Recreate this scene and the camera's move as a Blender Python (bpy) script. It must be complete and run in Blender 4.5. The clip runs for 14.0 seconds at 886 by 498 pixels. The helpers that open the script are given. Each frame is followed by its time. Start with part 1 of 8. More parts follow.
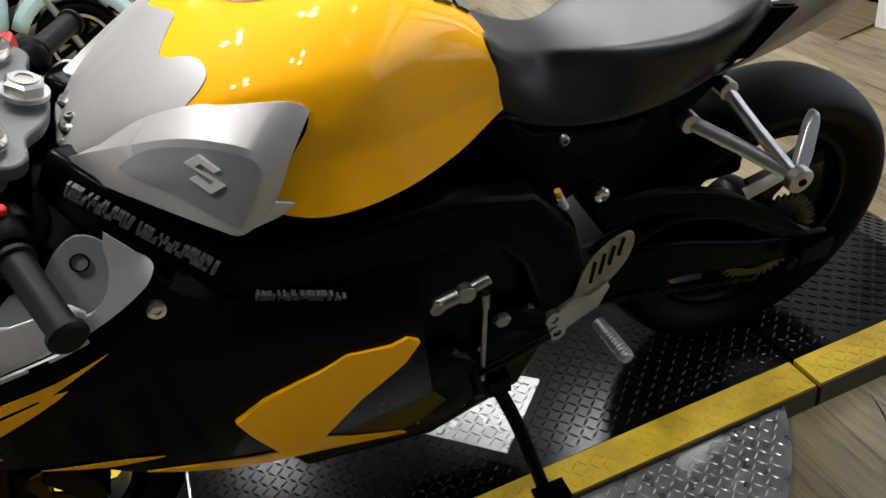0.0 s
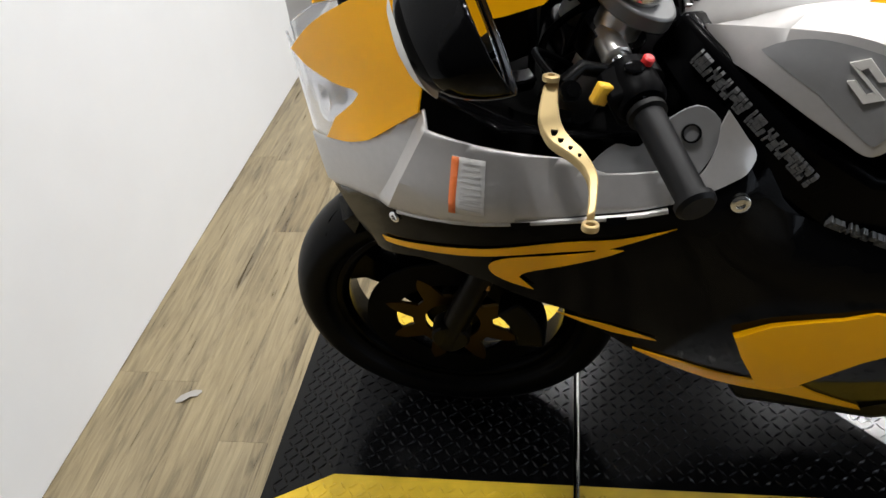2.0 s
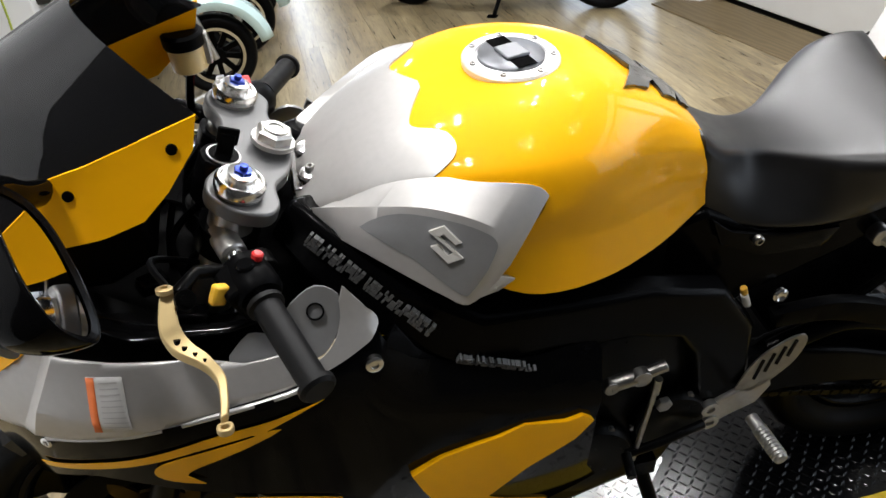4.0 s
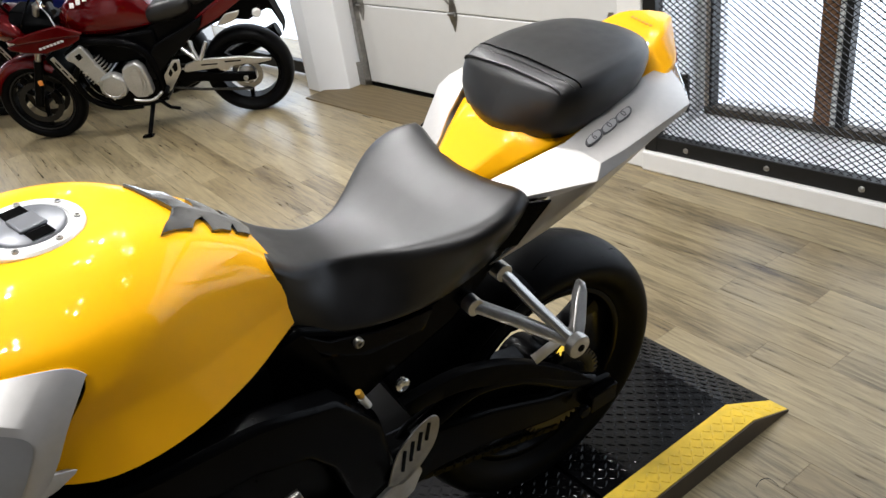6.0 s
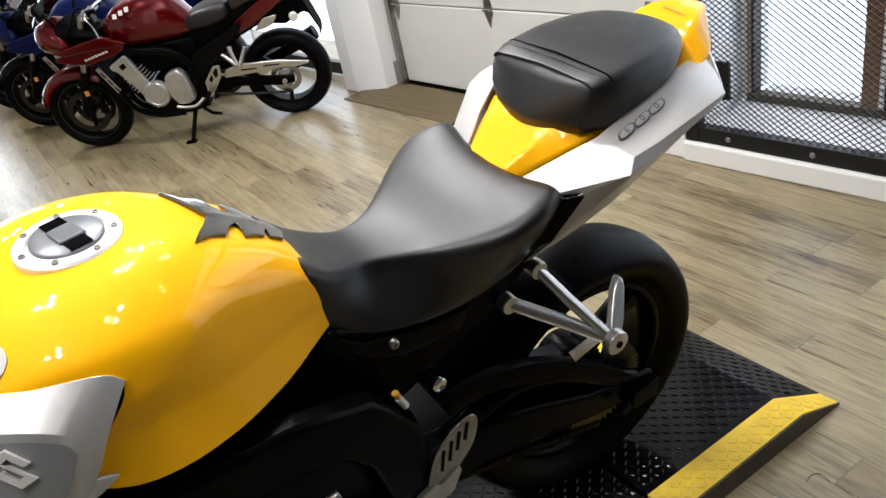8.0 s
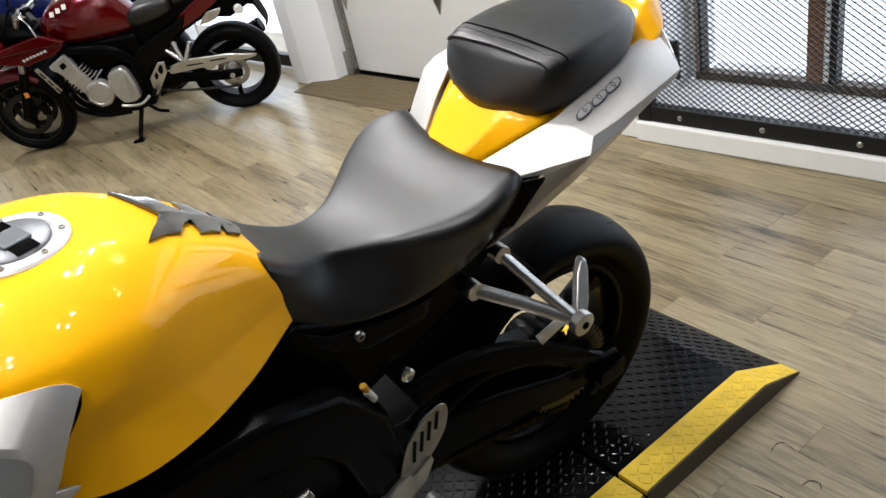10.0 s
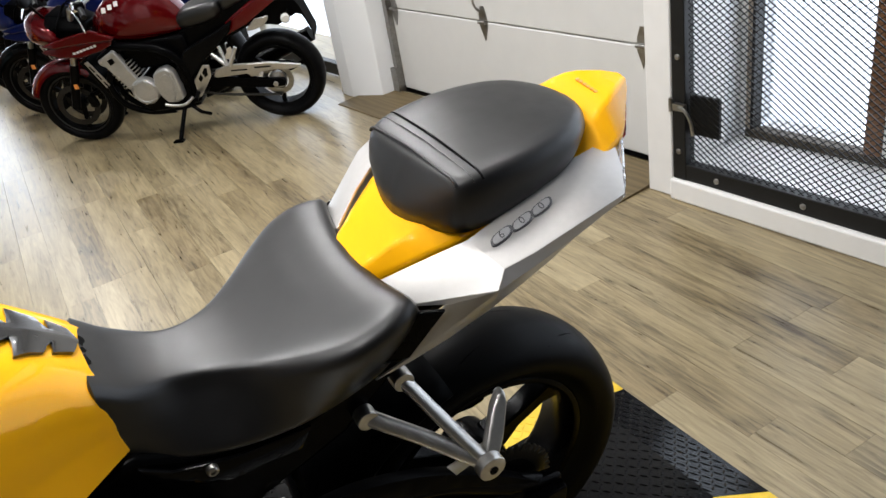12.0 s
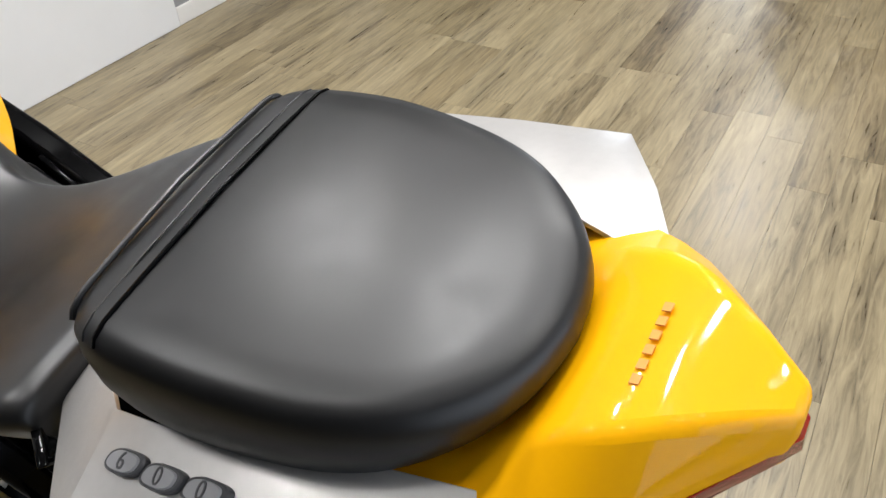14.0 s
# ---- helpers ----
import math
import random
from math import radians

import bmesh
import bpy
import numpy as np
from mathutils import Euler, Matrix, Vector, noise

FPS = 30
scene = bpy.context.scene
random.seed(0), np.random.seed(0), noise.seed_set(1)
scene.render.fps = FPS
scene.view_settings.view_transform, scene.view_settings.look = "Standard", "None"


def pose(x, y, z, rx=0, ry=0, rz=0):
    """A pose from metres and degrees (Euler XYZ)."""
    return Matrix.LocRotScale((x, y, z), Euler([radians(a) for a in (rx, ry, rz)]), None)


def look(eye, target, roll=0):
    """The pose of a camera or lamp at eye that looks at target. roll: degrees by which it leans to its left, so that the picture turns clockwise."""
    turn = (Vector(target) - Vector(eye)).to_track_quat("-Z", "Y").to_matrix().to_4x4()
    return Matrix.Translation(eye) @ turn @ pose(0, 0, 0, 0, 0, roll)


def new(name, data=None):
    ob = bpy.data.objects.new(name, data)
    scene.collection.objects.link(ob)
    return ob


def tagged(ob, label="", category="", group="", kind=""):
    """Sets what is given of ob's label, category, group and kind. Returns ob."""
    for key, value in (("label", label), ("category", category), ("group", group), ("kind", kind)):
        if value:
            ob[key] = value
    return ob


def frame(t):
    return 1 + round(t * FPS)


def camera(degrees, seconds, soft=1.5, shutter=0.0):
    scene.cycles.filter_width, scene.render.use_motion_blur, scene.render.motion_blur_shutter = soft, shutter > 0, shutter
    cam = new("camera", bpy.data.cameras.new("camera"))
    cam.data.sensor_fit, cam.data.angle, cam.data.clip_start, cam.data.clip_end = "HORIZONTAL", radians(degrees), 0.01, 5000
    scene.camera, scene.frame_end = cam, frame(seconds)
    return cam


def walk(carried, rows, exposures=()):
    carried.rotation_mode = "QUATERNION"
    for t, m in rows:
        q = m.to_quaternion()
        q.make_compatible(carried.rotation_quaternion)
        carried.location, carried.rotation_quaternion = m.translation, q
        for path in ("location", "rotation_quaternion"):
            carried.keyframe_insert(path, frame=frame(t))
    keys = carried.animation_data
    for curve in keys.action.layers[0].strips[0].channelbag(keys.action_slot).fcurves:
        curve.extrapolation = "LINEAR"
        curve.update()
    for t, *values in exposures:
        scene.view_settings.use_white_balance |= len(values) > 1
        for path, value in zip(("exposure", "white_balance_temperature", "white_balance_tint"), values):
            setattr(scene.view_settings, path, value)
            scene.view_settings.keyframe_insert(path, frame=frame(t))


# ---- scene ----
cam = camera(58.4, 14.0)
PATH = [
    (0, (-0.169, -1.154, 1.31), (0.243, 0.436, 0.17), -11.3),
    (0.5, (-0.302, -1.108, 1.283), (-0.173, 0.49, 0.088), -8.3),
    (1, (-0.393, -1.082, 1.29), (-0.49, 0.531, 0.111), -6.6),
    (1.5, (-0.465, -1.089, 1.317), (-0.681, 0.471, 0.086), -4.7),
    (2, (-0.482, -1.105, 1.315), (-0.813, 0.448, 0.098), -7.3),
    (2.5, (-0.455, -1.105, 1.288), (-0.71, 0.472, 0.085), -6.9),
    (3, (-0.426, -1.102, 1.298), (-0.535, 0.521, 0.134), -6.6),
    (3.5, (-0.375, -1.087, 1.33), (-0.208, 0.562, 0.211), -6.9),
    (4, (-0.338, -1.095, 1.399), (-0.043, 0.576, 0.34), -6.3),
    (4.2, (-0.319, -1.095, 1.41), (0.033, 0.588, 0.387), -6.1),
    (6.5, (-0.098, -1.142, 1.417), (0.887, 0.323, 0.477), -9.6),
    (7, (-0.104, -1.151, 1.422), (0.809, 0.377, 0.51), -10.0),
    (9.5, (-0.092, -1.102, 1.401), (0.751, 0.423, 0.42), -13.5),
    (10, (-0.099, -1.117, 1.405), (0.819, 0.362, 0.42), -13.2),
    (10.5, (-0.177, -1.118, 1.397), (0.791, 0.287, 0.353), -11.8),
    (11, (-0.186, -1.103, 1.418), (0.694, 0.382, 0.408), -13.5),
    (11.5, (0.062, -1.134, 1.424), (0.833, 0.482, 0.532), -9.2),
    (12, (0.241, -1.083, 1.439), (1.01, 0.496, 0.483), -10.3),
    (12.5, (0.491, -0.912, 1.451), (1.185, 0.672, 0.446), -8.1),
    (13, (0.779, -0.868, 1.385), (1.201, 0.804, 0.371), -10.6),
    (13.5, (0.96, -0.734, 1.364), (0.636, 0.93, 0.302), -9.1),
    (14, (1.025, -0.44, 1.327), (0.197, 0.866, 0.06), -4.0),
]
walk(cam, [(t, look(eye, target, roll)) for t, eye, target, roll in PATH], [(0.0, -0.20), (0.5, -0.18), (1.5, 0.02), (4.0, 0.02), (7.0, 0.04), (10.5, -0.02), (12.9, -0.08), (13.5, -0.18), (14.0, -0.22)])

# ---- light ----
world = bpy.data.worlds.new("world")
scene.world = world
world.use_nodes = True
world.node_tree.nodes["Background"].inputs[0].default_value = (0.75, 0.82, 1.0, 1)
world.node_tree.nodes["Background"].inputs[1].default_value = 0.25


def lamp(x, y, z, watts, size=0.14, tint=(1.0, 0.94, 0.86), spread=150):
    data = bpy.data.lights.new("ceiling_spot", "AREA")
    data.shape, data.size, data.energy, data.color = "DISK", size, watts, tint
    data.spread = radians(spread)
    ob = new("ceiling_spot_light", data)
    ob.location = (x, y, z)
    return ob


CEILING = 3.0
FIXTURES = [(-0.55, 0.65, 9.0), (0.52, 0.50, 7.0), (0.85, 1.55, 6.5), (1.45, 2.0, 7.0), (1.45, 0.5, 2.6), (-0.6, 3.0, 4.8), (0.9, 3.0, 5.5), (-0.80, -0.75, 7.0), (0.35, -0.7, 2.0), (1.45, -0.6, 0.5), (0.3, 5.3, 14.0), (0.2, 7.4, 14.0)]
# each ceiling fixture holds a pair or trio of small bright heads
for lx, ly, watts in FIXTURES:
    for k, (ox, oy) in enumerate(((-0.13, 0.0), (0.10, 0.06), (0.03, -0.17))):
        lamp(lx + ox, ly + oy, CEILING - 0.06, watts * 1.02, 0.07, (1.0, 0.99, 0.988))
# daylight that comes in through the glazed shop front behind the mesh gate
sky = bpy.data.lights.new("window_daylight", "AREA")
sky.shape, sky.size, sky.size_y, sky.energy, sky.color = "RECTANGLE", 2.2, 1.9, 15, (0.80, 0.89, 1.0)
new("window_daylight", sky).matrix_world = look((2.93, -0.11, 1.25), (0.93, -0.30, 1.15))
sky2 = bpy.data.lights.new("window_daylight", "AREA")
sky2.shape, sky2.size, sky2.size_y, sky2.energy, sky2.color = "RECTANGLE", 1.4, 1.9, 10, (0.82, 0.9, 1.0)
new("window_daylight", sky2).matrix_world = look((2.35, 4.6, 1.2), (0.0, 3.6, 0.2))

sky3 = bpy.data.lights.new("door_daylight", "AREA")
sky3.shape, sky3.size, sky3.size_y, sky3.energy, sky3.color = "RECTANGLE", 1.36, 2.1, 42, (0.80, 0.89, 1.0)
new("door_daylight", sky3).matrix_world = look((-0.40, 9.10, 1.2), (-0.40, 0.0, 1.2))

# ---- materials ----
def nodes_of(name):
    m = bpy.data.materials.new(name)
    m.use_nodes = True
    nt = m.node_tree
    return m, nt, nt.nodes["Principled BSDF"]


def link(nt, a, out, b, inp):
    nt.links.new(a.outputs[out], b.inputs[inp])


def mat(name, col, rough=0.5, metal=0.0, coat=0.0, vary=0.12, scale=30.0, bump=0.0, bscale=200.0, emit=0.0, spec=0.5, dirt=0.0, rvary=0.1):
    """A plain surface with variation at two scales in colour and gloss, and fine relief."""
    m, nt, b = nodes_of(name)
    tc = nt.nodes.new("ShaderNodeTexCoord")
    n1 = nt.nodes.new("ShaderNodeTexNoise"); n1.inputs["Scale"].default_value = scale; n1.inputs["Detail"].default_value = 6
    link(nt, tc, "Object", n1, "Vector")
    n2 = nt.nodes.new("ShaderNodeTexNoise"); n2.inputs["Scale"].default_value = scale / 9; n2.inputs["Detail"].default_value = 3
    link(nt, tc, "Object", n2, "Vector")
    mx = nt.nodes.new("ShaderNodeMath"); mx.operation = "ADD"
    link(nt, n1, "Fac", mx, 0); link(nt, n2, "Fac", mx, 1)
    mr = nt.nodes.new("ShaderNodeMapRange")
    mr.inputs["From Min"].default_value, mr.inputs["From Max"].default_value = 0.6, 1.4
    mr.inputs["To Min"].default_value, mr.inputs["To Max"].default_value = 1 - vary, 1 + vary
    link(nt, mx, 0, mr, "Value")
    mul = nt.nodes.new("ShaderNodeVectorMath"); mul.operation = "SCALE"
    mul.inputs[0].default_value = col
    link(nt, mr, "Result", mul, "Scale")
    link(nt, mul, 0, b, "Base Color")
    rr = nt.nodes.new("ShaderNodeMapRange")
    rr.inputs["From Min"].default_value, rr.inputs["From Max"].default_value = 0.3, 0.7
    rr.inputs["To Min"].default_value, rr.inputs["To Max"].default_value = max(0.02, rough * (1 - rvary)), min(1, rough * (1 + rvary))
    link(nt, n1, "Fac", rr, "Value"); link(nt, rr, "Result", b, "Roughness")
    b.inputs["Metallic"].default_value = metal
    b.inputs["Coat Weight"].default_value = coat
    b.inputs["Coat Roughness"].default_value = 0.04
    b.inputs["Specular IOR Level"].default_value = spec
    if bump:
        nb = nt.nodes.new("ShaderNodeTexNoise"); nb.inputs["Scale"].default_value = bscale; nb.inputs["Detail"].default_value = 4
        link(nt, tc, "Object", nb, "Vector")
        bp = nt.nodes.new("ShaderNodeBump"); bp.inputs["Strength"].default_value = min(1.0, bump); bp.inputs["Distance"].default_value = 0.12 / bscale
        link(nt, nb, "Fac", bp, "Height"); link(nt, bp, "Normal", b, "Normal")
    if emit:
        b.inputs["Emission Color"].default_value = (*col, 1)
        b.inputs["Emission Strength"].default_value = emit
    return m


def sheen(m, amount):
    b = m.node_tree.nodes["Principled BSDF"]
    b.inputs["Sheen Weight"].default_value, b.inputs["Sheen Roughness"].default_value = amount, 0.35
    return m


def glass(name, col=(1, 1, 1), rough=0.02, trans=1.0, ior=1.45, alpha=1.0):
    m, nt, b = nodes_of(name)
    b.inputs["Base Color"].default_value = (*col, 1)
    b.inputs["Roughness"].default_value = rough
    b.inputs["Transmission Weight"].default_value = trans
    b.inputs["IOR"].default_value = ior
    b.inputs["Alpha"].default_value = alpha
    return m


def plank_material(name, light, dark, along="Y"):
    """Weathered vinyl planks: tone by plank, long grain, blotches and fine dark pores."""
    m, nt, b = nodes_of(name)
    tc = nt.nodes.new("ShaderNodeTexCoord")
    oi = nt.nodes.new("ShaderNodeObjectInfo")
    shift = nt.nodes.new("ShaderNodeVectorMath"); shift.operation = "SCALE"
    shift.inputs[0].default_value = (13.0, 37.0, 5.0)
    geo = nt.nodes.new("ShaderNodeNewGeometry")
    rn = nt.nodes.new("ShaderNodeMath"); rn.operation = "ADD"
    link(nt, oi, "Random", rn, 0); link(nt, geo, "Random Per Island", rn, 1)
    fr = nt.nodes.new("ShaderNodeMath"); fr.operation = "FRACT"
    link(nt, rn, 0, fr, 0)
    link(nt, rn, 0, shift, "Scale")
    add = nt.nodes.new("ShaderNodeVectorMath"); add.operation = "ADD"
    link(nt, tc, "Object", add, 0); link(nt, shift, 0, add, 1)
    mp = nt.nodes.new("ShaderNodeMapping")
    mp.inputs["Scale"].default_value = (64, 5.5, 10) if along == "Y" else (5.5, 64, 10)
    link(nt, add, 0, mp, "Vector")
    grain = nt.nodes.new("ShaderNodeTexNoise"); grain.inputs["Scale"].default_value = 1.0; grain.inputs["Detail"].default_value = 9; grain.inputs["Roughness"].default_value = 0.62; grain.inputs["Distortion"].default_value = 0.9
    link(nt, mp, 0, grain, "Vector")
    mp2 = nt.nodes.new("ShaderNodeMapping"); mp2.inputs["Scale"].default_value = (12, 1.3, 3) if along == "Y" else (1.3, 12, 3)
    link(nt, add, 0, mp2, "Vector")
    blot = nt.nodes.new("ShaderNodeTexNoise"); blot.inputs["Scale"].default_value = 1.0; blot.inputs["Detail"].default_value = 4
    link(nt, mp2, 0, blot, "Vector")
    s = nt.nodes.new("ShaderNodeMath"); s.operation = "MULTIPLY_ADD"; s.inputs[1].default_value = 0.62
    link(nt, grain, "Fac", s, 0)
    s2 = nt.nodes.new("ShaderNodeMath"); s2.operation = "MULTIPLY"; s2.inputs[1].default_value = 0.44
    link(nt, blot, "Fac", s2, 0); link(nt, s2, 0, s, 2)
    t = nt.nodes.new("ShaderNodeMath"); t.operation = "MULTIPLY_ADD"; t.inputs[1].default_value = 0.06
    link(nt, fr, 0, t, 0); link(nt, s, 0, t, 2)
    cr = nt.nodes.new("ShaderNodeValToRGB")
    cr.color_ramp.elements[0].position, cr.color_ramp.elements[1].position = 0.37, 0.76
    cr.color_ramp.elements[0].color, cr.color_ramp.elements[1].color = (*dark, 1), (*light, 1)
    e = cr.color_ramp.elements.new(0.55)
    e.color = (*[0.45 * a + 0.55 * c for a, c in zip(dark, light)], 1)
    link(nt, t, 0, cr, "Fac")
    # a few planks are browner and darker than the rest
    tone = nt.nodes.new("ShaderNodeValToRGB")
    tone.color_ramp.elements[0].color, tone.color_ramp.elements[1].color = (0.88, 0.84, 0.77, 1), (1.03, 1.03, 1.03, 1)
    e = tone.color_ramp.elements.new(0.35); e.color = (0.98, 0.97, 0.94, 1)
    link(nt, fr, 0, tone, "Fac")
    mixc = nt.nodes.new("ShaderNodeVectorMath"); mixc.operation = "MULTIPLY"
    link(nt, cr, "Color", mixc, 0); link(nt, tone, "Color", mixc, 1)
    link(nt, mixc, 0, b, "Base Color")
    r = nt.nodes.new("ShaderNodeMapRange"); r.inputs["To Min"].default_value, r.inputs["To Max"].default_value = 0.20, 0.42
    link(nt, grain, "Fac", r, "Value"); link(nt, r, "Result", b, "Roughness")
    bp = nt.nodes.new("ShaderNodeBump"); bp.inputs["Strength"].default_value = 0.2; bp.inputs["Distance"].default_value = 0.0008
    link(nt, grain, "Fac", bp, "Height"); link(nt, bp, "Normal", b, "Normal")
    return m


def plywood_material():
    m, nt, b = nodes_of("plywood")
    tc = nt.nodes.new("ShaderNodeTexCoord")
    mp = nt.nodes.new("ShaderNodeMapping"); mp.inputs["Scale"].default_value = (7.0, 1.3, 1)
    link(nt, tc, "Object", mp, "Vector")
    w = nt.nodes.new("ShaderNodeTexWave"); w.inputs["Scale"].default_value = 1.3; w.inputs["Distortion"].default_value = 16; w.inputs["Detail"].default_value = 3; w.inputs["Detail Scale"].default_value = 0.8
    link(nt, mp, 0, w, "Vector")
    cr = nt.nodes.new("ShaderNodeValToRGB")
    cr.color_ramp.elements[0].color, cr.color_ramp.elements[1].color = (0.092, 0.066, 0.029, 1), (0.128, 0.092, 0.043, 1)
    link(nt, w, "Fac", cr, "Fac"); link(nt, cr, "Color", b, "Base Color")
    b.inputs["Roughness"].default_value = 0.6
    return m


YELLOW = mat("yellow_paint", (0.95, 0.442, 0.0010), 0.5, 0.0, 0.5, vary=0.02, scale=60, rvary=0.1, spec=0.08)
SILVER = mat("silver_paint", (0.47, 0.456, 0.44), 0.42, 0.55, 0.10, vary=0.05, scale=900, rvary=0.25)
SILVER_DARK = mat("grey_silver_paint", (0.26, 0.26, 0.262), 0.40, 0.40, 0.3, vary=0.05, scale=900)
GLOSS_BLACK = mat("gloss_black_paint", (0.002, 0.002, 0.0022), 0.07, 0.0, 0.0, vary=0.2, scale=20, spec=0.06)
SATIN_BLACK = mat("satin_black", (0.0014, 0.0014, 0.0016), 0.22, 0.0, 0.0, vary=0.2, scale=40, bump=0.05, bscale=600, spec=0.04)
PLASTIC = mat("black_plastic", (0.0014, 0.0014, 0.0016), 0.40, 0.0, 0.0, vary=0.25, scale=60, bump=0.2, bscale=900, spec=0.03)
RUBBER = mat("tyre_rubber", (0.0030, 0.0030, 0.0032), 0.42, 0.0, 0.0, vary=0.25, scale=25, bump=0.15, bscale=500, spec=0.055)
GRIP = mat("grip_rubber", (0.003, 0.003, 0.0032), 0.5, 0.0, 0.0, vary=0.2, scale=80, bump=0.4, bscale=700, spec=0.15)
VINYL = sheen(mat("seat_vinyl", (0.0034, 0.0032, 0.0034), 0.39, 0.0, 0.0, vary=0.15, scale=40, bump=0.05, bscale=1100, spec=0.58), 0.002)
METAL = mat("cast_aluminium", (0.50, 0.49, 0.47), 0.38, 1.0, 0.0, vary=0.15, scale=120, bump=0.15, bscale=500)
POLISHED = mat("polished_aluminium", (0.75, 0.74, 0.72), 0.2, 1.0, 0.0, vary=0.08, scale=80, bump=0.03, bscale=400)
CLAMP = mat("satin_clamp_alloy", (0.15, 0.15, 0.15), 0.45, 0.7, 0.0, vary=0.1, scale=90, bump=0.1, bscale=500)
DARKSTEEL = mat("oily_steel", (0.05, 0.047, 0.042), 0.4, 0.9, vary=0.3, scale=60)
STEEL = mat("worn_steel", (0.33, 0.32, 0.30), 0.35, 1.0, 0.0, vary=0.3, scale=60, bump=0.1, bscale=300)
DARKMETAL = mat("dark_engine_metal", (0.0016, 0.0016, 0.0016), 0.30, 0.0, 0.0, vary=0.3, scale=60, bump=0.12, bscale=300, spec=0.06)
GOLD = mat("gold_anodised", (0.54, 0.405, 0.195), 0.48, 0.7, 0.0, vary=0.08, scale=80)
BRASS = mat("gold_disc_carrier", (0.045, 0.028, 0.008), 0.4, 1.0, 0.0, vary=0.2, scale=60)
BLUEANOD = mat("blue_anodised", (0.05, 0.08, 0.35), 0.3, 1.0, 0.0, vary=0.1, scale=80)
RED = mat("red_plastic", (0.55, 0.02, 0.02), 0.35, 0.0, 0.0, vary=0.1, scale=60)
REDLENS = mat("red_lens", (0.30, 0.01, 0.02), 0.1, 0.0, 1.0, vary=0.2, scale=150)
ORANGE = mat("orange_print", (0.85, 0.20, 0.05), 0.5, vary=0.06, scale=80)
WHITEPRINT = mat("white_print", (0.62, 0.61, 0.58), 0.45, vary=0.06, scale=80)
GREYPRINT = mat("grey_print", (0.085, 0.085, 0.085), 0.5, vary=0.35, scale=260)
FLUID = mat("brake_fluid_bottle", (0.62, 0.47, 0.20), 0.3, vary=0.1, scale=40, coat=0.5)
LENS = glass("clear_lens", (0.95, 0.96, 0.98), 0.03, 0.85)
SMOKE = glass("smoked_screen", (0.010, 0.010, 0.011), 0.02, 0.35, 1.5)
REFLECTOR = mat("headlight_reflector", (0.8, 0.8, 0.82), 0.12, 1.0, vary=0.05, scale=40)
MIRROR = mat("mirror_glass", (0.85, 0.85, 0.86), 0.02, 1.0, vary=0.01, scale=10, rvary=0.0)
# for unseen walls behind the camera, set dark so glossy parts reflect little
SHADEWALL = mat("reflection_dimming_wall", (0.03, 0.03, 0.03), 0.7, vary=0.05, scale=7, bump=0.12, bscale=260)
WALLPAINT = mat("white_wall_paint", (0.77, 0.778, 0.785), 0.55, vary=0.025, scale=7, bump=0.12, bscale=260)
GREYPAINT = mat("grey_wall_panel", (0.29, 0.29, 0.295), 0.4, vary=0.06, scale=7, bump=0.08, bscale=260)
DOORPAINT = mat("white_door_panel", (0.60, 0.595, 0.575), 0.5, vary=0.04, scale=9, bump=0.25, bscale=140)
TRIM = mat("white_trim", (0.76, 0.75, 0.73), 0.45, vary=0.05, scale=12, bump=0.1, bscale=200)
CEILPAINT = mat("ceiling_paint", (0.32, 0.32, 0.32), 0.8, vary=0.04, scale=8, bump=0.2, bscale=120)
BLACKSTEEL = mat("black_gate_steel", (0.008, 0.008, 0.008), 0.45, 0.0, vary=0.25, scale=40, bump=0.2, bscale=300, spec=0.25)
PLATEBLACK = mat("black_tread_plate", (0.0028, 0.0028, 0.0032), 0.17, 0.0, vary=0.2, scale=40, bump=0.03, bscale=240, rvary=0.12, spec=0.16)
PLATEYELLOW = mat("yellow_tread_plate", (0.66, 0.44, 0.02), 0.5, 0.0, vary=0.22, scale=30, bump=0.3, bscale=240)
PLATESTEEL = mat("bare_tread_plate", (0.33, 0.33, 0.325), 0.34, 0.8, vary=0.25, scale=40, bump=0.25, bscale=240, rvary=0.4)
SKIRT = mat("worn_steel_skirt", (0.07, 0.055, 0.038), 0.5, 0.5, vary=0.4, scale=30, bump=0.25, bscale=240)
WOODFRAME = mat("brown_wood_mullion", (0.20, 0.09, 0.035), 0.5, vary=0.3, scale=30, bump=0.2, bscale=160)
DAYLIGHT = mat("daylight_backdrop", (0.80, 0.88, 1.0), 1.0, vary=0.06, scale=2, emit=1.7)
FLOORWOOD = plank_material("weathered_plank", (0.372, 0.304, 0.180), (0.052, 0.037, 0.019))
PLY = plywood_material()
REDPAINT = mat("candy_red_paint", (0.080, 0.0005, 0.0014), 0.16, 0.3, 0.6, vary=0.05, scale=60, spec=0.1)
BLUEPAINT = mat("blue_paint", (0.002, 0.006, 0.05), 0.3, 0.0, 0.2, vary=0.05, scale=60, spec=0.1)
MINT = mat("pale_mint_paint", (0.50, 0.66, 0.66), 0.25, 0.0, 0.8, vary=0.03, scale=60)
ORANGEPAINT = mat("orange_paint", (0.80, 0.25, 0.03), 0.25, 0.0, 0.8, vary=0.03, scale=60)
WHITEPAINT = mat("white_scooter_paint", (0.62, 0.62, 0.60), 0.25, 0.0, 0.8, vary=0.03, scale=60)
TEAL = mat("teal_bin_plastic", (0.01, 0.07, 0.09), 0.45, vary=0.15, scale=20, bump=0.1, bscale=200)
CABLE = mat("green_cable", (0.35, 0.42, 0.05), 0.5, vary=0.1, scale=60)


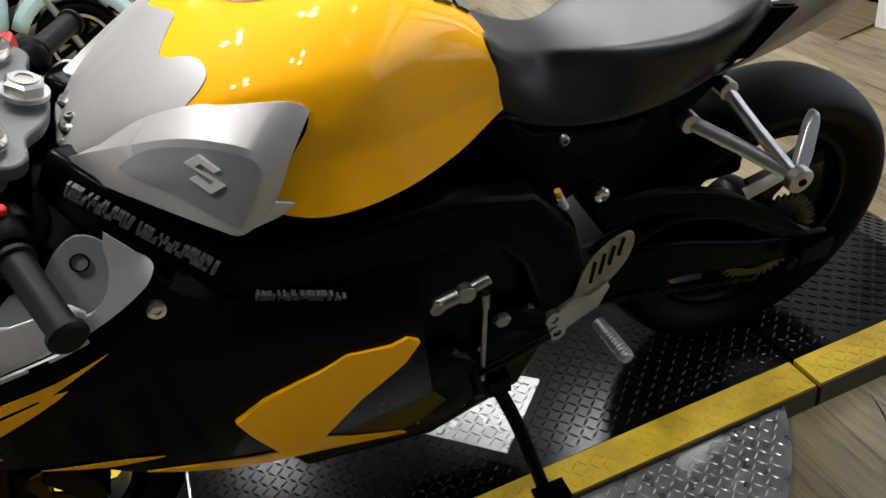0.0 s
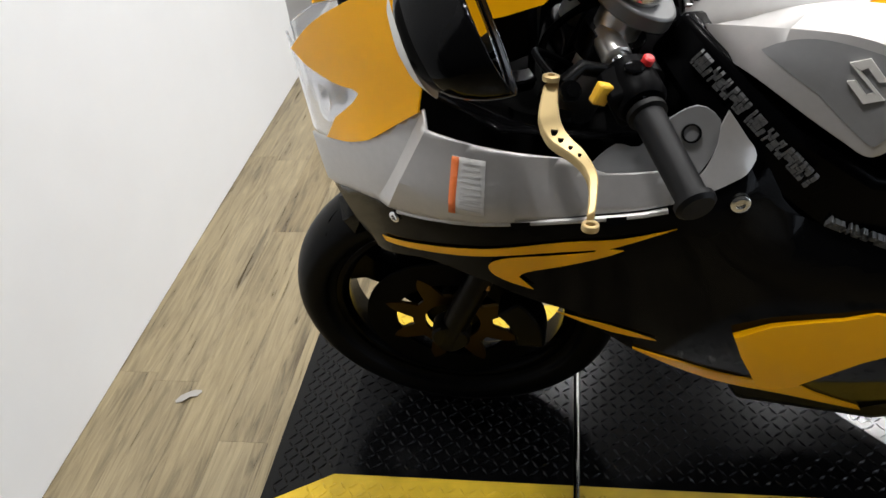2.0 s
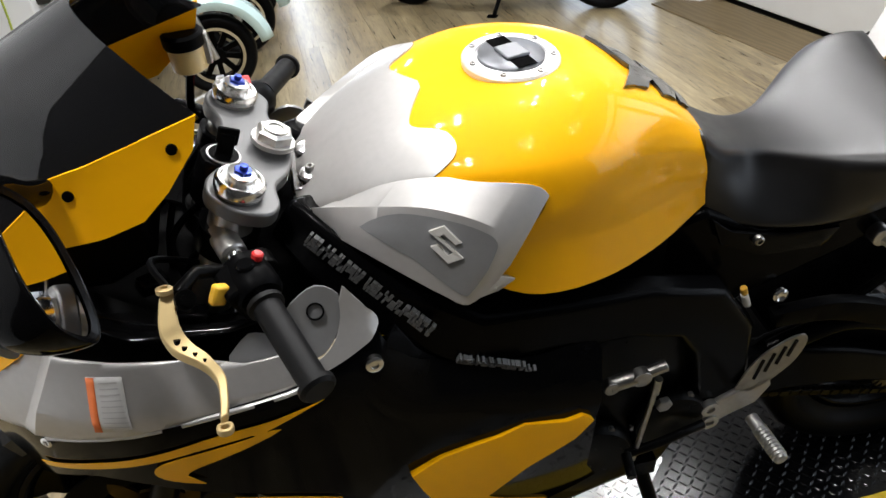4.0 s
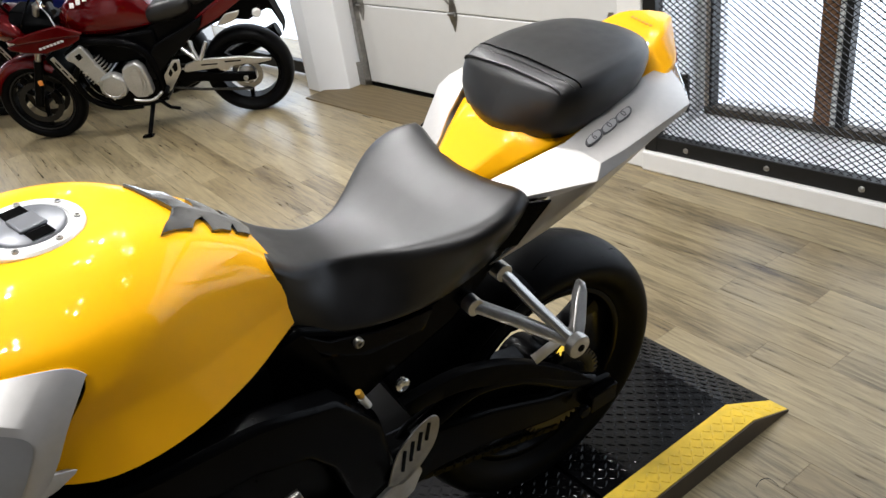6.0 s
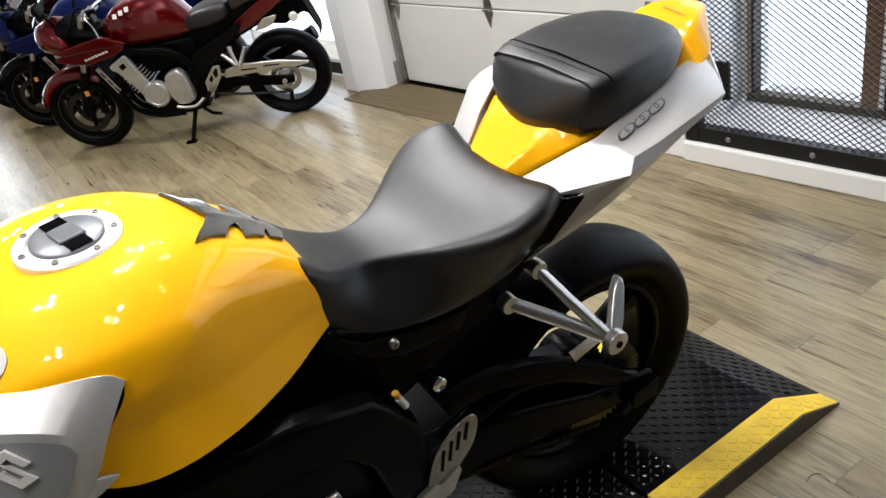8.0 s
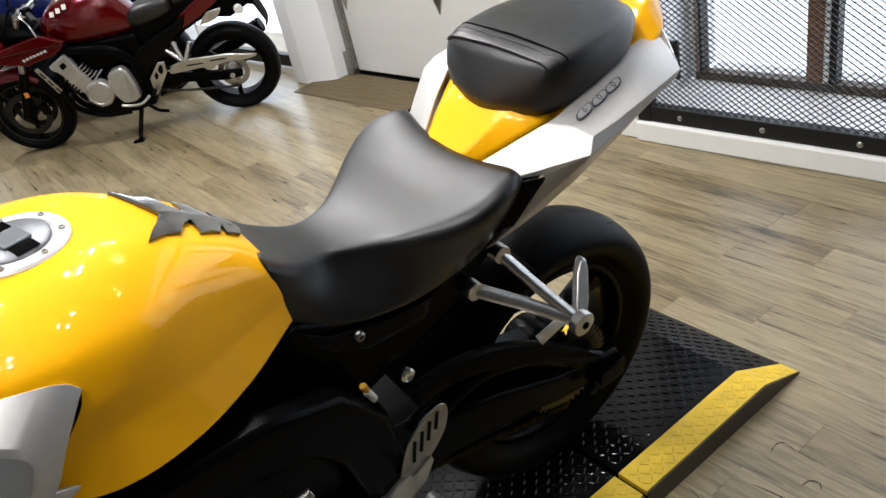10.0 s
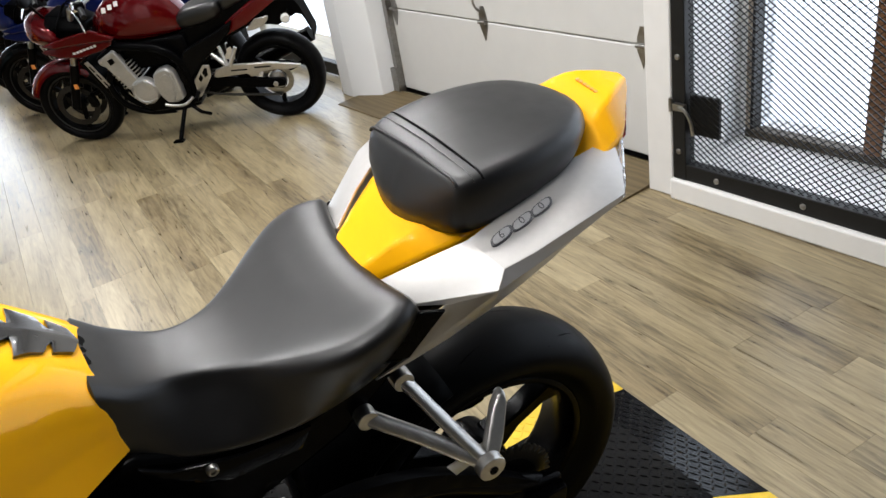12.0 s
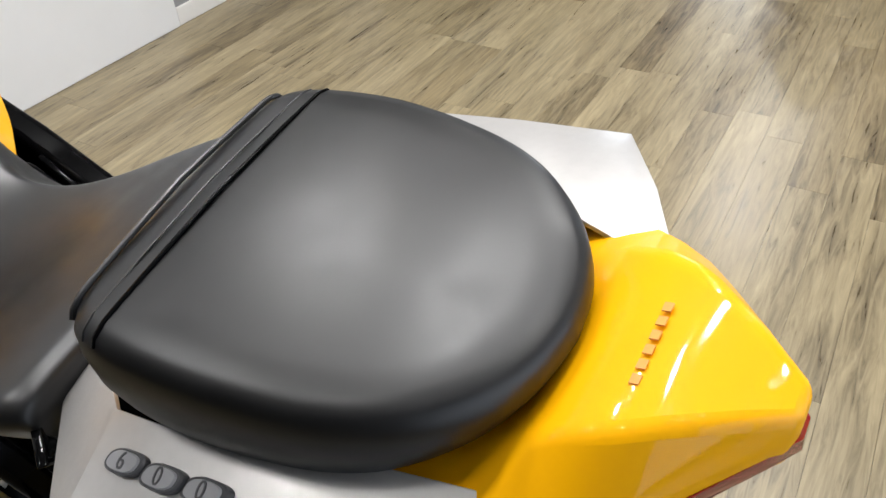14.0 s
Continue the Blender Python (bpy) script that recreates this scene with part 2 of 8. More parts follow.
# ---- building ----
def empty(name, m, label, category, group="", kind=""):
    ob = new(name)
    ob.empty_display_size = 0.1
    ob.matrix_basis = m
    return tagged(ob, label, category, group, kind)


def finish(name, verts, faces, material, parent=None, label="", smooth=True, sub=0, bevel=0.0, solid=0.0, bseg=2, angle=40):
    me = bpy.data.meshes.new(name)
    me.from_pydata([tuple(v) for v in verts], [], [tuple(f) for f in faces])
    bm = bmesh.new(); bm.from_mesh(me)
    bmesh.ops.remove_doubles(bm, verts=bm.verts, dist=1e-5)
    bmesh.ops.recalc_face_normals(bm, faces=bm.faces)
    bm.to_mesh(me); bm.free()
    me.materials.append(material)
    for p in me.polygons:
        p.use_smooth = smooth
    if smooth and angle < 180 and not sub:
        me.set_sharp_from_angle(angle=radians(angle))
    ob = new(name, me)
    if parent:
        ob.parent = parent
    if solid:
        md = ob.modifiers.new("solid", "SOLIDIFY"); md.thickness = abs(solid); md.offset = -1 if solid > 0 else 0
    if solid and smooth and angle >= 180 and not bevel and not sub:
        md = ob.modifiers.new("split", "EDGE_SPLIT"); md.split_angle = radians(72)
    if bevel:
        md = ob.modifiers.new("bevel", "BEVEL"); md.width, md.segments, md.limit_method = bevel, bseg, "ANGLE"
        md.angle_limit = radians(35)
    if sub:
        md = ob.modifiers.new("sub", "SUBSURF"); md.levels = md.render_levels = sub
    if label:
        ob["label"] = label
    return ob


def part(name, geo, material, parent, label="", **kw):
    return finish(name, geo[0], geo[1], material, parent, label, **kw)


def join(*geos):
    V, F = [], []
    for v, f in geos:
        n = len(V)
        V += list(v)
        F += [tuple(i + n for i in q) for q in f]
    return V, F


def moved(geo, m):
    return [tuple(m @ Vector(v)) for v in geo[0]], geo[1]


def mirrored(geo):
    return [(x, -y, z) for x, y, z in geo[0]], [tuple(reversed(f)) for f in geo[1]]


def box(x0, y0, z0, x1, y1, z1):
    V = [(x, y, z) for x in (x0, x1) for y in (y0, y1) for z in (z0, z1)]
    return V, [(0, 1, 3, 2), (4, 6, 7, 5), (0, 4, 5, 1), (2, 3, 7, 6), (0, 2, 6, 4), (1, 5, 7, 3)]


def loft(rings, closed=True, caps=True):
    V, F, n = [], [], len(rings[0])
    for r in rings:
        V += [tuple(p) for p in r]
    for i in range(len(rings) - 1):
        for j in range(n if closed else n - 1):
            k = (j + 1) % n
            F.append((i * n + j, i * n + k, (i + 1) * n + k, (i + 1) * n + j))
    if caps and closed:
        F += [tuple(range(n)), tuple(range((len(rings) - 1) * n, len(rings) * n))]
    return V, F


def catmull(pts, per=6, closed=False):
    P = [Vector(p) for p in pts]
    n = len(P)
    out = []
    for i in range(n if closed else n - 1):
        if closed:
            a, b, c, d = P[i - 1], P[i], P[(i + 1) % n], P[(i + 2) % n]
        else:
            a, b, c, d = P[max(i - 1, 0)], P[i], P[i + 1], P[min(i + 2, n - 1)]
        for k in range(per):
            t = k / per
            out.append(0.5 * (2 * b + (c - a) * t + (2 * a - 5 * b + 4 * c - d) * t * t + (3 * b - a - 3 * c + d) * t ** 3))
    if not closed:
        out.append(P[-1])
    return out


def tube(pts, r, segs=10, taper=None, flat=1.0):
    P = [Vector(p) for p in pts]
    rings = []
    side = None
    for i, p in enumerate(P):
        d = (P[min(i + 1, len(P) - 1)] - P[max(i - 1, 0)]).normalized()
        if side is None:
            side = d.orthogonal().normalized()
        side = (side - d * side.dot(d)).normalized()
        up = d.cross(side)
        rad = r if taper is None else r + (taper - r) * i / (len(P) - 1)
        rings.append([p + rad * (math.cos(a) * side + flat * math.sin(a) * up) for a in [2 * math.pi * k / segs for k in range(segs)]])
    return loft(rings)


def lathe(profile, m=Matrix(), segs=32, closed=False):
    """profile: (radius, height) pairs turned round z, then moved by m."""
    rings = [[m @ Vector((r * math.cos(a), r * math.sin(a), h)) for a in [2 * math.pi * k / segs for k in range(segs)]] for r, h in profile]
    if closed:
        rings.append(rings[0])
    return loft(rings, True, not closed)


def along(p, d):
    """A pose at p whose z points along d."""
    return Matrix.Translation(p) @ Vector(d).to_track_quat("Z", "Y").to_matrix().to_4x4()


def cyl(p, q, r, segs=16, bev=0.0):
    p, q = Vector(p), Vector(q)
    h = (q - p).length
    prof = [(r, 0), (r, h)] if not bev else [(r - bev, 0), (r, bev), (r, h - bev), (r - bev, h)]
    return lathe(prof, along(p, q - p), segs)


def prism(outline, y0, y1):
    """A plate with an outline in x, z, from y0 to y1."""
    n = len(outline)
    return loft([[(x, y0, z) for x, z in outline], [(x, y1, z) for x, z in outline]])


def interp(tab, x):
    return float(np.interp(x, [a for a, _ in tab], [b for _, b in tab]))


def smooth_interp(tab, x):
    """Monotone-ish smooth reading of a small table."""
    xs = [a for a, _ in tab]
    if x <= xs[0]:
        return tab[0][1]
    if x >= xs[-1]:
        return tab[-1][1]
    i = max(k for k in range(len(xs) - 1) if xs[k] <= x)
    a, b, c, d = tab[max(i - 1, 0)], tab[i], tab[i + 1], tab[min(i + 2, len(tab) - 1)]
    t = (x - b[0]) / (c[0] - b[0])
    mb = (c[1] - a[1]) / (c[0] - a[0]) * (c[0] - b[0])
    mc = (d[1] - b[1]) / (d[0] - b[0]) * (c[0] - b[0])
    return (2 * t ** 3 - 3 * t * t + 1) * b[1] + (t ** 3 - 2 * t * t + t) * mb + (-2 * t ** 3 + 3 * t * t) * c[1] + (t ** 3 - t * t) * mc


def skin(outline, place, step=0.02, holes=()):
    """A sheet: the outline in two coordinates, cut by a grid and laid on the surface that place() gives."""
    bm = bmesh.new()
    bm.faces.new([bm.verts.new((a, b, 0)) for a, b in outline])
    lo = [min(p[k] for p in outline) for k in (0, 1)]
    hi = [max(p[k] for p in outline) for k in (0, 1)]
    for k in (0, 1):
        c = math.ceil(lo[k] / step) * step
        while c < hi[k] - 1e-4:
            nrm = (1, 0, 0) if k == 0 else (0, 1, 0)
            bmesh.ops.bisect_plane(bm, geom=bm.verts[:] + bm.edges[:] + bm.faces[:], plane_co=[c if i == k else 0 for i in range(3)], plane_no=nrm, dist=1e-5)
            c += step
    bmesh.ops.triangulate(bm, faces=[f for f in bm.faces if len(f.verts) > 4])
    bm.verts.index_update()
    V = [tuple(place(v.co.x, v.co.y)) for v in bm.verts]
    F = [tuple(v.index for v in f.verts) for f in bm.faces]
    bm.free()
    return V, F


def curve2(pts, per=5):
    return [(p.x, p.y) for p in catmull([(a, b, 0) for a, b in pts], per)]


def nut(p, d, r, h, segs=6):
    return lathe([(r, 0), (r, h * 0.8), (r * 0.85, h)], along(p, d), segs)


def bolt(name, p, d, parent, r=0.007, h=0.004, material=None):
    g = join(lathe([(r, -0.004), (r, h * 0.7), (r * 0.75, h), (r * 0.5, h), (r * 0.45, h * 0.4)], along(p, d), 16))
    return part(name, g, material or METAL, parent)


# ---- the room ----
def slab(name, geo, material, label, category, bevel=0.0, parent=None):
    ob = finish(name, geo[0], geo[1], material, parent, label, smooth=False, bevel=bevel)
    return tagged(ob, label, category, "", "structure") if not parent else ob


NORTH, SOUTH, WEST = 9.0, -2.7, -1.565
floor = slab("floor", box(-2.6, SOUTH - 0.2, -0.12, 4.2, NORTH + 0.2, -0.006), mat("floor_screed", (0.05, 0.04, 0.03), 0.8), "wood-look vinyl plank floor in weathered grey and tan", "floor")
slab("ceiling", box(-2.6, SOUTH - 0.2, CEILING, 4.2, NORTH + 0.2, CEILING + 0.12), CEILPAINT, "plain pale painted ceiling over the showroom", "ceiling")
slab("wall_south", box(-2.6, SOUTH - 0.15, 0, 4.2, SOUTH, CEILING), SHADEWALL, "plain unseen wall, darkened to dim reflections", "wall")
slab("wall_north_1", box(-2.6, NORTH, 0, -1.15, NORTH + 0.15, CEILING), WALLPAINT, "plain white painted wall at the far end", "wall")
slab("wall_north_2", box(0.35, NORTH, 0, 4.2, NORTH + 0.15, CEILING), WALLPAINT, "plain white painted wall beside the far door", "wall")
slab("wall_north_3", box(-1.149, NORTH, 2.30, 0.349, NORTH + 0.15, CEILING), WALLPAINT, "white painted wall over the far door", "wall")
win3 = empty("window_3", pose(0, NORTH, 0), "black framed glazed door at the far end of the showroom", "window")
tagged(win3, kind="structure")
for a, b_ in ((-1.148, -1.09), (-0.43, -0.37), (0.29, 0.348)):
    part("frame_stile", box(a, 0.03, 0.0, b_, 0.08, 2.298), BLACKSTEEL, win3, bevel=0.003)
for a, b_ in ((0.0, 0.09), (2.24, 2.297)):
    part("frame_rail", box(-1.089, 0.032, a, 0.289, 0.078, b_), BLACKSTEEL, win3, bevel=0.003)
slab("backdrop_3", box(-1.6, NORTH + 0.18, -0.1, 0.8, NORTH + 0.2, 2.9), DAYLIGHT, "bright daylight outside the far door", "backdrop")
slab("wall_west_1", box(WEST - 0.25, -0.95, 0, WEST, 1.72, CEILING), WALLPAINT, "smooth white painted wall beside the lift", "wall", 0.004)
# unseen stretch split off the white wall and darkened to dim the seat's reflections
slab("wall_west_5", box(WEST - 0.25, SOUTH, 0, WEST, -0.952, CEILING), SHADEWALL, "plain unseen wall, darkened to dim reflections", "wall")
slab("wall_west_2", box(WEST - 0.25, 1.722, 0, WEST - 0.02, 2.718, CEILING), GREYPAINT, "recessed grey painted wall panel with white skirting", "wall")
slab("wall_west_3", box(WEST - 0.25, 2.72, 0, -1.35, 2.94, CEILING), WALLPAINT, "white painted wall pier", "wall", 0.004)
slab("wall_west_4", box(-2.25, 2.942, 0, -2.1, NORTH, CEILING), WALLPAINT, "white painted wall behind the scooters", "wall")
slab("baseboard", box(WEST - 0.018, 1.724, 0, WEST - 0.004, 2.718, 0.075), TRIM, "white wooden skirting board", "baseboard", 0.003)

# socket and flex on the grey panel
sock = empty("wall_socket", pose(WEST - 0.018, 2.63, 0.385), "black plastic power adaptor plugged into a pale wall socket", "socket")
part("socket_plate", box(0, -0.06, -0.055, 0.008, 0.06, 0.055), TRIM, sock, bevel=0.002)
part("adaptor", box(0.008, -0.03, -0.06, 0.045, 0.03, 0.035), PLASTIC, sock, "black moulded adaptor", bevel=0.006)
part("flex", tube(catmull([(0.04, -0.01, 0.0), (0.07, 0.0, -0.03), (0.10, 0.03, 0.02), (0.13, 0.05, 0.15), (0.13, 0.06, 0.4), (0.12, 0.06, 0.9)]), 0.005, 8), CABLE, sock, "yellow-green cable")

slab("trim_patch", box(-1.47, 2.714, 0.36, -1.40, 2.7195, 0.43), mat("tan_patch", (0.50, 0.40, 0.28), 0.6), "small tan cover plate on the pier", "cover plate", 0.001)
EAST = pose(2.25, 1.09, 0, 0, 0, 5.43)


def east(name, geo, material, label, category, bevel=0.0):
    return slab(name, moved(geo, EAST), material, label, category, bevel)


# overhead door in its recess
DOORX = 0.19
gd = empty("garage_door", EAST @ pose(DOORX, 0, 0), "white sectional overhead garage door with black rubber sill", "garage door")
for i in range(6):
    z0 = 0.033 + i * 0.476
    pan = part("door_panel", box(0, 0.03, z0, 0.045, 2.04, z0 + 0.4715), DOORPAINT, gd, bevel=0.006)
    for y in (0.17, 1.185, 2.0):
        if i:
            h = part("hinge", join(loft([[(t, y + a, z0 + c) for a, c in ((0, -0.095), (0.030, -0.02), (0.026, 0.03), (0.012, 0.075), (-0.012, 0.075), (-0.026, 0.03), (-0.030, -0.02))] for t in (-0.001, -0.006)]), cyl((-0.014, y - 0.026, z0 - 0.002), (-0.014, y + 0.026, z0 - 0.002), 0.010, 10)), STEEL, pan, "galvanised door hinge")
part("bottom_seal", tube([(0.02, 0.02, 0.018), (0.02, 2.05, 0.018)], 0.017, 10), PLASTIC, gd, "black rubber bottom seal")
part("door_bracket", join(box(-0.02, 0.95, 0.03, 0.0, 1.03, 0.06), box(-0.02, 0.97, 0.06, -0.012, 1.01, 0.09)), STEEL, gd)
part("pull_cord", tube(catmull([(-0.012, 1.20, 0.56), (-0.03, 1.215, 0.60), (-0.03, 1.21, 0.68), (-0.015, 1.215, 0.80)], 5), 0.006, 8), STEEL, gd, "bent steel pull rod")
for y in (0.008, 2.062):
    part("door_track", join(box(-0.03, y - 0.02, 0.01, 0.05, y - 0.015, 2.3), box(-0.03, y - 0.02, 0.01, -0.026, y + 0.02, 2.3)), STEEL, gd, "galvanised door track")
    part("track_bracket", box(-0.05, y - 0.03, 0.02, -0.03, y + 0.05, 0.16), STEEL, gd, bevel=0.002)
east("wall_east_2", box(0.0, -0.12, 0, 0.32, -0.002, CEILING), TRIM, "white painted door post between garage door and gate", "wall", 0.006)
east("wall_east_3", loft([[(-0.040, 2.29, z), (0.06, 2.10, z), (0.34, 2.085, z), (0.34, 2.528, z), (0.118, 2.528, z), (-0.040, 2.42, z)] for z in (0, CEILING)]), WALLPAINT, "white painted pier between garage door and shop window", "wall", 0.006)
east("wall_east_4", box(0.0, 0.0, 2.72, 0.34, 2.083, CEILING), WALLPAINT, "white painted lintel over the garage door", "wall")
east("wall_east_5", box(0.5, -0.002, 0, 0.64, 2.083, CEILING), WALLPAINT, "outer skin behind the overhead door", "wall")
ply = empty("plywood_ramp", EAST, "worn plywood threshold sheet in front of the garage door", "ramp")
part("sheet", loft([[(-0.17, y, 0.001), (-0.165, y, 0.007), (DOORX - 0.03, y, 0.020), (DOORX - 0.03, y, 0.001)] for y in (0.004, 1.14, 2.26)]), PLY, ply, smooth=False)

# mesh gate over the glazed front
east("gate_curb", box(-0.02, -3.4, 0, 0.10, -0.122, 0.085), TRIM, "white painted kerb under the mesh gate", "kerb", 0.008)
gate = empty("mesh_gate", EAST, "black steel security gate with expanded metal mesh", "gate")
part("bottom_rail", box(0.0, -3.4, 0.087, 0.05, -0.13, 0.15), BLACKSTEEL, gate, bevel=0.003)
part("upright", box(-0.004, -0.185, 0.087, 0.05, -0.128, 2.3), BLACKSTEEL, gate, bevel=0.003)
part("top_rail", box(0.0, -3.4, 2.24, 0.05, -0.19, 2.3), BLACKSTEEL, gate, bevel=0.003)
for k in range(9):
    part("rivet", lathe([(0.011, -0.002), (0.011, 0.003), (0.006, 0.007)], along((0.0, -0.32 - 0.34 * k, 0.118), (-1, 0, 0)), 12), STEEL, gate)
for k in range(5):
    part("rivet", lathe([(0.011, -0.002), (0.011, 0.003), (0.006, 0.007)], along((-0.004, -0.156, 0.2 + 0.36 * k), (-1, 0, 0)), 12), STEEL, gate)
part("lock_plate", box(0.018, -0.315, 0.27, 0.034, -0.19, 0.42), BLACKSTEEL, gate, "black steel lock plate", bevel=0.003)
part("latch", join(box(-0.03, -0.2, 0.37, -0.012, -0.15, 0.395), tube(catmull([(-0.025, -0.175, 0.385), (-0.04, -0.215, 0.38), (-0.035, -0.235, 0.34), (-0.03, -0.24, 0.29)], 4), 0.006, 8), cyl((-0.02, -0.135, 0.36), (-0.02, -0.135, 0.41), 0.008, 10)), STEEL, gate, "zinc slide latch")


def expanded_mesh(y0, y1, z0, z1, cell=0.031, rise=0.0108, t=0.0017):
    V, F = [], []
    rows = int((z1 - z0) / rise)
    cols = int((y1 - y0) / (cell / 2))
    for r in range(rows):
        for c in range(cols):
            ya, yb = y0 + c * cell / 2, y0 + (c + 1) * cell / 2
            up = (c + r) % 2
            za, zb = z0 + (r + up) * rise, z0 + (r + 1 - up) * rise
            n = len(V)
            for y, z in ((ya, za), (yb, zb)):
                V += [(0.012, y, z - t), (0.012, y, z + t), (0.016, y, z + t), (0.016, y, z - t)]
            F += [(n, n + 1, n + 5, n + 4), (n + 1, n + 2, n + 6, n + 5), (n + 2, n + 3, n + 7, n + 6), (n + 3, n, n + 4, n + 7)]
    return V, F


me = part("expanded_mesh", expanded_mesh(-2.3, -0.19, 0.145, 1.35), BLACKSTEEL, gate, smooth=False)
tagged(me, "", "", "", "stuff")

# the shop front behind the gate
east("window_sill", box(0.102, -3.4, 0, 0.655, -0.122, 0.10), TRIM, "pale painted sill behind the gate", "sill", 0.004)
east("wall_east_1", box(0.322, -0.10, 0.1, 0.655, -0.002, CEILING), WALLPAINT, "white reveal of the shop window", "wall")
win = empty("window_1", EAST, "tall shop window with dark frames and brown timber mullion", "window")
tagged(win, kind="structure")
WX = 0.46
TANFRAME = mat("weathered_tan_frame", (0.36, 0.29, 0.22), 0.5, vary=0.3, scale=30, bump=0.2, bscale=160)
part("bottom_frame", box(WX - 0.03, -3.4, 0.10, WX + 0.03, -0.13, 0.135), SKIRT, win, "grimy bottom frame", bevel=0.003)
for y, w, m_ in ((-0.115, 0.032, TRIM), (-0.142, 0.020, TANFRAME), (-0.159, 0.013, BLACKSTEEL), (-0.648, 0.064, WOODFRAME), (-0.692, 0.020, TRIM), (-0.717, 0.028, BLACKSTEEL), (-1.9, 0.05, BLACKSTEEL), (-2.6, 0.05, BLACKSTEEL)):
    part("mullion", box(WX - 0.03, y - w / 2, 0.135, WX + 0.03, y + w / 2, 2.4), m_, win, bevel=0.003)
east("backdrop_1", box(0.66, -4.2, -0.1, 0.68, -0.004, 3.0), DAYLIGHT, "bright daylight outside the shop window", "backdrop")

# second glazed door beyond the pier
win2 = empty("window_2", EAST, "black framed glass door with bright daylight behind", "window")
tagged(win2, kind="structure")
W2 = 0.12
for y0, y1 in ((2.53, 2.58), (4.3, 4.35)):
    part("frame_stile", box(W2, y0, 0.02, W2 + 0.05, y1, 2.3), BLACKSTEEL, win2, bevel=0.003)
part("frame_rail", box(W2, 2.58, 0.02, W2 + 0.05, 4.3, 0.10), BLACKSTEEL, win2, bevel=0.003)
part("notice", box(W2 - 0.004, 2.66, 0.72, W2 + 0.002, 3.0, 1.0), mat("pale_notice", (0.45, 0.47, 0.5), 0.5), win2, "pale printed notice on the glass")
east("backdrop_2", box(0.7, 2.2, -0.3, 0.72, 5.2, 3.0), DAYLIGHT, "bright daylight outside the glass door", "backdrop")
east("wall_east_6", box(0.1, 4.352, 0, 0.3, 9.4, CEILING), WALLPAINT, "white painted wall at the far end", "wall")
east("wall_east_7", box(0.08, 2.522, 2.3, 0.3, 4.35, CEILING), WALLPAINT, "white wall over the glass door", "wall")


# ---- the lift platform ----
H, IN, OUT = 0.058, 0.208, 0.290
XF, KF, KR, XR = -1.10, -0.943, 1.204, 1.345
plat = empty("lift_platform", pose(0, 0, 0), "low black tread-plate motorcycle lift with yellow edges", "platform")


def plate_piece(x0, x1, y0, y1, z0=0.0):
    """A block between y0 and y1 that slopes to the ground past the kinks."""
    cuts = sorted({x0, x1} | {k for k in (KF, KR) if x0 < k < x1})
    top = [0.004 if c in (XF, XR) else H for c in cuts]
    rings = []
    for c, h in zip(cuts, top):
        a, b = (y0(c), y1(c))
        rings.append([(c, a, z0), (c, b, z0), (c, b, h), (c, a, h)])
    return loft(rings)


def inner(x):
    return interp([(XF, 0.25), (KF, IN), (KR, IN), (XR, 0.238)], x)


SEAMS = [(XF, -0.486), (-0.474, 0.761), (0.773, XR)]
for a, b in SEAMS:
    part("deck_plate", plate_piece(a, b, lambda x: -inner(x) + 0.001, lambda x: inner(x) - 0.001), PLATEBLACK, plat, "black diamond tread plate", smooth=False)
    for s in (-1, 1):
        if s < 0:
            g = plate_piece(a, b, lambda x: -OUT + 0.004, lambda x: -inner(x))
        else:
            g = plate_piece(a, b, lambda x: inner(x), lambda x: OUT - 0.004)
        part("edge_strip", g, PLATEYELLOW, plat, "worn yellow painted edge strip", smooth=False)
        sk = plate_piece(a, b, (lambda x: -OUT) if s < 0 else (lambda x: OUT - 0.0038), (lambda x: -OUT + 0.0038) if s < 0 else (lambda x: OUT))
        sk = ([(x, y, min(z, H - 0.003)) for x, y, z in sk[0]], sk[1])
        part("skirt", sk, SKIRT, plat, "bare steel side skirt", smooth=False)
for a in (-0.4855, 0.7615):
    part("seam_strip", box(a, -OUT, 0, a + 0.011, OUT, H - 0.012), PLASTIC, plat, "black joint between the deck plates", smooth=False)
part("cable", tube([(-0.478, y, H + 0.003) for y in np.linspace(-0.285, 0.28, 12)], 0.0035, 8), POLISHED, plat, "thin bright cable across the deck")


def lugs(x0, x1, y0, y1, keep, height, pitch=0.0190, seed=1, plane="z", turn=0.0):
    rnd = random.Random(seed)
    V, F = [], []
    nx, ny = int((x1 - x0) / pitch), int((y1 - y0) / pitch)
    for i in range(nx + 1):
        for j in range(ny + 1):
            x, y = x0 + (i + 0.5) * pitch, y0 + (j + 0.5) * pitch
            if not keep(x, y):
                continue
            a = radians(35 if (i + j) % 2 else 125) + turn
            c, s = math.cos(a), math.sin(a)
            L, W, T = 0.0118, 0.0030, 0.0022 * rnd.uniform(0.85, 1.05)
            n = len(V)
            for u, w, t in ((-L, 0, 0), (0, -W, 0), (L, 0, 0), (0, W, 0), (-L * 0.45, 0, T), (L * 0.45, 0, T)):
                px, py = x + u * c - w * s, y + u * s + w * c
                h = height(px, py) + t
                V.append((px, py, h) if plane == "z" else (px, h, py))
            F += [(n, n + 1, n + 4), (n + 1, n + 5, n + 4), (n + 1, n + 2, n + 5), (n + 2, n + 3, n + 5), (n + 3, n + 4, n + 5), (n + 3, n, n + 4)]
    return V, F


def deck_z(x, y):
    return interp([(XF, 0.004), (KF, H), (KR, H), (XR, 0.004)], x)


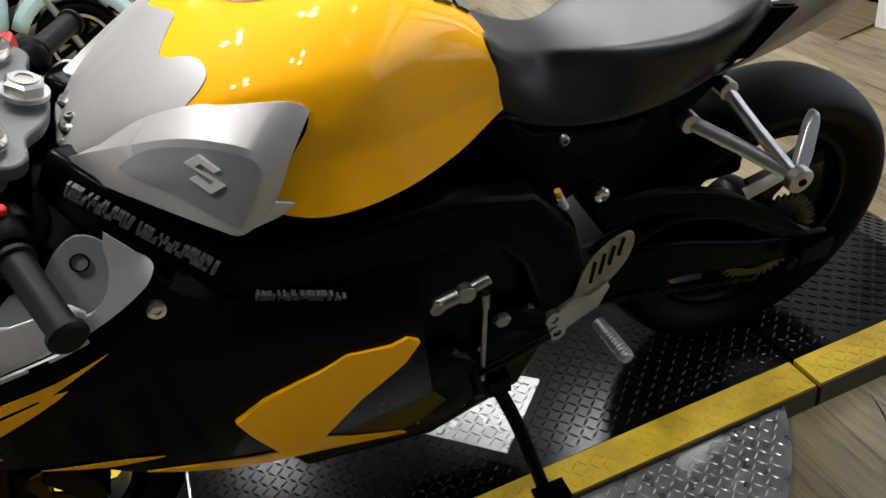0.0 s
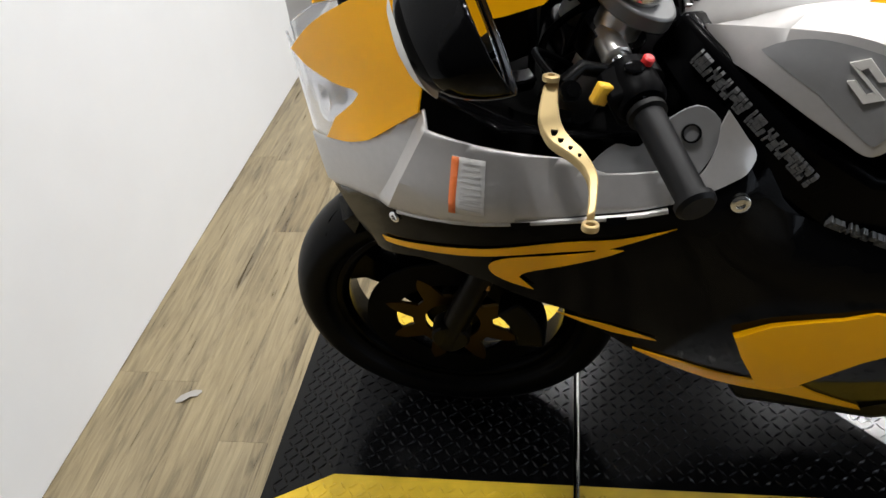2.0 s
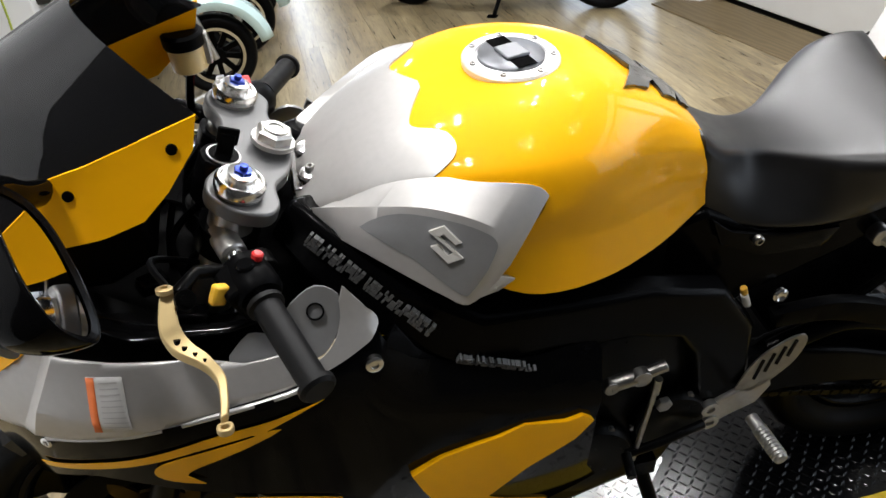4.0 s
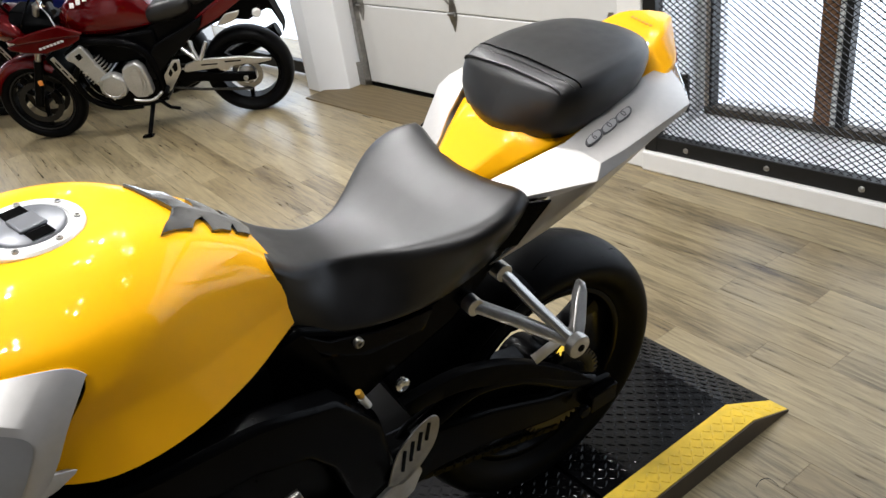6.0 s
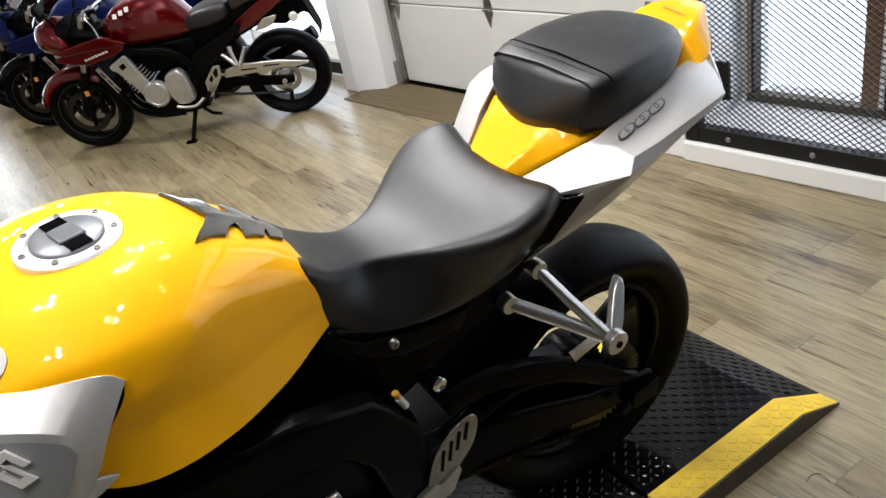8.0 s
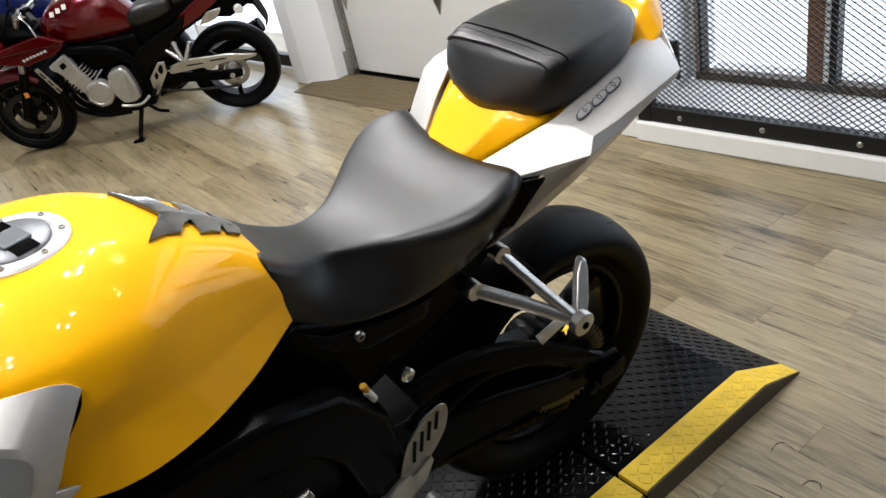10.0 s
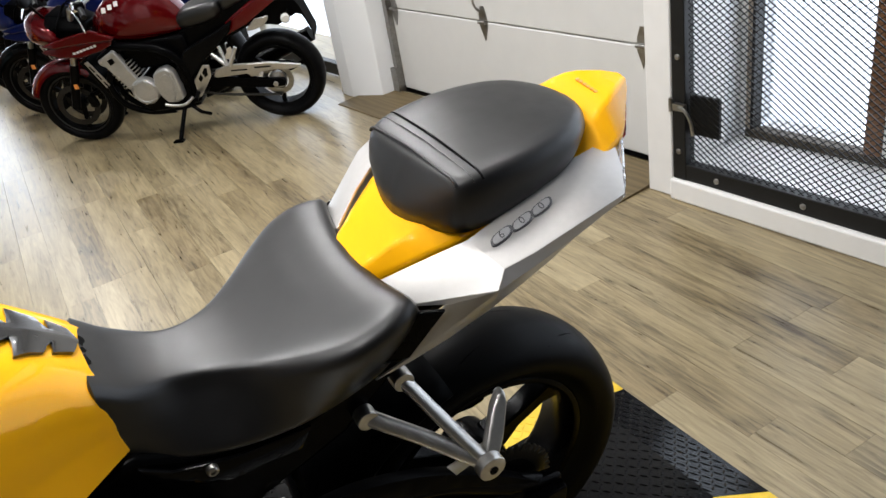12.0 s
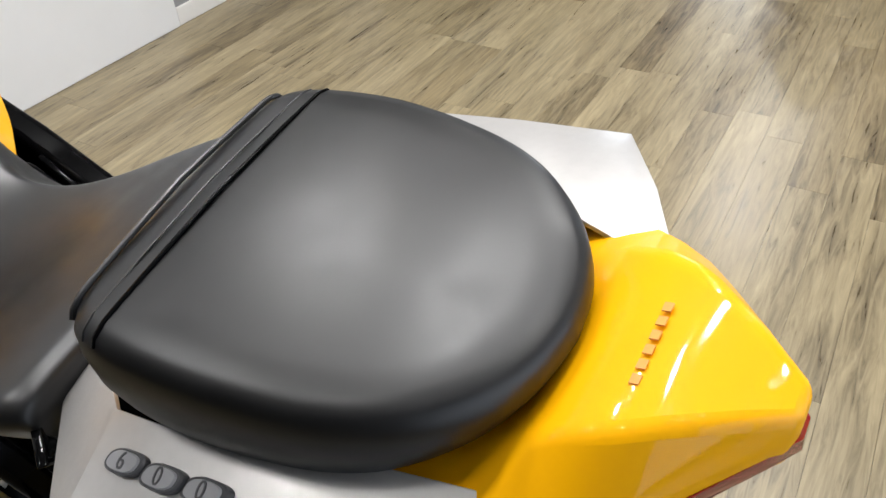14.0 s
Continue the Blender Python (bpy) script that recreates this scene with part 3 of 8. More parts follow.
def seam_free(x):
    return all(abs(x - s) > 0.014 for s in (-0.48, 0.767)) and XF + 0.015 < x < XR - 0.015


def on_patch(x, y, r=0.150):
    return abs(x - 0.14) + abs(y - 0.008) < r


tagged(part("tread", lugs(XF, XR, -0.25, 0.25, lambda x, y: seam_free(x) and abs(y) < inner(x) - 0.012 and not on_patch(x, y, 0.16), deck_z), PLATEBLACK, plat, "raised tread lugs on the black deck", smooth=False), kind="stuff")
tagged(part("tread", lugs(XF, XR, -0.30, 0.30, lambda x, y: seam_free(x) and inner(x) + 0.010 < abs(y) < OUT - 0.012, deck_z, seed=2), PLATEYELLOW, plat, "raised tread lugs on the yellow edge", smooth=False), kind="stuff")
tagged(part("tread", lugs(XF, XR, 0.0, 0.06, lambda x, z: seam_free(x) and 0.010 < z < deck_z(x, 0) - 0.012, lambda x, z: -OUT - 0.0, pitch=0.017, seed=3, plane="y"), PLATESTEEL, plat, "raised tread lugs on the skirt", smooth=False), kind="stuff")
part("bare_panel", loft([[(0.14 + dx * k, 0.008 + dy * k, H + z) for dx, dy in ((-0.150, 0), (0, -0.150), (0.150, 0.0), (0, 0.150))] for k, z in ((1, 0.0002), (0.995, 0.0016))]), PLATESTEEL, plat, "bright bare steel panel set in the deck", smooth=False)
tagged(part("tread", lugs(-0.02, 0.3, -0.15, 0.17, lambda x, y: on_patch(x, y, 0.135), lambda x, y: H + 0.0016, seed=4), PLATESTEEL, plat, "raised lugs on the bare steel panel", smooth=False), kind="stuff")

disc = empty("turntable_disc", pose(0.14, 0, 0), "round bare steel tread-plate turntable under the lift", "turntable")
DR, DZ = 0.615, 0.046


def half_disc(s):
    rim = [(DR * math.cos(a), s * DR * math.sin(a)) for a in np.linspace(math.asin((OUT + 0.002) / DR), math.pi - math.asin((OUT + 0.002) / DR), 40)]
    return loft([[(x, y, z) for x, y in rim] for z in (0.0, DZ - 0.002, DZ)]) if s > 0 else loft([[(x, y, z) for x, y in reversed(rim)] for z in (0.0, DZ - 0.002, DZ)])


for s in (-1, 1):
    part("disc_segment", half_disc(s), PLATESTEEL, disc, smooth=False)
tagged(part("tread", lugs(-0.62, 0.62, -0.62, -OUT, lambda x, y: x * x + y * y < (DR - 0.018) ** 2 and abs(y) > OUT + 0.016, lambda x, y: DZ, seed=5), PLATESTEEL, disc, "raised tread lugs on the steel disc", smooth=False), kind="stuff")
tagged(part("tread", lugs(-0.62, 0.62, OUT, 0.62, lambda x, y: x * x + y * y < (DR - 0.018) ** 2 and abs(y) > OUT + 0.016, lambda x, y: DZ, seed=6), PLATESTEEL, disc, "raised tread lugs on the steel disc", smooth=False), kind="stuff")


# ---- the yellow sport motorcycle (x: to its rear, y: to its right, z: up) ----
bike = empty("motorcycle", pose(0, 0.02, 0.058, 10, 0, -1.3), "yellow, silver and black faired sport motorcycle leaning on its side stand", "motorcycle")
FAX, RAX = Vector((-0.697, 0, 0.305)), Vector((0.730, 0, 0.318))
AXIS_Y = pose(0, 0, 0, 90, 0, 0)


def both(name, geo, material, parent, label="", **kw):
    return part(name, geo, material, parent, label, **kw), part(name, mirrored(geo), material, parent, label, **kw)


def tyre_profile(R, hw, rim):
    pts = [(rim, hw * 0.62), (rim + 0.012, hw * 0.72), (R * 0.80, hw * 0.93), (R * 0.885, hw * 1.0), (R * 0.945, hw * 0.82), (R * 0.983, hw * 0.48), (R, 0)]
    pts = pts + [(r, -h) for r, h in reversed(pts[:-1])]
    return [(p.x, p.y) for p in catmull([(a, b, 0) for a, b in pts], 3)]


def wheel(name, axle, R, hw, rim, parent, spokes, label, grooves=11, wide=1.0, sweep=0.62):
    """rim with spokes; under it the tyre with dark strips for its grooves' shade."""
    m = Matrix.Translation(axle) @ AXIS_Y
    ring = lathe([(rim + 0.002, hw * 0.66), (rim - 0.012, hw * 0.66), (rim - 0.022, hw * 0.45), (rim - 0.022, -hw * 0.45), (rim - 0.012, -hw * 0.66), (rim + 0.002, -hw * 0.66)], m, 64, True)
    hub = lathe([(0.05, -0.05), (0.055, -0.03), (0.055, 0.03), (0.05, 0.05)], m, 24)
    geos, spk = [ring, hub], []
    for k in range(spokes):
        a = 2 * math.pi * k / spokes + 0.5
        rows = []
        for r, w, t in ((0.045, 0.034, 0.022), (0.10, 0.02, 0.018), (rim - 0.05, 0.019, 0.02), (rim - 0.018, 0.032, 0.026)):
            c, s = math.cos(a), math.sin(a)
            rows.append([m @ Vector((r * c - u * s, r * s + u * c, v)) for u, v in ((-w * wide, -t), (w * wide, -t), (w * wide * 0.8, t), (-w * wide * 0.8, t))])
        spk.append(loft(rows))
    rimob = part(name, join(*geos), SATIN_BLACK, parent, label, bevel=0.003)
    for g in spk:
        part("spoke", g, SATIN_BLACK, rimob, bevel=0.004)
    part("tyre", lathe(tyre_profile(R, hw, rim), m, 96, True), RUBBER, rimob, "black rubber road tyre", angle=180)
    # grooves are not cut: near-black strips on the tread carry their shade as colour
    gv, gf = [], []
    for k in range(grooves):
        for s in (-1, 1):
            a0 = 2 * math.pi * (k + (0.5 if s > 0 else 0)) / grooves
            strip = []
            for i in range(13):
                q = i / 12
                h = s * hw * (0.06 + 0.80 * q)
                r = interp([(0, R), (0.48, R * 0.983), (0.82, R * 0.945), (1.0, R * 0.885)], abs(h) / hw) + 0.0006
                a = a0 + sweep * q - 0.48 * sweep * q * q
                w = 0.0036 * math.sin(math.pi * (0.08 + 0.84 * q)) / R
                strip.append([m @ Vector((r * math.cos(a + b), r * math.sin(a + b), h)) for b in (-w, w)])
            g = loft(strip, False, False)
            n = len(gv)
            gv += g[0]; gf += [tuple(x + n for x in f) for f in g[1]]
    part("tread_groove", (gv, gf), mat("groove_shadow", (0.0008, 0.0008, 0.0008), 0.9, spec=0.02), rimob, "curved dark strips for the shade in the tread grooves")
    return rimob


fw = wheel("front_wheel", FAX, 0.296, 0.060, 0.218, bike, 3, "black three-spoke front wheel", wide=1.9)
rw = wheel("rear_wheel", RAX, 0.308, 0.080, 0.216, bike, 3, "black three-spoke rear wheel", grooves=9, sweep=1.5)


DISCSTEEL = mat("dark_disc_steel", (0.0015, 0.0015, 0.0017), 0.45, vary=0.3, scale=60, spec=0.03)


def brake_disc(y):
    m = Matrix.Translation(FAX + Vector((0, y, 0))) @ AXIS_Y
    return lathe([(0.155, -0.0025), (0.155, 0.0025), (0.102, 0.0025), (0.102, -0.0025)], m, 56, True)


def disc_carrier(y):
    """A ring with eight arms, cut as one plate."""
    m = Matrix.Translation(FAX + Vector((0, y, 0))) @ AXIS_Y
    n = 96
    def out(k):
        a = 2 * math.pi * k / n
        arm = max(0.0, 1 - abs((k % 12) - 6) / 3.2) ** 0.5
        return 0.072 + 0.052 * arm, a
    ring = [out(k) for k in range(n)]
    rows = []
    for q, h in ((0, -0.003), (1, -0.003), (1, 0.003), (0, 0.003)):
        rows.append([m @ Vector(((r if q else 0.05) * math.cos(a), (r if q else 0.05) * math.sin(a), h)) for r, a in ring])
    return loft(rows + [rows[0]], True, False)


for y in (-0.062, 0.062):
    part("brake_disc", brake_disc(y), DISCSTEEL, fw, "steel brake disc")
    part("disc_carrier", disc_carrier(y), BRASS, fw, "gold disc carrier", smooth=False)
part("axle", cyl(FAX + Vector((0, -0.105, 0)), FAX + Vector((0, 0.105, 0)), 0.013), STEEL, fw)
part("hub_cap", lathe([(0.02, 0), (0.02, 0.008), (0.013, 0.009), (0.012, 0.004)], along(FAX + Vector((0, -0.108, 0)), (0, -1, 0)), 20), DARKMETAL, fw)

# fork, clamps
HEAD = Vector((-0.397, 0, 0.962))
RAKE = Vector((-0.40, 0, -0.9165)).normalized()
for s in (-1, 1):
    top = HEAD + Vector((-0.013, s * 0.105, 0.012))
    low = Vector((FAX.x + 0.005, s * 0.098, FAX.z + 0.02))
    d = (low - top).normalized()
    leg = part("fork_leg", cyl(top, top + d * 0.46, 0.027, 20), METAL, bike, "silver upside-down fork leg")
    part("fork_slider", cyl(top + d * 0.42, low + d * 0.03, 0.0225, 18), DARKMETAL, leg)
    part("axle_clamp", cyl(low + Vector((0, -0.02, 0)), low + Vector((0, 0.02, 0)), 0.034, 18, 0.004), DARKMETAL, leg)
    cap = part("fork_cap", lathe([(0.030, -0.006), (0.030, 0.004), (0.027, 0.008), (0.0245, 0.008), (0.0245, 0.005), (0.017, 0.005), (0.017, 0.016), (0.013, 0.017)], along(top - d * 0.004, -d), 28), POLISHED, bike, "bright machined fork cap")
    part("adjuster", join(lathe([(0.0115, 0.012), (0.0115, 0.022), (0.010, 0.024)], along(top, -d), 6), lathe([(0.005, 0.02), (0.005, 0.030), (0.003, 0.031)], along(top, -d), 10)), BLUEANOD, cap, "blue anodised fork adjuster")
    part("clip_on_clamp", lathe([(0.0275, 0.055), (0.037, 0.055), (0.037, 0.09), (0.0275, 0.09)], along(top, d), 24, True), SATIN_BLACK, leg, "black clip-on clamp")


def clamp_plate(z, t):
    out = [(-0.035, 0), (-0.035, 0.05), (-0.052, 0.085), (-0.050, 0.118), (-0.02, 0.142), (0.015, 0.142), (0.032, 0.120), (0.030, 0.08), (0.048, 0.045), (0.055, 0.0)]
    full = out + [(a, -b) for a, b in reversed(out[1:-1])]
    full = [(p.x, p.y) for p in catmull([(a, b, 0) for a, b in full], 4, True)]
    m = along(HEAD + RAKE * z, -RAKE) @ pose(0, 0, 0, 0, 0, 0)
    # local z along -RAKE; keep local y across the bike
    ex = Vector((0, 1, 0)).cross(-RAKE).normalized()
    base = HEAD + RAKE * z
    return loft([[base + ex * a + Vector((0, b, 0)) - RAKE * h for a, b in full] for h in (0, t)])


part("top_clamp", clamp_plate(0.022, 0.020), CLAMP, bike, "silver cast top triple clamp", bevel=0.003)
part("lower_clamp", clamp_plate(0.20, 0.026), SATIN_BLACK, bike, "black lower triple clamp", bevel=0.003)
part("steering_nut", join(nut(HEAD + Vector((0.03, 0, 0.0)) - RAKE * 0.0, -RAKE, 0.024, 0.016), lathe([(0.028, -0.004), (0.028, 0.002)], along(HEAD + Vector((0.03, 0, 0)), -RAKE), 24), lathe([(0.016, 0.012), (0.016, 0.018), (0.010, 0.018), (0.010, 0.008)], along(HEAD + Vector((0.03, 0, 0)), -RAKE), 20)), METAL, bike, "silver hexagonal steering stem nut")
ign = HEAD + Vector((-0.035, -0.035, 0.0))
key = part("ignition_switch", lathe([(0.030, -0.05), (0.030, 0.006), (0.027, 0.012), (0.020, 0.012), (0.018, 0.016), (0.010, 0.016)], along(ign, -RAKE), 24), SATIN_BLACK, bike, "black ignition switch")
part("switch_ring", lathe([(0.021, 0.0125), (0.021, 0.0145), (0.016, 0.0145), (0.016, 0.0125)], along(ign, -RAKE), 24, True), METAL, key)
part("ignition_key", join(moved(box(-0.004, -0.010, 0.014, 0.004, 0.010, 0.045), along(ign, -RAKE)), moved(box(-0.003, -0.013, 0.030, 0.003, 0.013, 0.052), along(ign, -RAKE))), PLASTIC, key, "black ignition key", bevel=0.002)
part("head_stem", cyl(HEAD + RAKE * 0.02, HEAD + RAKE * 0.22, 0.034, 20), SATIN_BLACK, bike)
part("tank_mount", join(box(-0.355, -0.045, 0.895, -0.305, 0.045, 0.912), lathe([(0.018, 0.0), (0.018, 0.012), (0.012, 0.014)], along((-0.328, -0.030, 0.912), (0, 0, 1)), 20), lathe([(0.018, 0.0), (0.018, 0.012), (0.012, 0.014)], along((-0.328, 0.030, 0.912), (0, 0, 1)), 20)), POLISHED, bike, "bright tank mounting bracket", bevel=0.003)
bolt("tank_bolt", Vector((-0.328, -0.030, 0.926)), (0, 0, 1), bike, 0.007, 0.008, STEEL)

# handlebars
for s in (-1, 1):
    inn, end = (Vector((-0.442, -0.125, 0.922)), Vector((-0.360, -0.345, 0.884))) if s < 0 else (Vector((-0.425, 0.125, 0.915)), Vector((-0.337, 0.345, 0.878)))
    d = (end - inn).normalized()
    bar = part("handlebar", cyl(inn, end, 0.011, 16), POLISHED if s < 0 else SATIN_BLACK, bike, "clip-on handlebar tube")
    g0 = inn + d * 0.115
    rings = []
    rows = [(0.0, 0.0215), (0.006, 0.0215), (0.008, 0.0168), (0.118, 0.0160), (0.120, 0.0205), (0.126, 0.0205), (0.130, 0.0165)]
    part("grip", lathe([(r, h) for h, r in rows], along(g0, d), 24), GRIP, bar, "smooth black rubber grip with end flange")
    part("collar", cyl(inn - d * 0.01, inn + d * 0.035, 0.0165, 18, 0.002), METAL if s < 0 else SATIN_BLACK, bar)
    ex = Vector((0, 0, 1))
    side = d.cross(ex).normalized()
    sw = along(inn + d * 0.082, d)
    body = lathe([(0.020, -0.030), (0.027, -0.026), (0.029, 0.0), (0.029, 0.018), (0.024, 0.026)], sw, 20)
    box_ = part("switch_housing", body, PLASTIC, bar, "black handlebar switch housing", angle=50)
    if s < 0:
        part("switch_block", moved(box(-0.030, -0.026, -0.026, 0.010, 0.026, 0.022), sw @ pose(0, 0, 0, 0, 0, 20)), PLASTIC, box_, bevel=0.006)
        base = inn + d * 0.078
        part("pass_button", cyl(base + Vector((0.012, 0.006, 0.024)), base + Vector((0.016, 0.006, 0.034)), 0.0065, 14, 0.002), RED, box_, "small red push button")
        part("dimmer_switch", cyl(base + Vector((0.0, -0.004, 0.024)), base + Vector((0.0, -0.004, 0.031)), 0.011, 16, 0.002), GLOSS_BLACK, box_)
        part("turn_switch", moved(box(-0.012, -0.006, 0.0, 0.012, 0.006, 0.018), Matrix.Translation(base + Vector((-0.026, -0.020, 0.006))) @ pose(0, 0, 0, 0, -60, 30)), mat("yellow_switch", (0.75, 0.42, 0.03), 0.4), box_, "yellow turn signal switch", bevel=0.003)
        part("horn_button", cyl(base + Vector((0.004, -0.024, 0.006)), base + Vector((0.004, -0.033, 0.008)), 0.008, 14, 0.002), GLOSS_BLACK, box_)
    else:
        part("kill_switch", moved(box(-0.02, -0.014, -0.008, 0.012, 0.02, 0.018), Matrix.Translation(inn + d * 0.06 + Vector((0, 0, 0.028)))), RED, box_, "red engine stop switch", bevel=0.004)

# clutch lever, gold
piv = Vector((-0.499, -0.226, 0.936))
tip = Vector((-0.457, -0.356, 0.862))
WAY = [piv, Vector((-0.501, -0.252, 0.917)), Vector((-0.492, -0.271, 0.902)), Vector((-0.469, -0.291, 0.893)), Vector((-0.456, -0.308, 0.882)), Vector((-0.455, -0.330, 0.872)), tip + Vector((0, 0.008, 0.004))]
WIDE, DEEP = Vector((0.9, 0.35, 0.2)).normalized(), Vector((0.1, 0.3, 0.95)).normalized()
lev = part("clutch_lever", join(
    loft([[p + a * WIDE + b * DEEP for a, b in ((-w, -t), (w, -t), (w, t), (-w, t))]
          for p, w, t in zip(catmull(WAY, 5), np.interp(np.linspace(0, 1, 31), [0, 0.15, 0.35, 0.55, 1], [0.0085, 0.0115, 0.0098, 0.0056, 0.0044]).tolist(), [0.0048] * 31)]),
    lathe([(0.0088, -0.004), (0.0088, 0.004), (0.0045, 0.004), (0.0045, -0.004)], along(tip, DEEP), 24, True)), GOLD, bike, "short gold anodised clutch lever", bevel=0.0015)
for k in range(4):
    p = catmull(WAY, 5)[9 + 2 * k]
    part("lever_hole", lathe([(0.0038 - 0.0006 * k, -0.003), (0.0038 - 0.0006 * k, 0.0056)], along(p, DEEP), 14), GLOSS_BLACK, lev)
part("adjuster_wheel", join(lathe([(0.011, 0), (0.012, 0.004), (0.011, 0.010)], along(piv + Vector((0.018, -0.006, -0.004)), (0.3, -0.7, 0.6)), 12), lathe([(0.006, 0.0), (0.006, 0.014)], along(piv + Vector((0.018, -0.006, -0.004)), (0.3, -0.7, 0.6)), 12)), DARKMETAL, lev, "dark lever adjuster")
part("pivot_bolt", lathe([(0.009, 0), (0.009, 0.005), (0.007, 0.006), (0.004, 0.006), (0.004, 0.003)], along(piv + Vector((0, 0, 0.006)), (0.1, 0.3, 0.95)), 16), GOLD, lev)
part("lever_perch", join(tube([piv + Vector((0.01, 0.0, 0)), piv + Vector((0.03, 0.03, 0.0)), Vector((-0.408, -0.172, 0.905))], 0.008, 10), lathe([(0.0115, -0.012), (0.021, -0.012), (0.021, 0.012), (0.0115, 0.012)], along((-0.405, -0.175, 0.907), (0.37, -0.92, -0.15)), 20, True)), DARKMETAL, bike, "dark cast clutch lever perch", bevel=0.001)
part("clutch_cable", tube(catmull([piv + Vector((0.0, 0.015, 0)), piv + Vector((-0.02, 0.07, -0.005)), Vector((-0.47, -0.10, 0.86)), Vector((-0.42, -0.07, 0.78)), Vector((-0.35, -0.1, 0.72))], 6), 0.004, 8), PLASTIC, bike)

# front brake: reservoir, lever
res = Vector((-0.460, 0.148, 1.036))
rs = part("brake_reservoir", lathe([(0.020, -0.036), (0.024, -0.033), (0.025, 0.0)], along(res, (0, 0, 1)), 28), FLUID, bike, "amber brake fluid bottle")
part("reservoir_cap", lathe([(0.027, 0.0), (0.028, 0.003), (0.028, 0.016), (0.024, 0.020), (0.010, 0.020)], along(res, (0, 0, 1)), 28), PLASTIC, rs, "black ribbed cap")
part("reservoir_strap", join(box(res.x + 0.022, res.y - 0.008, res.z - 0.03, res.x + 0.031, res.y + 0.006, res.z + 0.014)), METAL, rs, bevel=0.002)
part("brake_lever", loft([[p + Vector((a, 0, b)) for a, b in ((-0.006, -0.004), (0.006, -0.004), (0.006, 0.004), (-0.006, 0.004))] for p in catmull([(-0.50, 0.17, 0.925), (-0.49, 0.22, 0.905), (-0.455, 0.29, 0.885), (-0.45, 0.36, 0.87)], 5)]), METAL, bike, "silver brake lever", bevel=0.0015)
part("brake_master", join(tube([(-0.44, 0.13, 0.925), (-0.50, 0.175, 0.93)], 0.014, 12), tube(catmull([(-0.462, 0.148, 1.0), (-0.475, 0.14, 0.945), (-0.46, 0.14, 0.93)], 4), 0.006, 8)), SATIN_BLACK, bike)
for k, pts in enumerate(([(-0.45, -0.11, 0.90), (-0.50, -0.06, 0.84), (-0.55, -0.05, 0.72), (-0.6, -0.07, 0.6)], [(-0.43, -0.06, 0.93), (-0.47, -0.02, 0.90), (-0.52, -0.04, 0.86), (-0.5, -0.09, 0.80)], [(-0.46, 0.10, 0.92), (-0.52, 0.05, 0.86), (-0.54, 0.0, 0.78), (-0.52, 0.06, 0.68)])):
    part("hose", tube(catmull(pts, 6), 0.005, 8), PLASTIC, bike)


# ---- tank ----
T_TOP = [(-0.36, 0.898), (-0.31, 0.943), (-0.23, 0.986), (-0.15, 1.011), (-0.07, 1.022), (0.02, 1.014), (0.10, 0.980), (0.17, 0.932), (0.215, 0.885)]
T_SH = [(-0.36, 0.07), (-0.31, 0.105), (-0.23, 0.145), (-0.15, 0.178), (-0.07, 0.192), (0.02, 0.175), (0.10, 0.135), (0.17, 0.098), (0.215, 0.076)]
T_SZ = [(-0.36, 0.895), (-0.31, 0.915), (-0.23, 0.940), (-0.15, 0.950), (-0.07, 0.945), (0.02, 0.925), (0.10, 0.90), (0.17, 0.875), (0.215, 0.850)]
T_BW = [(-0.36, 0.09), (-0.31, 0.13), (-0.23, 0.19), (-0.15, 0.222), (-0.07, 0.218), (0.02, 0.193), (0.10, 0.154), (0.17, 0.112), (0.215, 0.084)]
T_BZ = [(-0.36, 0.86), (-0.31, 0.85), (-0.23, 0.84), (-0.15, 0.835), (-0.07, 0.812), (0.02, 0.797), (0.10, 0.790), (0.17, 0.790), (0.215, 0.790)]


def tank(x, s, off=0.0):
    """A point of the tank: x along it, s from -1 (lower left edge) over the top, 0, to 1."""
    q = abs(s)
    top, sh, sz, bw, bz = (smooth_interp(t, x) for t in (T_TOP, T_SH, T_SZ, T_BW, T_BZ))
    # side control points from the top down
    C = [(0, top), (sh * 0.52, top - 0.004), (sh * 0.92, (top * 0.48 + sz * 0.52)), (sh * 1.03, sz - 0.01), ((sh * 0.45 + bw * 0.55), (sz * 0.5 + bz * 0.5)), (bw, bz)]
    K = [0.0, 0.22, 0.42, 0.58, 0.78, 1.0]
    y = smooth_interp(list(zip(K, [c[0] for c in C])), q)
    z = smooth_interp(list(zip(K, [c[1] for c in C])), q)
    # a ridge runs from behind the cap down the flank; behind it the tank is hollowed for the knee
    ridge = -0.075 + (0.62 - q) * 0.56
    k = min(1.0, max(0.0, (x - ridge) / 0.10))
    fade = min(1.0, max(0.0, (q - 0.22) / 0.2)) * min(1.0, max(0.0, (0.205 - x) / 0.06)) * min(1.0, max(0.0, (1.02 - q) / 0.25))
    off -= 0.007 * k * k * (3 - 2 * k) * fade
    n = Vector((0, y * 1.0, max(0.02, z - 0.86) * 0.8))
    if n.length < 1e-4:
        n = Vector((0, 0, 1))
    n.normalize()
    return Vector((x, math.copysign(y, s) if s else 0.0, z)) + Vector((0, math.copysign(1, s) * n.y if abs(s) > 1e-6 else 0, n.z)) * off


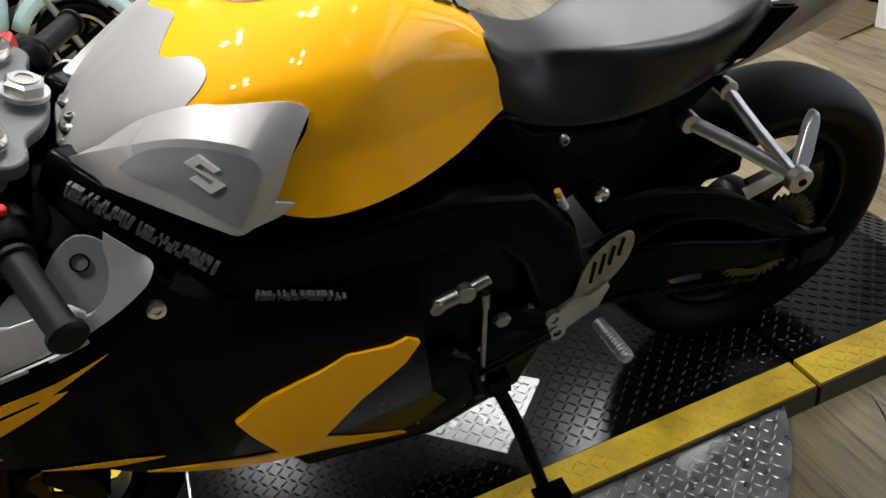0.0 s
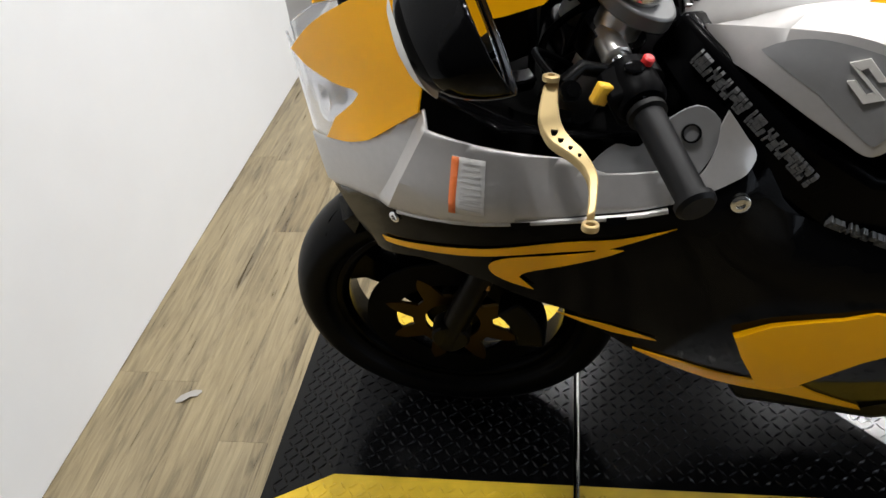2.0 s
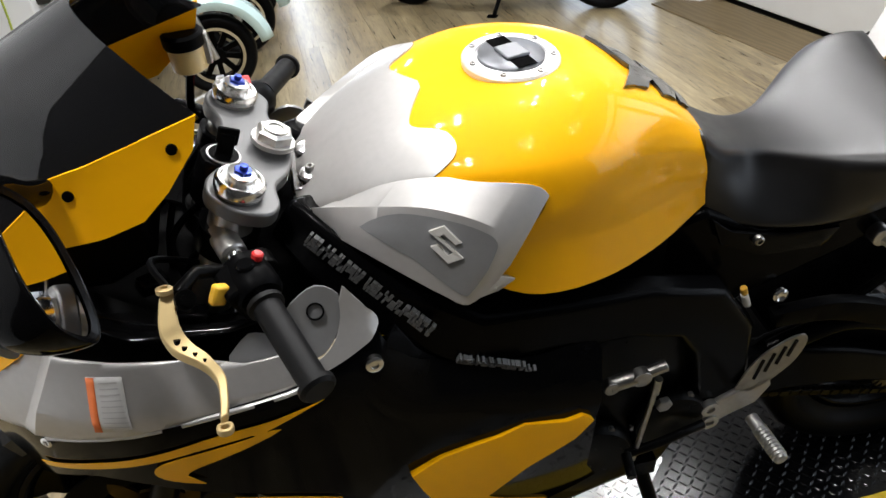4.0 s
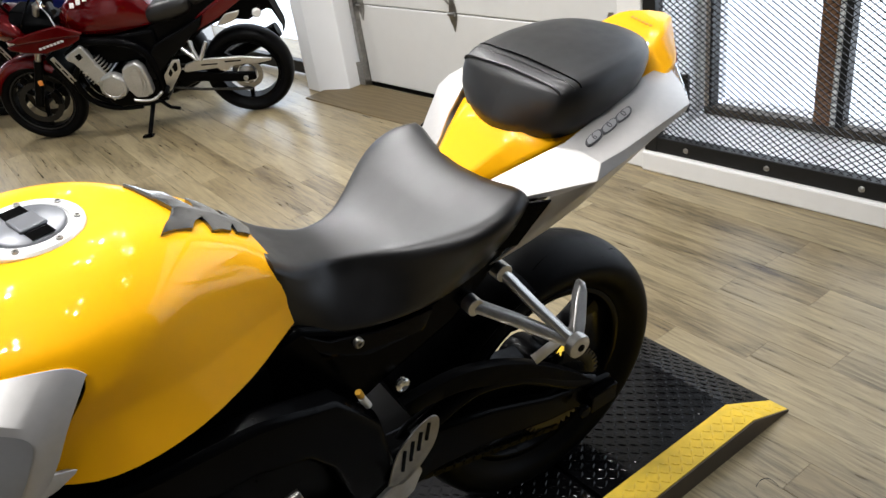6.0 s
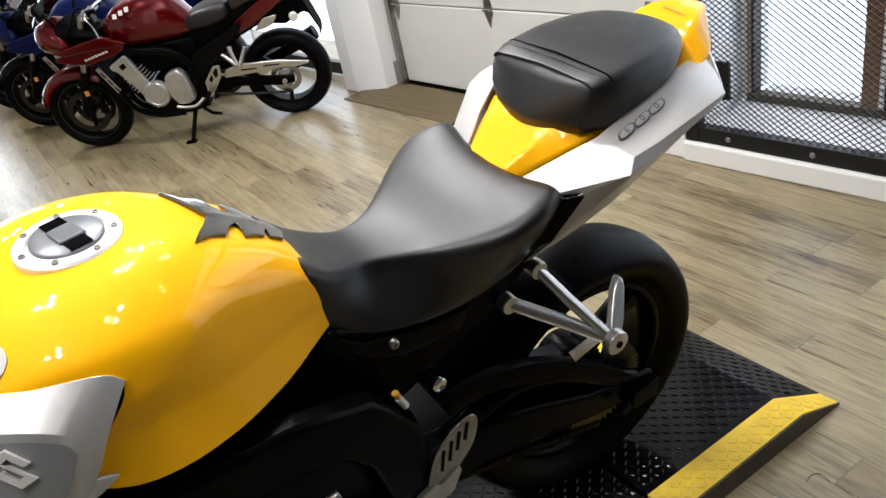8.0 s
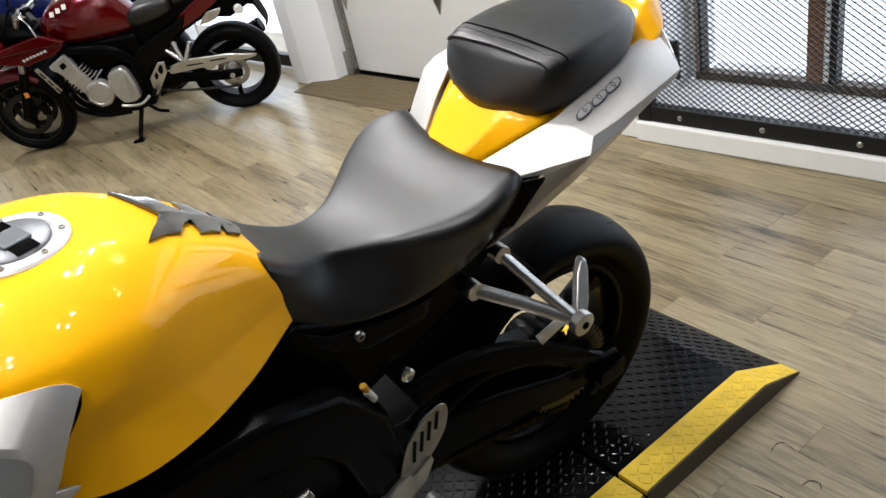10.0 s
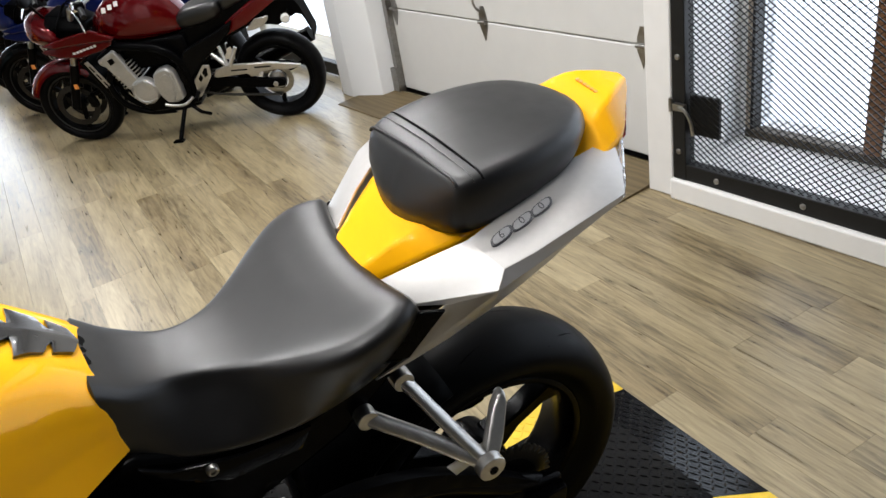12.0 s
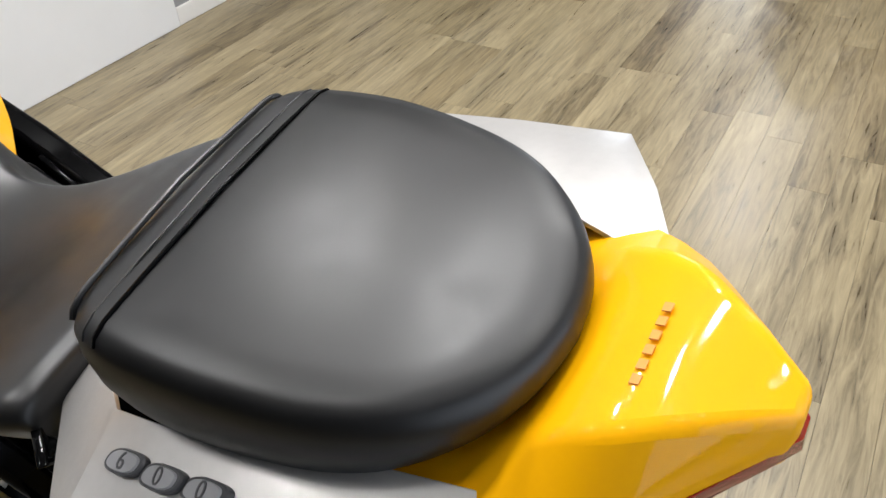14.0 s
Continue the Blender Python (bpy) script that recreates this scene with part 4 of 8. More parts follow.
edge_l = [(-0.175, -0.02), (-0.195, -0.12), (-0.200, -0.20), (-0.165, -0.262), (-0.160, -0.34), (-0.190, -0.42), (-0.155, -0.465), (-0.088, -0.49), (-0.070, -0.56), (-0.098, -0.70), (-0.140, -0.90)]
low_l = [(-0.150, -0.935), (-0.10, -0.985), (-0.03, -1.0), (0.06, -1.0), (0.14, -1.0), (0.205, -0.97)]
rear_l = [(0.215, -0.80), (0.212, -0.5), (0.20, -0.2)]
side = curve2(edge_l, 4) + curve2(low_l, 3) + rear_l
yellow_outline = side + [(0.197, 0.0)] + [(x, -s) for x, s in reversed(side)]
part("fuel_tank", skin(yellow_outline, lambda x, s: tank(x, s), 0.0167), YELLOW, bike, "glossy yellow fuel tank", angle=180, solid=0.004)
part("tank_inner", skin([(-0.35, -0.96), (0.208, -0.96), (0.208, 0.96), (-0.35, 0.96)], lambda x, s: tank(x, s, -0.006), 0.04), SATIN_BLACK, bike, "black tank underside", angle=180)

# silver front cover: a top part and a faceted wing on each flank
cover = curve2(edge_l[:6], 4) + [(-0.20, -0.46), (-0.335, -0.56), (-0.355, -0.4), (-0.358, 0.0)]
cover = cover + [(x, -s) for x, s in reversed(cover[:-1])]
part("tank_cover", skin(cover, lambda x, s: tank(x, s, 0.002), 0.025), SILVER, bike, "silver front tank cover", angle=180, solid=0.004)


def wing():
    s1 = Vector((-0.335, -0.105, 0.925))
    up = [tank(x, -q, 0.003) for x, q in ((-0.345, 0.50), (-0.25, 0.42), (-0.186, 0.425), (-0.15, 0.455), (-0.085, 0.485), (-0.066, 0.53))]
    cr = [s1, Vector((-0.275, -0.145, 0.943)), Vector((-0.212, -0.185, 0.958)), Vector((-0.165, -0.213, 0.954)), Vector((-0.130, -0.226, 0.936)), Vector((-0.105, -0.226, 0.915))]
    lo = [s1 + Vector((0.002, -0.006, -0.026)), Vector((-0.29, -0.166, 0.898)), Vector((-0.24, -0.205, 0.876)), Vector((-0.205, -0.232, 0.862)), Vector((-0.178, -0.247, 0.853)), Vector((-0.140, -0.226, 0.858))]
    rows = [catmull(q, 4) for q in (up, cr, lo)]
    rows.insert(2, [a * 0.5 + b * 0.5 + Vector((0, -0.004, 0)) for a, b in zip(rows[1], rows[2])])
    back = [p + Vector((0.0, 0.006, -0.008)) for p in rows[0]]
    under = [p + Vector((0.002, 0.03, 0.004)) for p in rows[3]]
    return loft([back] + rows + [under], False, False)


wl, _ = both("tank_wing", wing(), SILVER, bike, "faceted silver tank side cover", solid=0.004, bevel=0.006, bseg=4, angle=60)


both("wing_heel", skin([(-0.176, 0.866), (-0.147, 0.877), (-0.108, 0.846), (-0.135, 0.843), (-0.178, 0.852)], lambda x, z: (x, -0.243 + 0.42 * (x + 0.18), z), 0.012), SILVER, bike, "small silver heel under the wing", solid=0.006, bevel=0.002)
bpy.context.view_layer.update()
wing_skin = wl.evaluated_get(bpy.context.evaluated_depsgraph_get())


def wing_at(x, z, off=0.0):
    """The left wing's outer skin at x and z, set out by off."""
    hit, p, n, i = wing_skin.ray_cast(Vector((x, -1.0, z)), Vector((0, 1, 0)))
    return Vector((x, (p.y if hit else -0.2) - off, z))


def side_plate():
    out = curve2([(-0.284, 0.924), (-0.262, 0.9375), (-0.235, 0.9475), (-0.205, 0.9505), (-0.172, 0.9475), (-0.148, 0.9375), (-0.138, 0.926), (-0.141, 0.914), (-0.155, 0.893), (-0.173, 0.871), (-0.186, 0.868), (-0.231, 0.900)], 3)
    return skin(out, lambda x, z: wing_at(x, z, 0.0012), 0.0083)


both("wing_panel", side_plate(), SILVER_DARK, bike, "darker grey inset panel", angle=180)


def emblem():
    o, ex, ez = wing_at(-0.1935, 0.9255, 0.003), Vector((0.036, -0.0227, -0.0168)).normalized(), Vector((0.001, 0.0176, 0.0384)).normalized()
    n = ex.cross(ez).normalized()
    g = []
    for pts in ([(-0.021, 0.006), (0.0, 0.022), (0.021, 0.012), (0.012, 0.006), (-0.001, 0.0125), (-0.008, 0.006)], [(0.021, -0.006), (0.0, -0.022), (-0.021, -0.012), (-0.012, -0.006), (0.001, -0.0125), (0.008, -0.006)], [(-0.021, 0.006), (0.009, -0.0055), (0.021, -0.006), (-0.009, 0.0055)]):
        g.append(loft([[o + ex * a + ez * b + n * h for a, b in pts] for h in (-0.003, 0.0032)]))
    return join(*g)


both("emblem", emblem(), mat("bright_emblem_metal", (0.66, 0.64, 0.60), 0.45, 0.35, vary=0.06, scale=80), bike, "bright metal maker's emblem", smooth=False)

# filler cap
LIDGREY = mat("grey_cap_lid", (0.16, 0.165, 0.18), 0.35, 0.5, vary=0.1, scale=60)
cp = tank(-0.055, 0.0)
cm = along(cp + Vector((0, 0, -0.006)), (0.04, 0, 1))
fc = part("filler_cap", lathe([(0.063, 0.0), (0.063, 0.007), (0.060, 0.010), (0.047, 0.011), (0.045, 0.008)], cm, 48), mat("bright_cap_ring", (0.78, 0.78, 0.77), 0.35, 0.4, vary=0.06, scale=80), bike, "bright silver flush filler cap ring")
part("cap_lid", lathe([(0.043, 0.0), (0.043, 0.012), (0.040, 0.014), (0.0, 0.0145)], cm, 40), LIDGREY, fc, "grey cap lid")
part("key_flap", moved(box(-0.020, -0.017, 0.0135, 0.016, 0.017, 0.0185), cm @ pose(0, 0, 0, 0, 0, 15)), LIDGREY, fc, "grey lock flap", bevel=0.004)
for sx in (-1, 1):
    part("cap_notch", moved(box(sx * 0.030 - 0.011, -0.014, 0.0138, sx * 0.030 + 0.011, 0.014, 0.0152), cm @ pose(0, 0, 0, 0, 0, 15)), GLOSS_BLACK, fc, "black notch in the lid", bevel=0.001)
for k in range(7):
    a = 2 * math.pi * k / 7
    part("cap_screw", lathe([(0.0042, 0.008), (0.0042, 0.0125), (0.0022, 0.0125), (0.0020, 0.010)], cm @ Matrix.Translation((0.054 * math.cos(a), 0.054 * math.sin(a), 0)), 10), STEEL, fc)


# tank pad: a ridged rubber spine with three pairs of fins
po = [(0.108, 0.0), (0.094, -0.09), (0.072, -0.190), (0.093, -0.165), (0.114, -0.160), (0.124, -0.10), (0.138, -0.045), (0.139, -0.10), (0.138, -0.165), (0.152, -0.142), (0.165, -0.135), (0.169, -0.09), (0.175, -0.045), (0.173, -0.13), (0.192, -0.10), (0.200, 0.0)]
po = po + [(x, -s) for x, s in reversed(po[1:-1])]
part("tank_pad", skin(po, lambda x, s: tank(x, s, 0.0040 + 0.0040 * max(0.0, 1 - abs(s) / 0.19) + 0.0022 * abs(math.sin((x - 0.072) * 90 + abs(s) * 6))), 0.012), mat("moulded_pad_rubber", (0.010, 0.010, 0.0105), 0.25, 0.0, 1.0, vary=0.2, scale=60, spec=0.6), bike, "black moulded rubber tank pad with pairs of fins", angle=50, solid=0.006, bevel=0.0022, bseg=3)

# ---- seats ----
S_TOP = [(0.195, 0.900), (0.23, 0.868), (0.30, 0.840), (0.38, 0.838), (0.46, 0.860), (0.53, 0.888), (0.56, 0.893)]
S_HW = [(0.195, 0.079), (0.23, 0.073), (0.29, 0.056), (0.35, 0.072), (0.41, 0.114), (0.45, 0.143), (0.49, 0.163), (0.52, 0.166), (0.545, 0.158), (0.56, 0.148)]
S_FOOT = [(0.195, 0.088), (0.25, 0.100), (0.32, 0.114), (0.40, 0.124), (0.50, 0.122), (0.56, 0.115)]
S_BOT = [(0.195, 0.765), (0.23, 0.752), (0.30, 0.740), (0.38, 0.735), (0.46, 0.740), (0.53, 0.758), (0.56, 0.78)]
rings = []
for x in np.linspace(0.195, 0.557, 30):
    t, w, b, foot = (smooth_interp(q, x) for q in (S_TOP, S_HW, S_BOT, S_FOOT))
    h = t - b
    q = max(0.0, (x - 0.47) / 0.087)
    dip = 0.014 * q
    half = [(0.0, t - dip), (w * 0.45, t - dip * 0.75), (w * 0.80, t - dip * 0.2 - 0.001), (w * 0.94, t - 0.005), (w + 0.002, t - 0.015), (w + 0.10 * (foot - w) + 0.004, t - 0.27 * h), (w + 0.55 * (foot - w) + 0.004, t - 0.60 * h), (foot, b + 0.10 * h), (foot * 0.96, b)]
    half = [(p.x, p.y) for p in catmull([(y, z, 0) for y, z in half], 4)] + [(foot * 0.4, b - 0.002)]
    ring = [(-y, z) for y, z in half] + [(y, z) for y, z in reversed(half[1:])]
    # the rear edge is hollow in plan: its corners reach further back than its middle
    rings.append([(x + 0.018 * q * q * (y / 0.14) ** 2, y, z) for y, z in ring])
nose, tail_ring = rings[0], rings[-1]
rings = [[(0.188, y * 0.92, z * 0.95 + 0.042) for x, y, z in nose]] + rings + [[(x + 0.007, y * 0.96, z - 0.007 if z > 0.83 else z + 0.01) for x, y, z in tail_ring]]
part("rider_seat", loft(rings), VINYL, bike, "smooth grey-black vinyl rider seat", angle=62)

# passenger seat: a cushion with a flat crown, a steep front face and undercut sides
P_OUT = [(0.622, 0.0), (0.627, 0.034), (0.642, 0.074), (0.660, 0.104), (0.690, 0.122), (0.74, 0.126), (0.80, 0.121), (0.85, 0.110), (0.886, 0.092), (0.915, 0.064), (0.931, 0.032), (0.936, 0.0)]
P_TOP = [(0.654, 0.0), (0.655, 0.045), (0.658, 0.085), (0.667, 0.111), (0.692, 0.122), (0.74, 0.125), (0.80, 0.120), (0.85, 0.109), (0.886, 0.091), (0.915, 0.063), (0.931, 0.031), (0.936, 0.0)]
P_T = [(0.62, 0.992), (0.655, 1.004), (0.670, 1.009), (0.71, 1.014), (0.80, 1.018), (0.88, 1.016), (0.937, 1.008)]
P_B = [(0.62, 0.911), (0.66, 0.914), (0.70, 0.923), (0.80, 0.941), (0.87, 0.957), (0.937, 0.976)]


def skewed(x, y, z):
    """The cushion sits a little askew: its front edge runs further forward and lower on the right."""
    k = min(1.0, max(0.0, (0.76 - x) / 0.10))
    return x - 0.085 * k * (y + 0.02), y, z - 0.06 * k * max(0.0, y)


def cushion_ring(inset, up, crest):
    """One level of the cushion: its plan, from the rounded foot (crest 0) to the squarer crown (1), drawn in by inset."""
    foot, crown = (catmull([(a, c, 0) for a, c in q], 5) for q in (P_OUT, P_TOP))
    out = []
    for f, c in zip(foot, crown):
        p = f.lerp(c, crest)
        xx = 0.785 + (p.x - 0.785) * (1 - inset / 0.150)
        b, t = smooth_interp(P_B, xx), smooth_interp(P_T, xx)
        out.append((xx, p.y * max(0.0, 1 - inset / 0.125), b + (t - b) * up))
    return [skewed(x, -y, z) for x, y, z in out] + [skewed(x, y, z) for x, y, z in reversed(out[1:-1])]


LEVELS = ((0.020, 0.0, 0.0), (0.007, 0.10, 0.05), (0.003, 0.30, 0.22), (0.0, 0.52, 0.45), (0.001, 0.74, 0.75), (0.004, 0.88, 0.92), (0.009, 0.955, 1.0), (0.018, 0.992, 1.0), (0.034, 1.002, 1.0), (0.075, 1.02, 1.0), (0.118, 1.03, 1.0))
ps = part("passenger_seat", loft([cushion_ring(*q) for q in LEVELS]), VINYL, bike, "padded black vinyl passenger seat", angle=180)


def crown_z(x, y):
    b, t = smooth_interp(P_B, x), smooth_interp(P_T, x)
    up = interp([(0.0, 0.60), (0.001, 0.74), (0.004, 0.88), (0.009, 0.955), (0.018, 0.992), (0.034, 1.002), (0.075, 1.02), (0.118, 1.03)], interp(P_TOP, x) - abs(y))
    return b + (t - b) * up


def seam(x, lift, rad, material, label):
    w = interp(P_TOP, x) - 0.0006
    ys = [w * math.sin(a) for a in np.linspace(-1.28, 1.28, 31)]
    part("strap_seam", tube([skewed(x, y, crown_z(x, y) + lift) for y in ys], rad, 8), material, ps, label)


seam(0.669, 0.0, 0.0022, VINYL, "raised welt along the front edge of the crown")
seam(0.692, -0.0005, 0.0007, VINYL, "fine stitched line of the strap")
seam(0.705, 0.0, 0.0016, SATIN_BLACK, "dark folded edge of the strap")

# ---- tail ----
TP_A = [(0.545, -0.045, 0.835), (0.60, -0.072, 0.872), (0.681, -0.123, 0.927), (0.74, -0.121, 0.944), (0.80, -0.112, 0.957), (0.863, -0.100, 0.966), (0.962, -0.066, 0.955)]
TP_C = [(0.560, -0.10, 0.838), (0.625, -0.150, 0.868), (0.692, -0.190, 0.907), (0.74, -0.192, 0.917), (0.80, -0.191, 0.930), (0.893, -0.187, 0.948), (0.925, -0.135, 0.953)]


def tail_panel():
    """Flat facets: a front wedge, a long upper face, a narrow shoulder, a side face and a lower wedge that tapers to a tip."""
    V = {"j": (0.570, -0.060, 0.866), "jm": (0.62, -0.092, 0.897), "r0": (0.678, -0.121, 0.925), "r1": (0.692, -0.187, 0.913), "a1": (0.675, -0.199, 0.893), "s": (0.574, -0.118, 0.860),
         "t1": (0.74, -0.119, 0.943), "t2": (0.80, -0.111, 0.956), "t3": (0.866, -0.092, 0.963), "r3": (0.962, -0.069, 0.957),
         "c1": (0.74, -0.189, 0.920), "c2": (0.80, -0.188, 0.932), "c3": (0.889, -0.184, 0.948), "r2": (0.925, -0.135, 0.953),
         "m1": (0.735, -0.194, 0.902), "m2": (0.80, -0.190, 0.916), "m3": (0.887, -0.180, 0.934),
         "l1": (0.690, -0.150, 0.817), "l2": (0.735, -0.148, 0.831), "l3": (0.80, -0.145, 0.853), "l4": (0.880, -0.142, 0.900),
         "g": (0.620, -0.156, 0.866), "v": (0.566, -0.149, 0.789), "l0": (0.62, -0.150, 0.799), "v2": (0.562, -0.149, 0.797), "tip": (0.512, -0.143, 0.777)}
    keys = list(V)
    faces = ("j jm r0 r1 a1 s", "r0 t1 c1 r1", "t1 t2 c2 c1", "t2 t3 c3 c2", "t3 r3 r2 c3", "r1 c1 m1 a1", "c1 c2 m2 m1", "c2 c3 m3 m2", "a1 m1 l2 l1", "m1 m2 l3 l2", "m2 m3 l4 l3", "s a1 g", "g a1 l1 l0 v v2", "v2 v tip")
    return [V[k] for k in keys], [tuple(keys.index(k) for k in f.split()) for f in faces]


part("tail_panel", tail_panel(), SILVER, bike, "angular silver tail side panel", solid=0.004, bevel=0.0022, bseg=3, angle=18)
part("tail_panel", moved(mirrored(tail_panel()), Matrix.Translation((0, 0.012, 0.010))), SILVER, bike, "angular silver tail side panel", solid=0.004, bevel=0.0022, bseg=3, angle=18)
tl = []
for x, c, w, t, zs, b in ((0.52, 0.026, 0.036, 0.866, 0.850, 0.83), (0.56, 0.040, 0.052, 0.878, 0.860, 0.83), (0.60, 0.054, 0.074, 0.905, 0.882, 0.85), (0.66, 0.066, 0.104, 0.933, 0.910, 0.87), (0.75, 0.070, 0.112, 0.950, 0.930, 0.90), (0.84, 0.070, 0.108, 0.945, 0.935, 0.915), (0.90, 0.068, 0.110, 0.957, 0.948, 0.925), (0.925, 0.064, 0.107, 0.974, 0.954, 0.930), (0.938, 0.060, 0.103, 0.987, 0.957, 0.933), (0.956, 0.055, 0.096, 0.999, 0.959, 0.937), (0.975, 0.049, 0.085, 1.005, 0.962, 0.940), (0.99, 0.041, 0.071, 1.007, 0.967, 0.944), (1.018, 0.024, 0.039, 1.006, 0.978, 0.954), (1.044, 0.008, 0.010, 1.001, 0.989, 0.966)):
    half = [(0.0, t + 0.001), (c, t), (w, zs), (w * 0.93, b), (0.0, b - 0.004)]
    tl.append([(x, -y + 0.005, z) for y, z in half] + [(x, y * 1.09 + 0.006, z + 0.004) for y, z in reversed(half[1:-1])])
part("tail_cowl", loft(tl), YELLOW, bike, "pointed yellow tail cowl with creased sides", bevel=0.006, bseg=4, angle=50)


def tail_frame(x, t):
    """A pose on the upper facet of the left tail panel: t runs from its outer crease to its inner edge."""
    def row(pts):
        return Vector((x, interp([(p[0], p[1]) for p in pts], x), interp([(p[0], p[2]) for p in pts], x)))
    a, c = row(TP_A[2:]), row(TP_C[2:])
    return frame_of(c.lerp(a, t), (0.955, 0.02, 0.295), a - c)


def badge(k, grow=1.0, lift=0.0):
    m = tail_frame(0.716 + 0.0335 * k, 0.66) @ Matrix.Translation((0, 0, lift * 0.4))
    ring = [grow * Vector((0.0180 * math.copysign(abs(math.cos(a)) ** 0.7, math.cos(a)) + 0.0045 * math.sin(a), 0.0078 * math.copysign(abs(math.sin(a)) ** 0.8, math.sin(a)), 0)) for a in np.linspace(0, 2 * math.pi, 24, endpoint=False)]
    return loft([[m @ Vector((p.x * q, p.y * q, h)) for p in ring] for h, q in ((-0.006, 1.0), (0.0024, 1.0), (0.0034, 0.92))])


def lettering(text, size, m, material, parent, depth=0.0006, name="lettering"):
    cu = bpy.data.curves.new(name, "FONT")
    cu.body, cu.size, cu.extrude, cu.align_x, cu.align_y = text, size, depth, "CENTER", "CENTER"
    tmp = new("tmp_text", cu)
    me = bpy.data.meshes.new_from_object(tmp.evaluated_get(bpy.context.evaluated_depsgraph_get()))
    bpy.data.objects.remove(tmp)
    me.materials.clear(); me.materials.append(material)
    ob = new(name, me)
    ob.parent = parent
    ob.matrix_basis = m
    return ob


def frame_of(o, ex, ez):
    ex, ez = Vector(ex).normalized(), Vector(ez).normalized()
    n = ex.cross(ez).normalized()
    ez = n.cross(ex)
    return Matrix(((ex.x, ez.x, n.x, o[0]), (ex.y, ez.y, n.y, o[1]), (ex.z, ez.z, n.z, o[2]), (0, 0, 0, 1)))


PALEPRINT = mat("pale_numeral", (0.34, 0.34, 0.35), 0.45, vary=0.1, scale=120)
BADGEGREY = mat("dark_badge", (0.075, 0.075, 0.08), 0.35, vary=0.1, scale=120)
for k, ch_ in enumerate("600"):
    bd = part("badge", badge(k), BADGEGREY, bike, "dark grey raised oval of the displacement badge", smooth=False)
    part("badge_face", badge(k, 0.80, 0.0030), PALEPRINT, bd, "pale grey face of the raised oval", smooth=False)
    lettering(ch_, 0.0150, tail_frame(0.716 + 0.0335 * k, 0.66) @ Matrix.Translation((0, 0, 0.0046)), BADGEGREY, bd, 0.0005, "numeral")
FADED = mat("faded_red_print", (0.70, 0.29, 0.03), 0.5)
# brand wordmark on the tail cowl as small plain bars
for k in range(6):
    part("wordmark", moved(box(-0.0024, -0.0028, -0.0006, 0.0024, 0.0028, 0.0002), Matrix.Translation((0.972, -0.016 + 0.0085 * k, 1.0056 + 0.0007 * k)) @ pose(0, 0, 0, 0, -16, 0)), FADED, bike, smooth=False)

TLR = [(0.986, 0.0755, 0.962), (0.994, 0.067, 0.966), (1.006, 0.0535, 0.970), (1.020, 0.037, 0.975), (1.034, 0.021, 0.980), (1.046, 0.006, 0.984)]
tl_top = [(x, -w + 0.005, z) for x, w, z in TLR] + [(x, w + 0.005, z) for x, w, z in reversed(TLR)]
tl_low = [(x - 0.004, y * 0.96, z - 0.022) for x, y, z in tl_top]
tl_mid = [(x + 0.001, y * 1.01, z - 0.010) for x, y, z in tl_top]
part("tail_light", loft([tl_top, tl_mid, tl_low], False, False), REDLENS, bike, "red tail light lens", solid=0.006, angle=180)
for s in (-1, 1):
    ind = part("rear_indicator", loft([[(0.972, s * 0.082, 0.957), (0.915, s * 0.155, 0.948), (0.893, s * 0.180, 0.940)], [(0.962, s * 0.075, 0.938), (0.903, s * 0.148, 0.928), (0.886, s * 0.170, 0.922)]], False, False), LENS, bike, "clear rear indicator lens", solid=0.005)
    for k in range(7):
        q = k / 6
        p = Vector((0.965, s * 0.086, 0.949)).lerp(Vector((0.897, s * 0.174, 0.936)), q)
        part("lens_facet", lathe([(0.0045, -0.004), (0.0045, -0.002), (0.002, 0.0), (0.0, 0.0005)], along(p, (0.75, s * 0.6, 0)), 10), REFLECTOR, ind)
part("under_tail", loft([[(x, -w, z), (x, w, z), (x, w * 0.9, z - 0.03), (x, -w * 0.9, z - 0.03)] for x, w, z in ((0.46, 0.10, 0.80), (0.58, 0.12, 0.83), (0.72, 0.125, 0.875), (0.86, 0.10, 0.925), (0.95, 0.06, 0.945))]), PLASTIC, bike, "black plastic undertray", bevel=0.004)
both("seat_gusset", skin([(0.556, 0.866), (0.616, 0.868), (0.566, 0.796), (0.532, 0.786), (0.535, 0.83)], lambda x, z: (x, -0.112 - 0.60 * (x - 0.53) + 0.15 * (z - 0.86), z), 0.02), GLOSS_BLACK, bike, "gloss black wedge between seat and tail", solid=0.008, bevel=0.002)

# ---- frame, subframe and engine ----
def spar():
    r = []
    for p, w, t in zip([(-0.365, -0.075, 0.90), (-0.33, -0.125, 0.875), (-0.26, -0.185, 0.815), (-0.17, -0.205, 0.755), (-0.05, -0.185, 0.72), (0.08, -0.170, 0.70), (0.18, -0.160, 0.66), (0.235, -0.150, 0.58), (0.255, -0.145, 0.48), (0.25, -0.140, 0.38)],
                       [0.035, 0.040, 0.045, 0.05, 0.05, 0.05, 0.055, 0.055, 0.05, 0.045], [0.02] * 10):
        r.append((Vector(p), w, t))
    rows = []
    for i, (p, w, t) in enumerate(r):
        d = (r[min(i + 1, 9)][0] - r[max(i - 1, 0)][0]).normalized()
        out = Vector((0, -1, 0)); out = (out - d * out.dot(d)).normalized()
        up = d.cross(out)
        rows.append([p + up * a + out * b for a, b in ((-w, -t), (w, -t), (w * 0.9, t), (-w * 0.9, t))])
    return loft(rows)


both("frame_spar", spar(), SATIN_BLACK, bike, "satin black aluminium frame spar", bevel=0.010, bseg=3)


